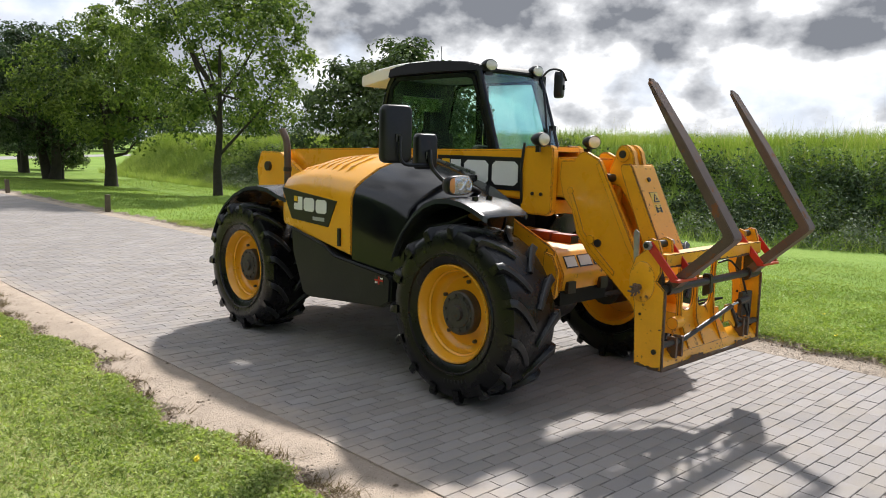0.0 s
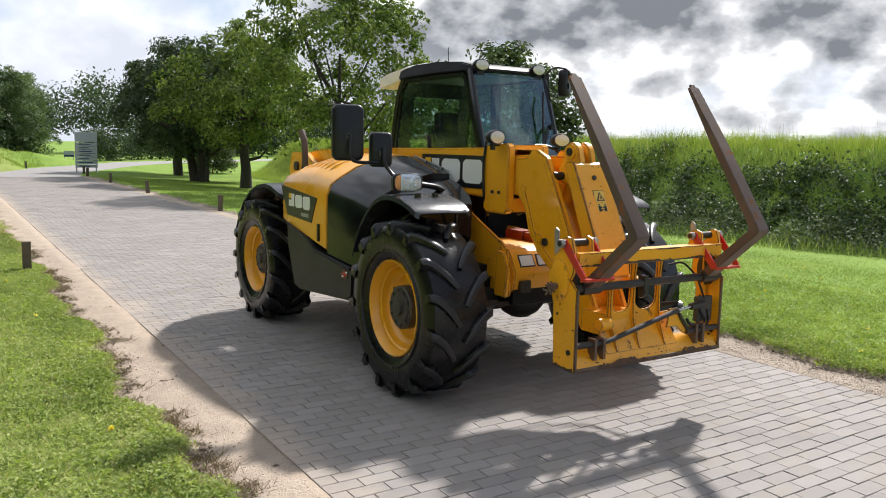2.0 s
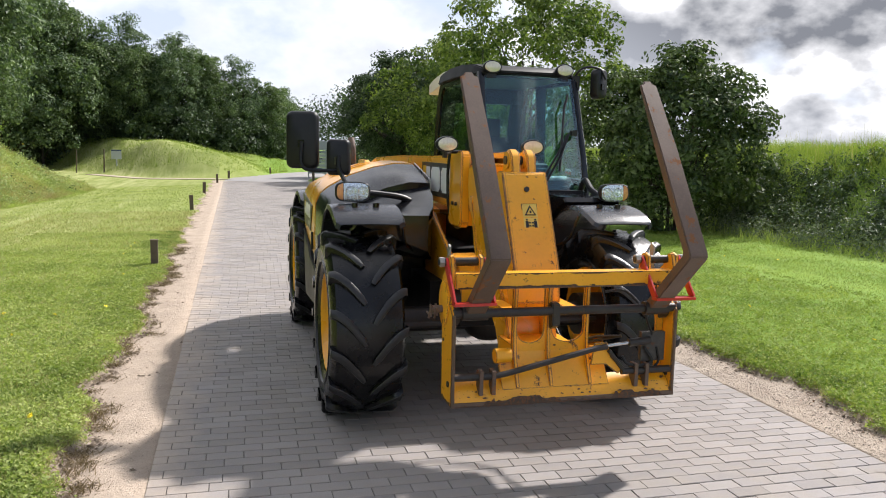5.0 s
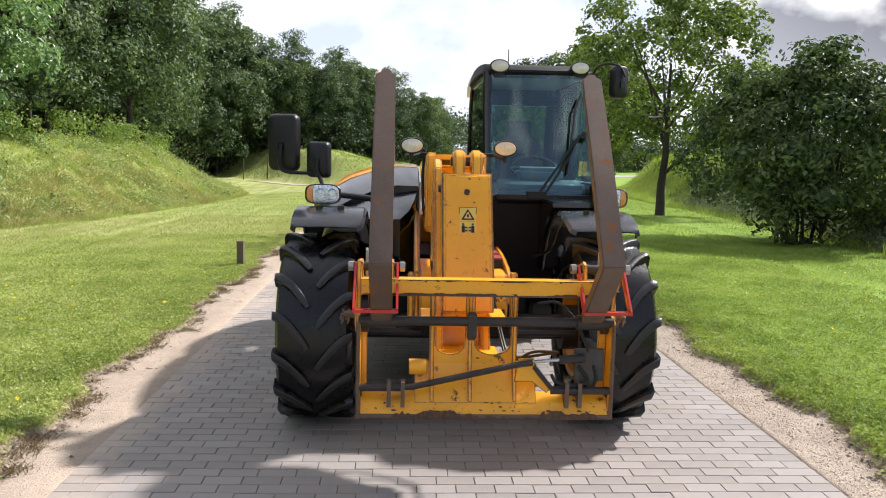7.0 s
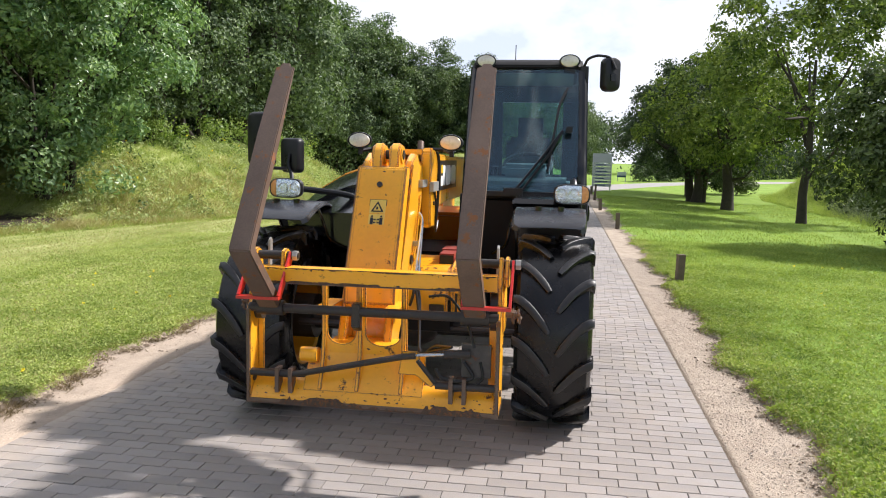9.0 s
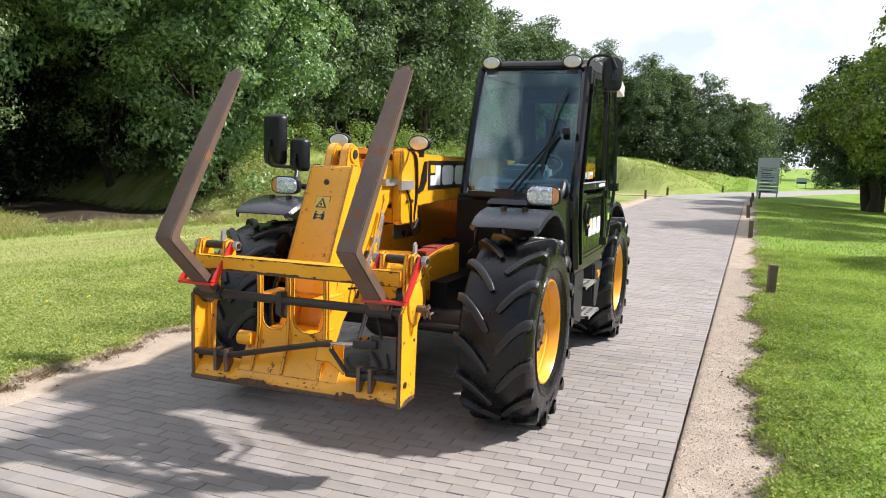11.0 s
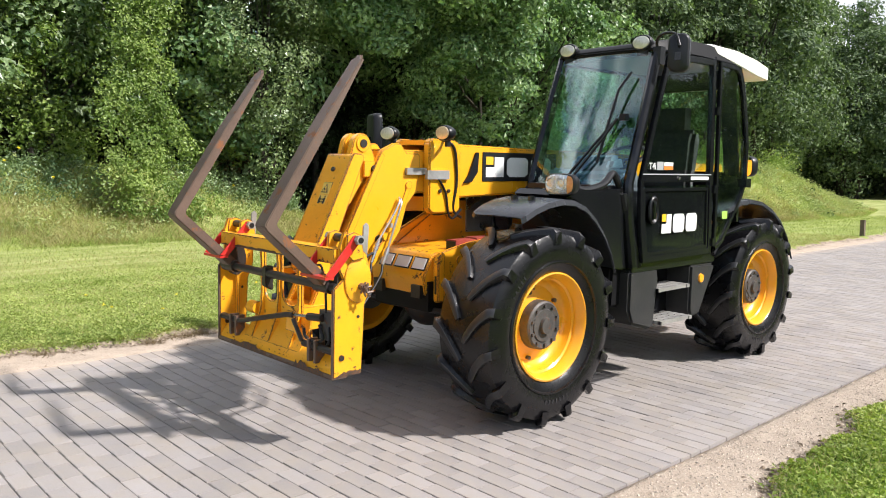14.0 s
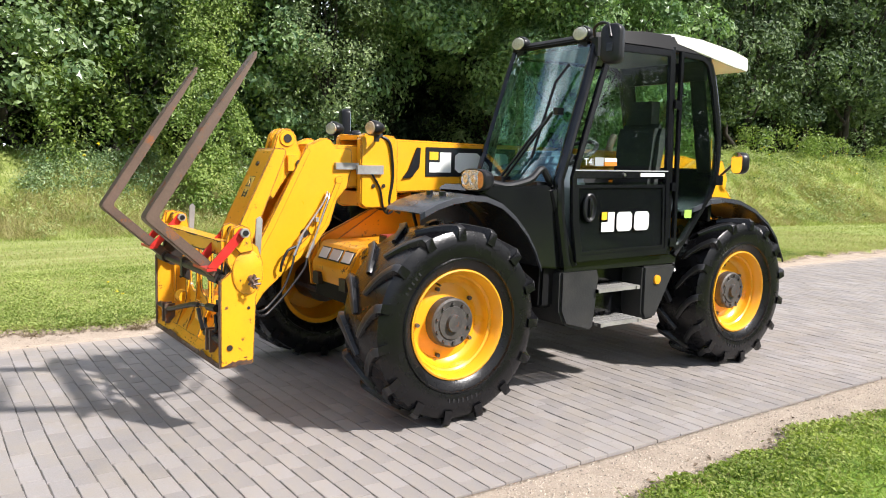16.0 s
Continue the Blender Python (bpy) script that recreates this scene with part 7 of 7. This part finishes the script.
scatter("seed_heads", "thin dry seed stalks above the bank grass", "grass", blades(p, 0.62, 0.012, 0.2, r8), 3, BLADE_DRY)
p = np.concatenate([bank_points(13000, 1, -0.4, 2.1, -8, 28, r8), bank_points(30000, 1, -0.4, 2.6, 26, 46, r8)])
scatter("bank_foot_grass", "rough grass at the foot of the bank", "grass", blades(p, 0.28, 0.012, 0.45, r8), 3, BLADE)
p = bank_points(150000, -1, -0.2, 4.8, -11, 42, r8)
scatter("left_bank_grass", "rough green grass on the hedge bank", "grass", blades(p, 0.085, 0.013, 0.9, r8), 3, BLADE)
p = bank_points(60000, -1, 0.0, 2.2, -11, 26, r8)
scatter("dry_bank_grass", "dry straw-coloured grass on the hedge bank", "grass", blades(p[patchy(p, 0.55, 1.7, -0.4)], 0.13, 0.011, 0.9, r8), 3, BLADE_DRY)
scatter("bank_herbs", "low leafy herbs scattered in the bank grass", "weeds", bushy(2600, 34, -1, 0.2, 4.8, -11, 40, 0.24, 0.17, 0.0, 0.055, r8, lambda c: patchy(c, 0.9, 2.1, -0.2)), 4, LEAF_PALE)
c = bank_points(1500, -1, -0.1, 4.2, -11, 34, r8)
p = c[np.repeat(np.arange(len(c)), 36)] + r8.normal(0, 0.07, (len(c) * 36, 3)) * np.array([1, 1, 0])
p[:, 2] = height(p[:, 0], p[:, 1])
scatter("bank_tufts", "coarse tufts of grass on the hedge bank", "grass", blades(p, 0.15, 0.012, 0.75, r8), 3, BLADE)
c = bank_points(260, -1, 0.2, 3.4, -11, 34, r8)
p = c[np.repeat(np.arange(len(c)), 40)] + r8.normal(0, 0.10, (len(c) * 40, 3)) * np.array([1, 1, 0])
p[:, 2] = height(p[:, 0], p[:, 1])
scatter("dry_tufts", "tufts of dry seeding grass on the hedge bank", "grass", blades(p, 0.30, 0.010, 0.5, r8), 3, BLADE_DRY)
scatter("hedge_undergrowth", "bright leafy undergrowth under the hedge", "undergrowth", bushy(330, 90, -1, 3.5, 5.2, -13, 36, 0.42, 0.50, 0.7, 0.10, r8, lambda c: open_bank(c) & patchy(c, 0.8, 1.6, -0.3)), 4, LEAF_LIGHT)
scatter("hedge_ivy", "pale ivy hanging in columns down the hedge", "undergrowth", bushy(420, 90, -1, 4.3, 5.6, -13, 36, 0.38, 0.55, 4.6, 0.10, r8, lambda c: open_bank(c) & patchy(c, 1.1, 2.3, 0.5)), 4, LEAF_GREY)
scatter("bright_ivy", "bright green ivy covering the hedge trees", "undergrowth", bushy(420, 110, -1, 2.9, 4.2, -9, 5.6, 0.42, 0.6, 6.2, 0.105, r8, lambda c: patchy(c, 1.3, 2.7, -0.1)), 4, LEAF_LIGHT)
# one lit column of ivy spreading at its foot, and the weeds along the hedge's edge
n = 150
z = r8.uniform(0, 1, n) ** 1.2 * 5.6
y = 2.60 + 0.10 * z + r8.normal(0, 1, n) * (0.30 + 0.55 * np.exp(-z / 0.9)) + 0.9 * np.exp(-z / 0.8) * r8.uniform(0, 1, n)
x = -12.2 + 0.45 * np.exp(-z / 1.2) - 0.10 * z + r8.normal(0, 0.16, n)
c = np.stack([x, y, height(x, y) + z + 0.1], 1)
scatter("ivy_column", "bright ivy-clad column at the edge of the hedge", "undergrowth", sprays(c, np.array([0.34, 0.34, 0.36]), 130, 0.075, r8, np.tile(np.array([[0.8, 0.1, 0.2]]), (n, 1)))[1], 4, LEAF_LIGHT)
scatter("edge_weeds", "leafy green weeds along the edge of the hedge", "weeds", bushy(620, 70, -1, 2.1, 3.7, -11, 7.0, 0.26, 0.34, 0.25, 0.055, r8, lambda c: patchy(c, 1.2, 2.9, -0.7)), 4, LEAF_GREY)
p = bank_points(45000, -1, 0.0, 3.2, -11, 24, r8)
scatter("straw_bank_grass", "bleached straw lying in the bank grass", "grass", blades(p[patchy(p, 0.9, 2.6, -0.2)], 0.16, 0.012, 1.3, r8), 3, BLADE_DRY)
scatter("rank_herbs", "rank pale green herbs over the hedge bank", "weeds", bushy(1500, 34, -1, 0.3, 5.0, 10, 42, 0.36, 0.20, 0.03, 0.085, r8, lambda c: patchy(c, 0.9, 2.2, -0.4)), 4, LEAF_PALE)
scatter("bank_docks", "dark broad-leaved docks on the hedge bank", "weeds", bushy(150, 30, -1, 0.2, 4.6, 6, 42, 0.26, 0.26, 0.03, 0.09, r8, lambda c: patchy(c, 1.7, 2.9, 0.2)), 4, LEAF_WEED)
p = bank_points(22000, -1, -0.1, 2.4, 10, 42, r8)
scatter("straw_bank_grass", "bleached straw in patches on the hedge bank", "grass", blades(p[patchy(p, 1.1, 2.4, 0.4)], 0.18, 0.030, 1.1, r8), 3, BLADE_DRY)
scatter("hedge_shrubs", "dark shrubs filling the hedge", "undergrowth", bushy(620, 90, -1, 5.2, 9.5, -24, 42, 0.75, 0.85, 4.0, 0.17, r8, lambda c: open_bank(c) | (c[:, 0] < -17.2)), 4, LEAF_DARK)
# backing leaves that close the hedge, with shade put into their colour
scatter("hedge_depths", "dense foliage inside the hedge, coloured dark for its shade", "undergrowth", np.concatenate([bushy(700, 60, -1, 10.2, 12.5, -30, 46, 1.2, 1.3, 7.0, 0.42, r8), bushy(420, 60, -1, 10.6, 12.8, -34, 46, 1.2, 1.0, 1.8, 0.42, r8)]), 4, LEAF_SHADE)
# mass added behind the hollow, its leaf colour stands in for shade
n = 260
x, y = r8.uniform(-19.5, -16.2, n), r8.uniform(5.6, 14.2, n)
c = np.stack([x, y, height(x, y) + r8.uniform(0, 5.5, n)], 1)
scatter("hollow_thicket", "foliage coloured dark for shade, closing the back of the hollow", "undergrowth", sprays(c, np.array([0.9, 0.9, 0.8]), 150, 0.17, r8)[1], 4, LEAF_SHADE)
scatter("dry_shrub", "brownish dry shrub under the hedge", "undergrowth", bushy(16, 110, -1, 3.9, 4.8, 5.6, 7.6, 0.4, 0.45, 1.5, 0.07, r8), 4, LEAF_DRY)
p = np.stack([r8.uniform(-14, 2, 22000), r8.uniform(38, 60, 22000), np.zeros(22000)], 1)
p = p[p[:, 1] > 38.6 - 1.1 * (p[:, 0] + 1)]
p[:, 2] = height(p[:, 0], p[:, 1])
p = p[np.abs(p[:, 0] - np.interp(p[:, 1], BEND_Y, BEND_X)) > 2.3]
scatter("mound_grass", "rough uneven grass on the mound", "grass", blades(p, 0.12, 0.03, 0.6, r8), 3, BLADE_TALL)


def lawn(n, x0, x1, y0, y1, h, w, lean, r, bias=2.0):
    """Blade roots on the lawn beside the road, thinning out with distance from it."""
    u = r.uniform(0, 1, n) ** bias
    y = r.uniform(y0, y1, n)
    y = np.where(r.uniform(0, 1, n) < 0.25, y0 - np.abs(r.normal(0, 2.2, n)), y)
    sd = np.sign(x1 - x0)
    x = x0 + sd * (turf_edge(y, sd) + 0.02 * np.abs(r.normal(0, 1, n))) + (x1 - x0) * (u + 0.12 * np.abs(r.normal(0, 1, n)) * (u > 0.6))
    z = height(x, y)
    return blades(np.stack([x, y, z], 1), h, w, lean, r)


scatter("lawn_grass", "short green lawn grass by the sandy verge", "grass", lawn(210000, -2.65, -7.0, -3.0, 11, 0.023, 0.0080, 1.0, r8, 1.3), 3, BLADE)
scatter("lawn_grass", "short lush lawn grass across the road", "grass", lawn(230000, 2.42, 8.0, -3.5, 12, 0.025, 0.0080, 1.0, r8, 1.3), 3, BLADE_LUSH)
scatter("lawn_grass", "short lush lawn grass further off", "grass", lawn(70000, 2.42, 11.0, 11, 34, 0.040, 0.014, 0.6, r8, 1.0), 3, BLADE_LUSH)
scatter("lawn_grass", "short green lawn grass below the hedge bank", "grass", lawn(90000, -2.65, -10.4, -6.0, 30, 0.036, 0.012, 0.6, r8, 1.0), 3, BLADE)
scatter("dry_lawn_grass", "pale dry blades in the lawn", "grass", lawn(90000, -2.65, -8.5, -3.0, 16, 0.034, 0.0066, 1.0, r8, 1.3), 3, BLADE_DRY)
scatter("dry_lawn_grass", "yellowed grass along the turf edge", "grass", np.concatenate([lawn(14000, 2.40, 2.75, -3.5, 12, 0.036, 0.006, 0.9, r8, 1.6), lawn(12000, -2.63, -2.95, -3.0, 12, 0.032, 0.006, 0.9, r8, 1.6)]), 3, BLADE_DRY)


def tufts(n, r):
    """Coarse tufts and flat weeds along both lawn edges."""
    y = r.uniform(-3, 11, n)
    s = np.where(r.uniform(0, 1, n) < 0.55, -1, 1)
    x = np.where(s < 0, -2.65, 2.42) + s * (turf_edge(y, s) + np.abs(r.normal(0, 0.24, n)) + 0.09)
    c = np.stack([x, y, height(x, y)], 1)
    who = np.repeat(np.arange(n), 60)
    p = c[who] + r.normal(0, 0.055, (n * 60, 3)) * np.array([1, 1, 0])
    return blades(p, 0.038, 0.006, 1.1, r)


scatter("grass_tufts", "coarse dark tufts along the turf edge", "grass", tufts(460, r8), 3, BLADE_TUFT)
for x0, sd, m_, lab in ((-2.65, -1.0, BLADE, "flat broad-leaved weeds and clover in the lawn"), (2.42, 1.0, BLADE_LUSH, "bright leafy clover and weeds in the lush lawn")):
    n = 5200
    y = r8.uniform(-3, 8, n)
    x = x0 + sd * (0.03 + turf_edge(y, sd) + 3.8 * r8.uniform(0, 1, n) ** 1.6)
    who = np.repeat(np.arange(n), 13)
    L = np.stack([x, y, np.zeros(n)], 1)[who] + r8.normal(0, 0.042, (n * 13, 3)) * np.array([1, 1, 0])
    L[:, 2] = height(L[:, 0], L[:, 1]) + 0.014 + r8.uniform(0, 0.026, len(L))
    scatter("lawn_weeds", lab, "weeds", leaves(L, 0.028, None, 1.2, r8), 4, m_)


def flowers(c, size, r):
    who = np.repeat(np.arange(len(c)), 9)
    return leaves(c[who] + r.normal(0, size * 0.22, (len(who), 3)), size, None, 2.0, r)


c = np.concatenate([np.stack([r8.uniform(-5.5, -2.9, 26), r8.uniform(-2, 9, 26), np.full(26, 0.075)], 1), np.stack([r8.uniform(2.7, 7.5, 22), r8.uniform(-3, 9, 22), np.full(22, 0.075)], 1)])
scatter("dandelions", "small yellow dandelion flowers in the lawn", "flowers", flowers(c, 0.026, r8), 4, FLOWER)
c = bank_points(70, -1, 2.0, 4.2, -4, 30, r8)
c[:, 2] += r8.uniform(0.35, 0.9, len(c))
scatter("ragwort", "yellow ragwort flowers on the hedge bank", "flowers", flowers(c, 0.055, r8), 4, FLOWER)


def stones(n, x0, x1, y0, y1, s0, s1, r, at=None):
    """Small irregular stones: squashed octahedra."""
    y = r.uniform(y0, y1, n)
    x = r.uniform(x0, x1, n)
    if at is not None:
        x, y = at
    s = s0 + (s1 - s0) * r.uniform(0, 1, n) ** 4
    z = height(x, y) + s * 0.15
    o = np.stack([x, y, z], 1)
    a = r.uniform(0, 6.28, n)
    ca, sa = np.cos(a), np.sin(a)
    ex = np.stack([ca, sa, np.zeros(n)], 1) * (s * r.uniform(0.7, 1.2, n))[:, None]
    ey = np.stack([-sa, ca, np.zeros(n)], 1) * (s * r.uniform(0.5, 0.9, n))[:, None]
    ez = np.stack([np.zeros(n), np.zeros(n), np.ones(n)], 1) * (s * r.uniform(0.35, 0.6, n))[:, None]
    t, b_ = o + ez, o - ez
    V = []
    for p, q in ((ex, ey), (ey, -ex), (-ex, -ey), (-ey, ex)):
        V += [o + p, o + q, t]
    return np.stack(V, 1).reshape(-1, 3)


scatter("verge_gravel", "pale angular gravel beside the pavers", "gravel", stones(34000, 1.975, 2.50, -2.8, 9, 0.003, 0.0125, r8), 3, STONE)
scatter("verge_grit", "scattered grit and small stones on the sand", "gravel", stones(22000, -2.72, -2.12, -2.8, 9, 0.0015, 0.0085, r8), 3, STONE)
n = 1500
y = r8.uniform(-2.8, 9, n)
s2 = np.where(r8.uniform(0, 1, n) < 0.6, -1.0, 1.0)
x = np.where(s2 < 0, -2.60, 2.37) + r8.normal(0, 0.06, n) + s2 * turf_edge(y, s2)
L = np.stack([x, y, height(x, y) + 0.010], 1)
scatter("leaf_litter", "dark dry leaf litter and roots on the verges", "litter", leaves(L, 0.026, None, 1.5, r8), 4, SOIL)


y = r8.uniform(-2.8, 9, 60)
c = np.stack([-2.615 - turf_edge(y, -1.0) + np.abs(r8.normal(0, 0.07, 60)), y, np.zeros(60)], 1)
p = c[np.repeat(np.arange(60), 60)] + r8.normal(0, 0.045, (60 * 60, 3)) * np.array([1, 1, 0])
p[:, 2] = height(p[:, 0], p[:, 1]) + 0.003
scatter("dead_tufts", "dead brown grass roots along the broken turf edge", "grass", blades(p, 0.040, 0.006, 1.4, r8), 3, LEAF_DRY)


def clods(n, r):
    """Crumbs of dark soil along the broken turf edges."""
    y = r.uniform(-2.8, 9, n)
    y = y + 0.12 * np.sin(9 * y)
    sd = np.where(r.uniform(0, 1, n) < 0.6, -1.0, 1.0)
    x = -0.115 + sd * (2.50 + turf_edge(y, sd) - np.abs(r.normal(0, 0.045, n)))
    return x, y


cx, cy = clods(4200, r8)
cx[:260] = -2.42 + r8.normal(0, 0.13, 260)
scatter("soil_crumbs", "dark crumbs of soil along the broken turf edge", "soil", stones(4200, 0, 0, 0, 0, 0.004, 0.022, r8, (cx, cy)), 3, SOIL)

# ---- pavers ----
PX, PY = 0.205, 0.1035


def paver_rows(y0, y1):
    """(x0, x1, y0, y1) of every paver in the rows from y0 to y1, edge pieces cut to the road's width."""
    r = np.random.default_rng(int(1000 + y0 * 10))
    out = []
    for k in range(int(round(y0 / PY)), int(round(y1 / PY))):
        x = ROAD_L - 0.1025 * (k % 2) - 0.04 * ((k * 7919) % 11) / 11
        while x < ROAD_R - 0.02:
            a, b = max(x, ROAD_L), min(x + PX, ROAD_R)
            if ROAD_R - b < 0.05:
                b = ROAD_R
            if b - a > 0.03 and (b == ROAD_R or b - ROAD_L > 0.05):
                out.append((ROAD_L if a - ROAD_L < 0.05 else a, b, k * PY, (k + 1) * PY))
            x += PX if b < ROAD_R else 9
    return out, r


def wave(x, y):
    """The rows were laid by eye and wander a little."""
    return 0.011 * np.sin(1.3 * x + 0.9 * y) + 0.004 * np.sin(3.9 * x - 1.3 * y + 1)


def paver_mesh(w, d):
    g, gx, c = 0.0025, 0.0022, 0.0029
    b = bmesh.new()
    rings = []
    for i, z in ((0.0, -0.05), (0.0, -c), (c, 0.0)):
        j = i * 0.5
        rings.append([b.verts.new(v) for v in ((-w / 2 + gx + j, -d / 2 + g + i, z), (w / 2 - gx - j, -d / 2 + g + i, z), (w / 2 - gx - j, d / 2 - g - i, z), (-w / 2 + gx + j, d / 2 - g - i, z))])
    for p, q in zip(rings, rings[1:]):
        for i in range(4):
            j = (i + 1) % 4
            b.faces.new((p[i], p[j], q[j], q[i]))
    b.faces.new(rings[-1])
    return b


def joined_pavers(rows, r, name):
    g, gx, c = 0.0025, 0.0022, 0.0029
    A = np.array(rows)
    n = len(A)
    A[:, 2:4] += (wave((A[:, 0] + A[:, 1]) / 2, A[:, 2]) + r.normal(0, 0.0011, n))[:, None]
    A[:, 0:2] += r.normal(0, 0.0012, n)[:, None]
    dz = r.normal(0, 0.0009, (n, 1, 1)) + r.normal(0, 0.0004, (n, 1, 4))
    ring = []
    for i, z in ((0.0, -0.03), (0.0, -c), (c, 0.0)):
        xa, xb, ya, yb = A[:, 0] + gx + i * 0.5, A[:, 1] - gx - i * 0.5, A[:, 2] + g + i, A[:, 3] - g - i
        ring.append(np.stack([np.stack([xa, ya], 1), np.stack([xb, ya], 1), np.stack([xb, yb], 1), np.stack([xa, yb], 1)], 1))
    V = np.zeros((n, 3, 4, 3))
    for k, z in enumerate((-0.03, -c, 0.0)):
        V[:, k, :, :2] = ring[k]
        V[:, k, :, 2] = z + dz[:, 0, :]
    base = np.arange(n)[:, None] * 12
    F = []
    for k in range(2):
        for i in range(4):
            j = (i + 1) % 4
            F.append(base + np.array([[k * 4 + i, k * 4 + j, (k + 1) * 4 + j, (k + 1) * 4 + i]]))
    F.append(base + np.array([[8, 9, 10, 11]]))
    F = np.stack(F, 1).reshape(-1, 4)
    me = bpy.data.meshes.new(name)
    me.vertices.add(n * 12)
    me.vertices.foreach_set("co", V.astype(np.float32).ravel())
    me.loops.add(F.size)
    me.loops.foreach_set("vertex_index", F.astype(np.int32).ravel())
    me.polygons.add(len(F))
    me.polygons.foreach_set("loop_start", np.arange(0, F.size, 4, dtype=np.int32))
    me.polygons.foreach_set("use_smooth", [False] * len(F))
    me.update(calc_edges=True)
    me.materials.append(BRICK)
    ob = new(name, me)
    ob.parent = road
    ob["kind"] = "stuff"
    return ob


for y0, y1 in ((-9.9, -1.45), (0.0, 34.3)):
    rows, r = paver_rows(y0, y1)
    joined_pavers(rows, r, "pavers")
rows, r = paver_rows(-1.45, 0.0)
shared = {}
for a, b, c0, c1 in rows:
    key = round(b - a, 3)
    if key not in shared:
        shared[key] = mesh_of("paver", paver_mesh(b - a, c1 - c0), BRICKP, 0)
    pv = new("paver", shared[key])
    pv.location = ((a + b) / 2, (c0 + c1) / 2 + float(wave((a + b) / 2, c0)), r.normal(0, 0.0006))
    pv.rotation_euler = (r.normal(0, 0.002), r.normal(0, 0.0012), r.normal(0, 0.003))
    pv.parent = road
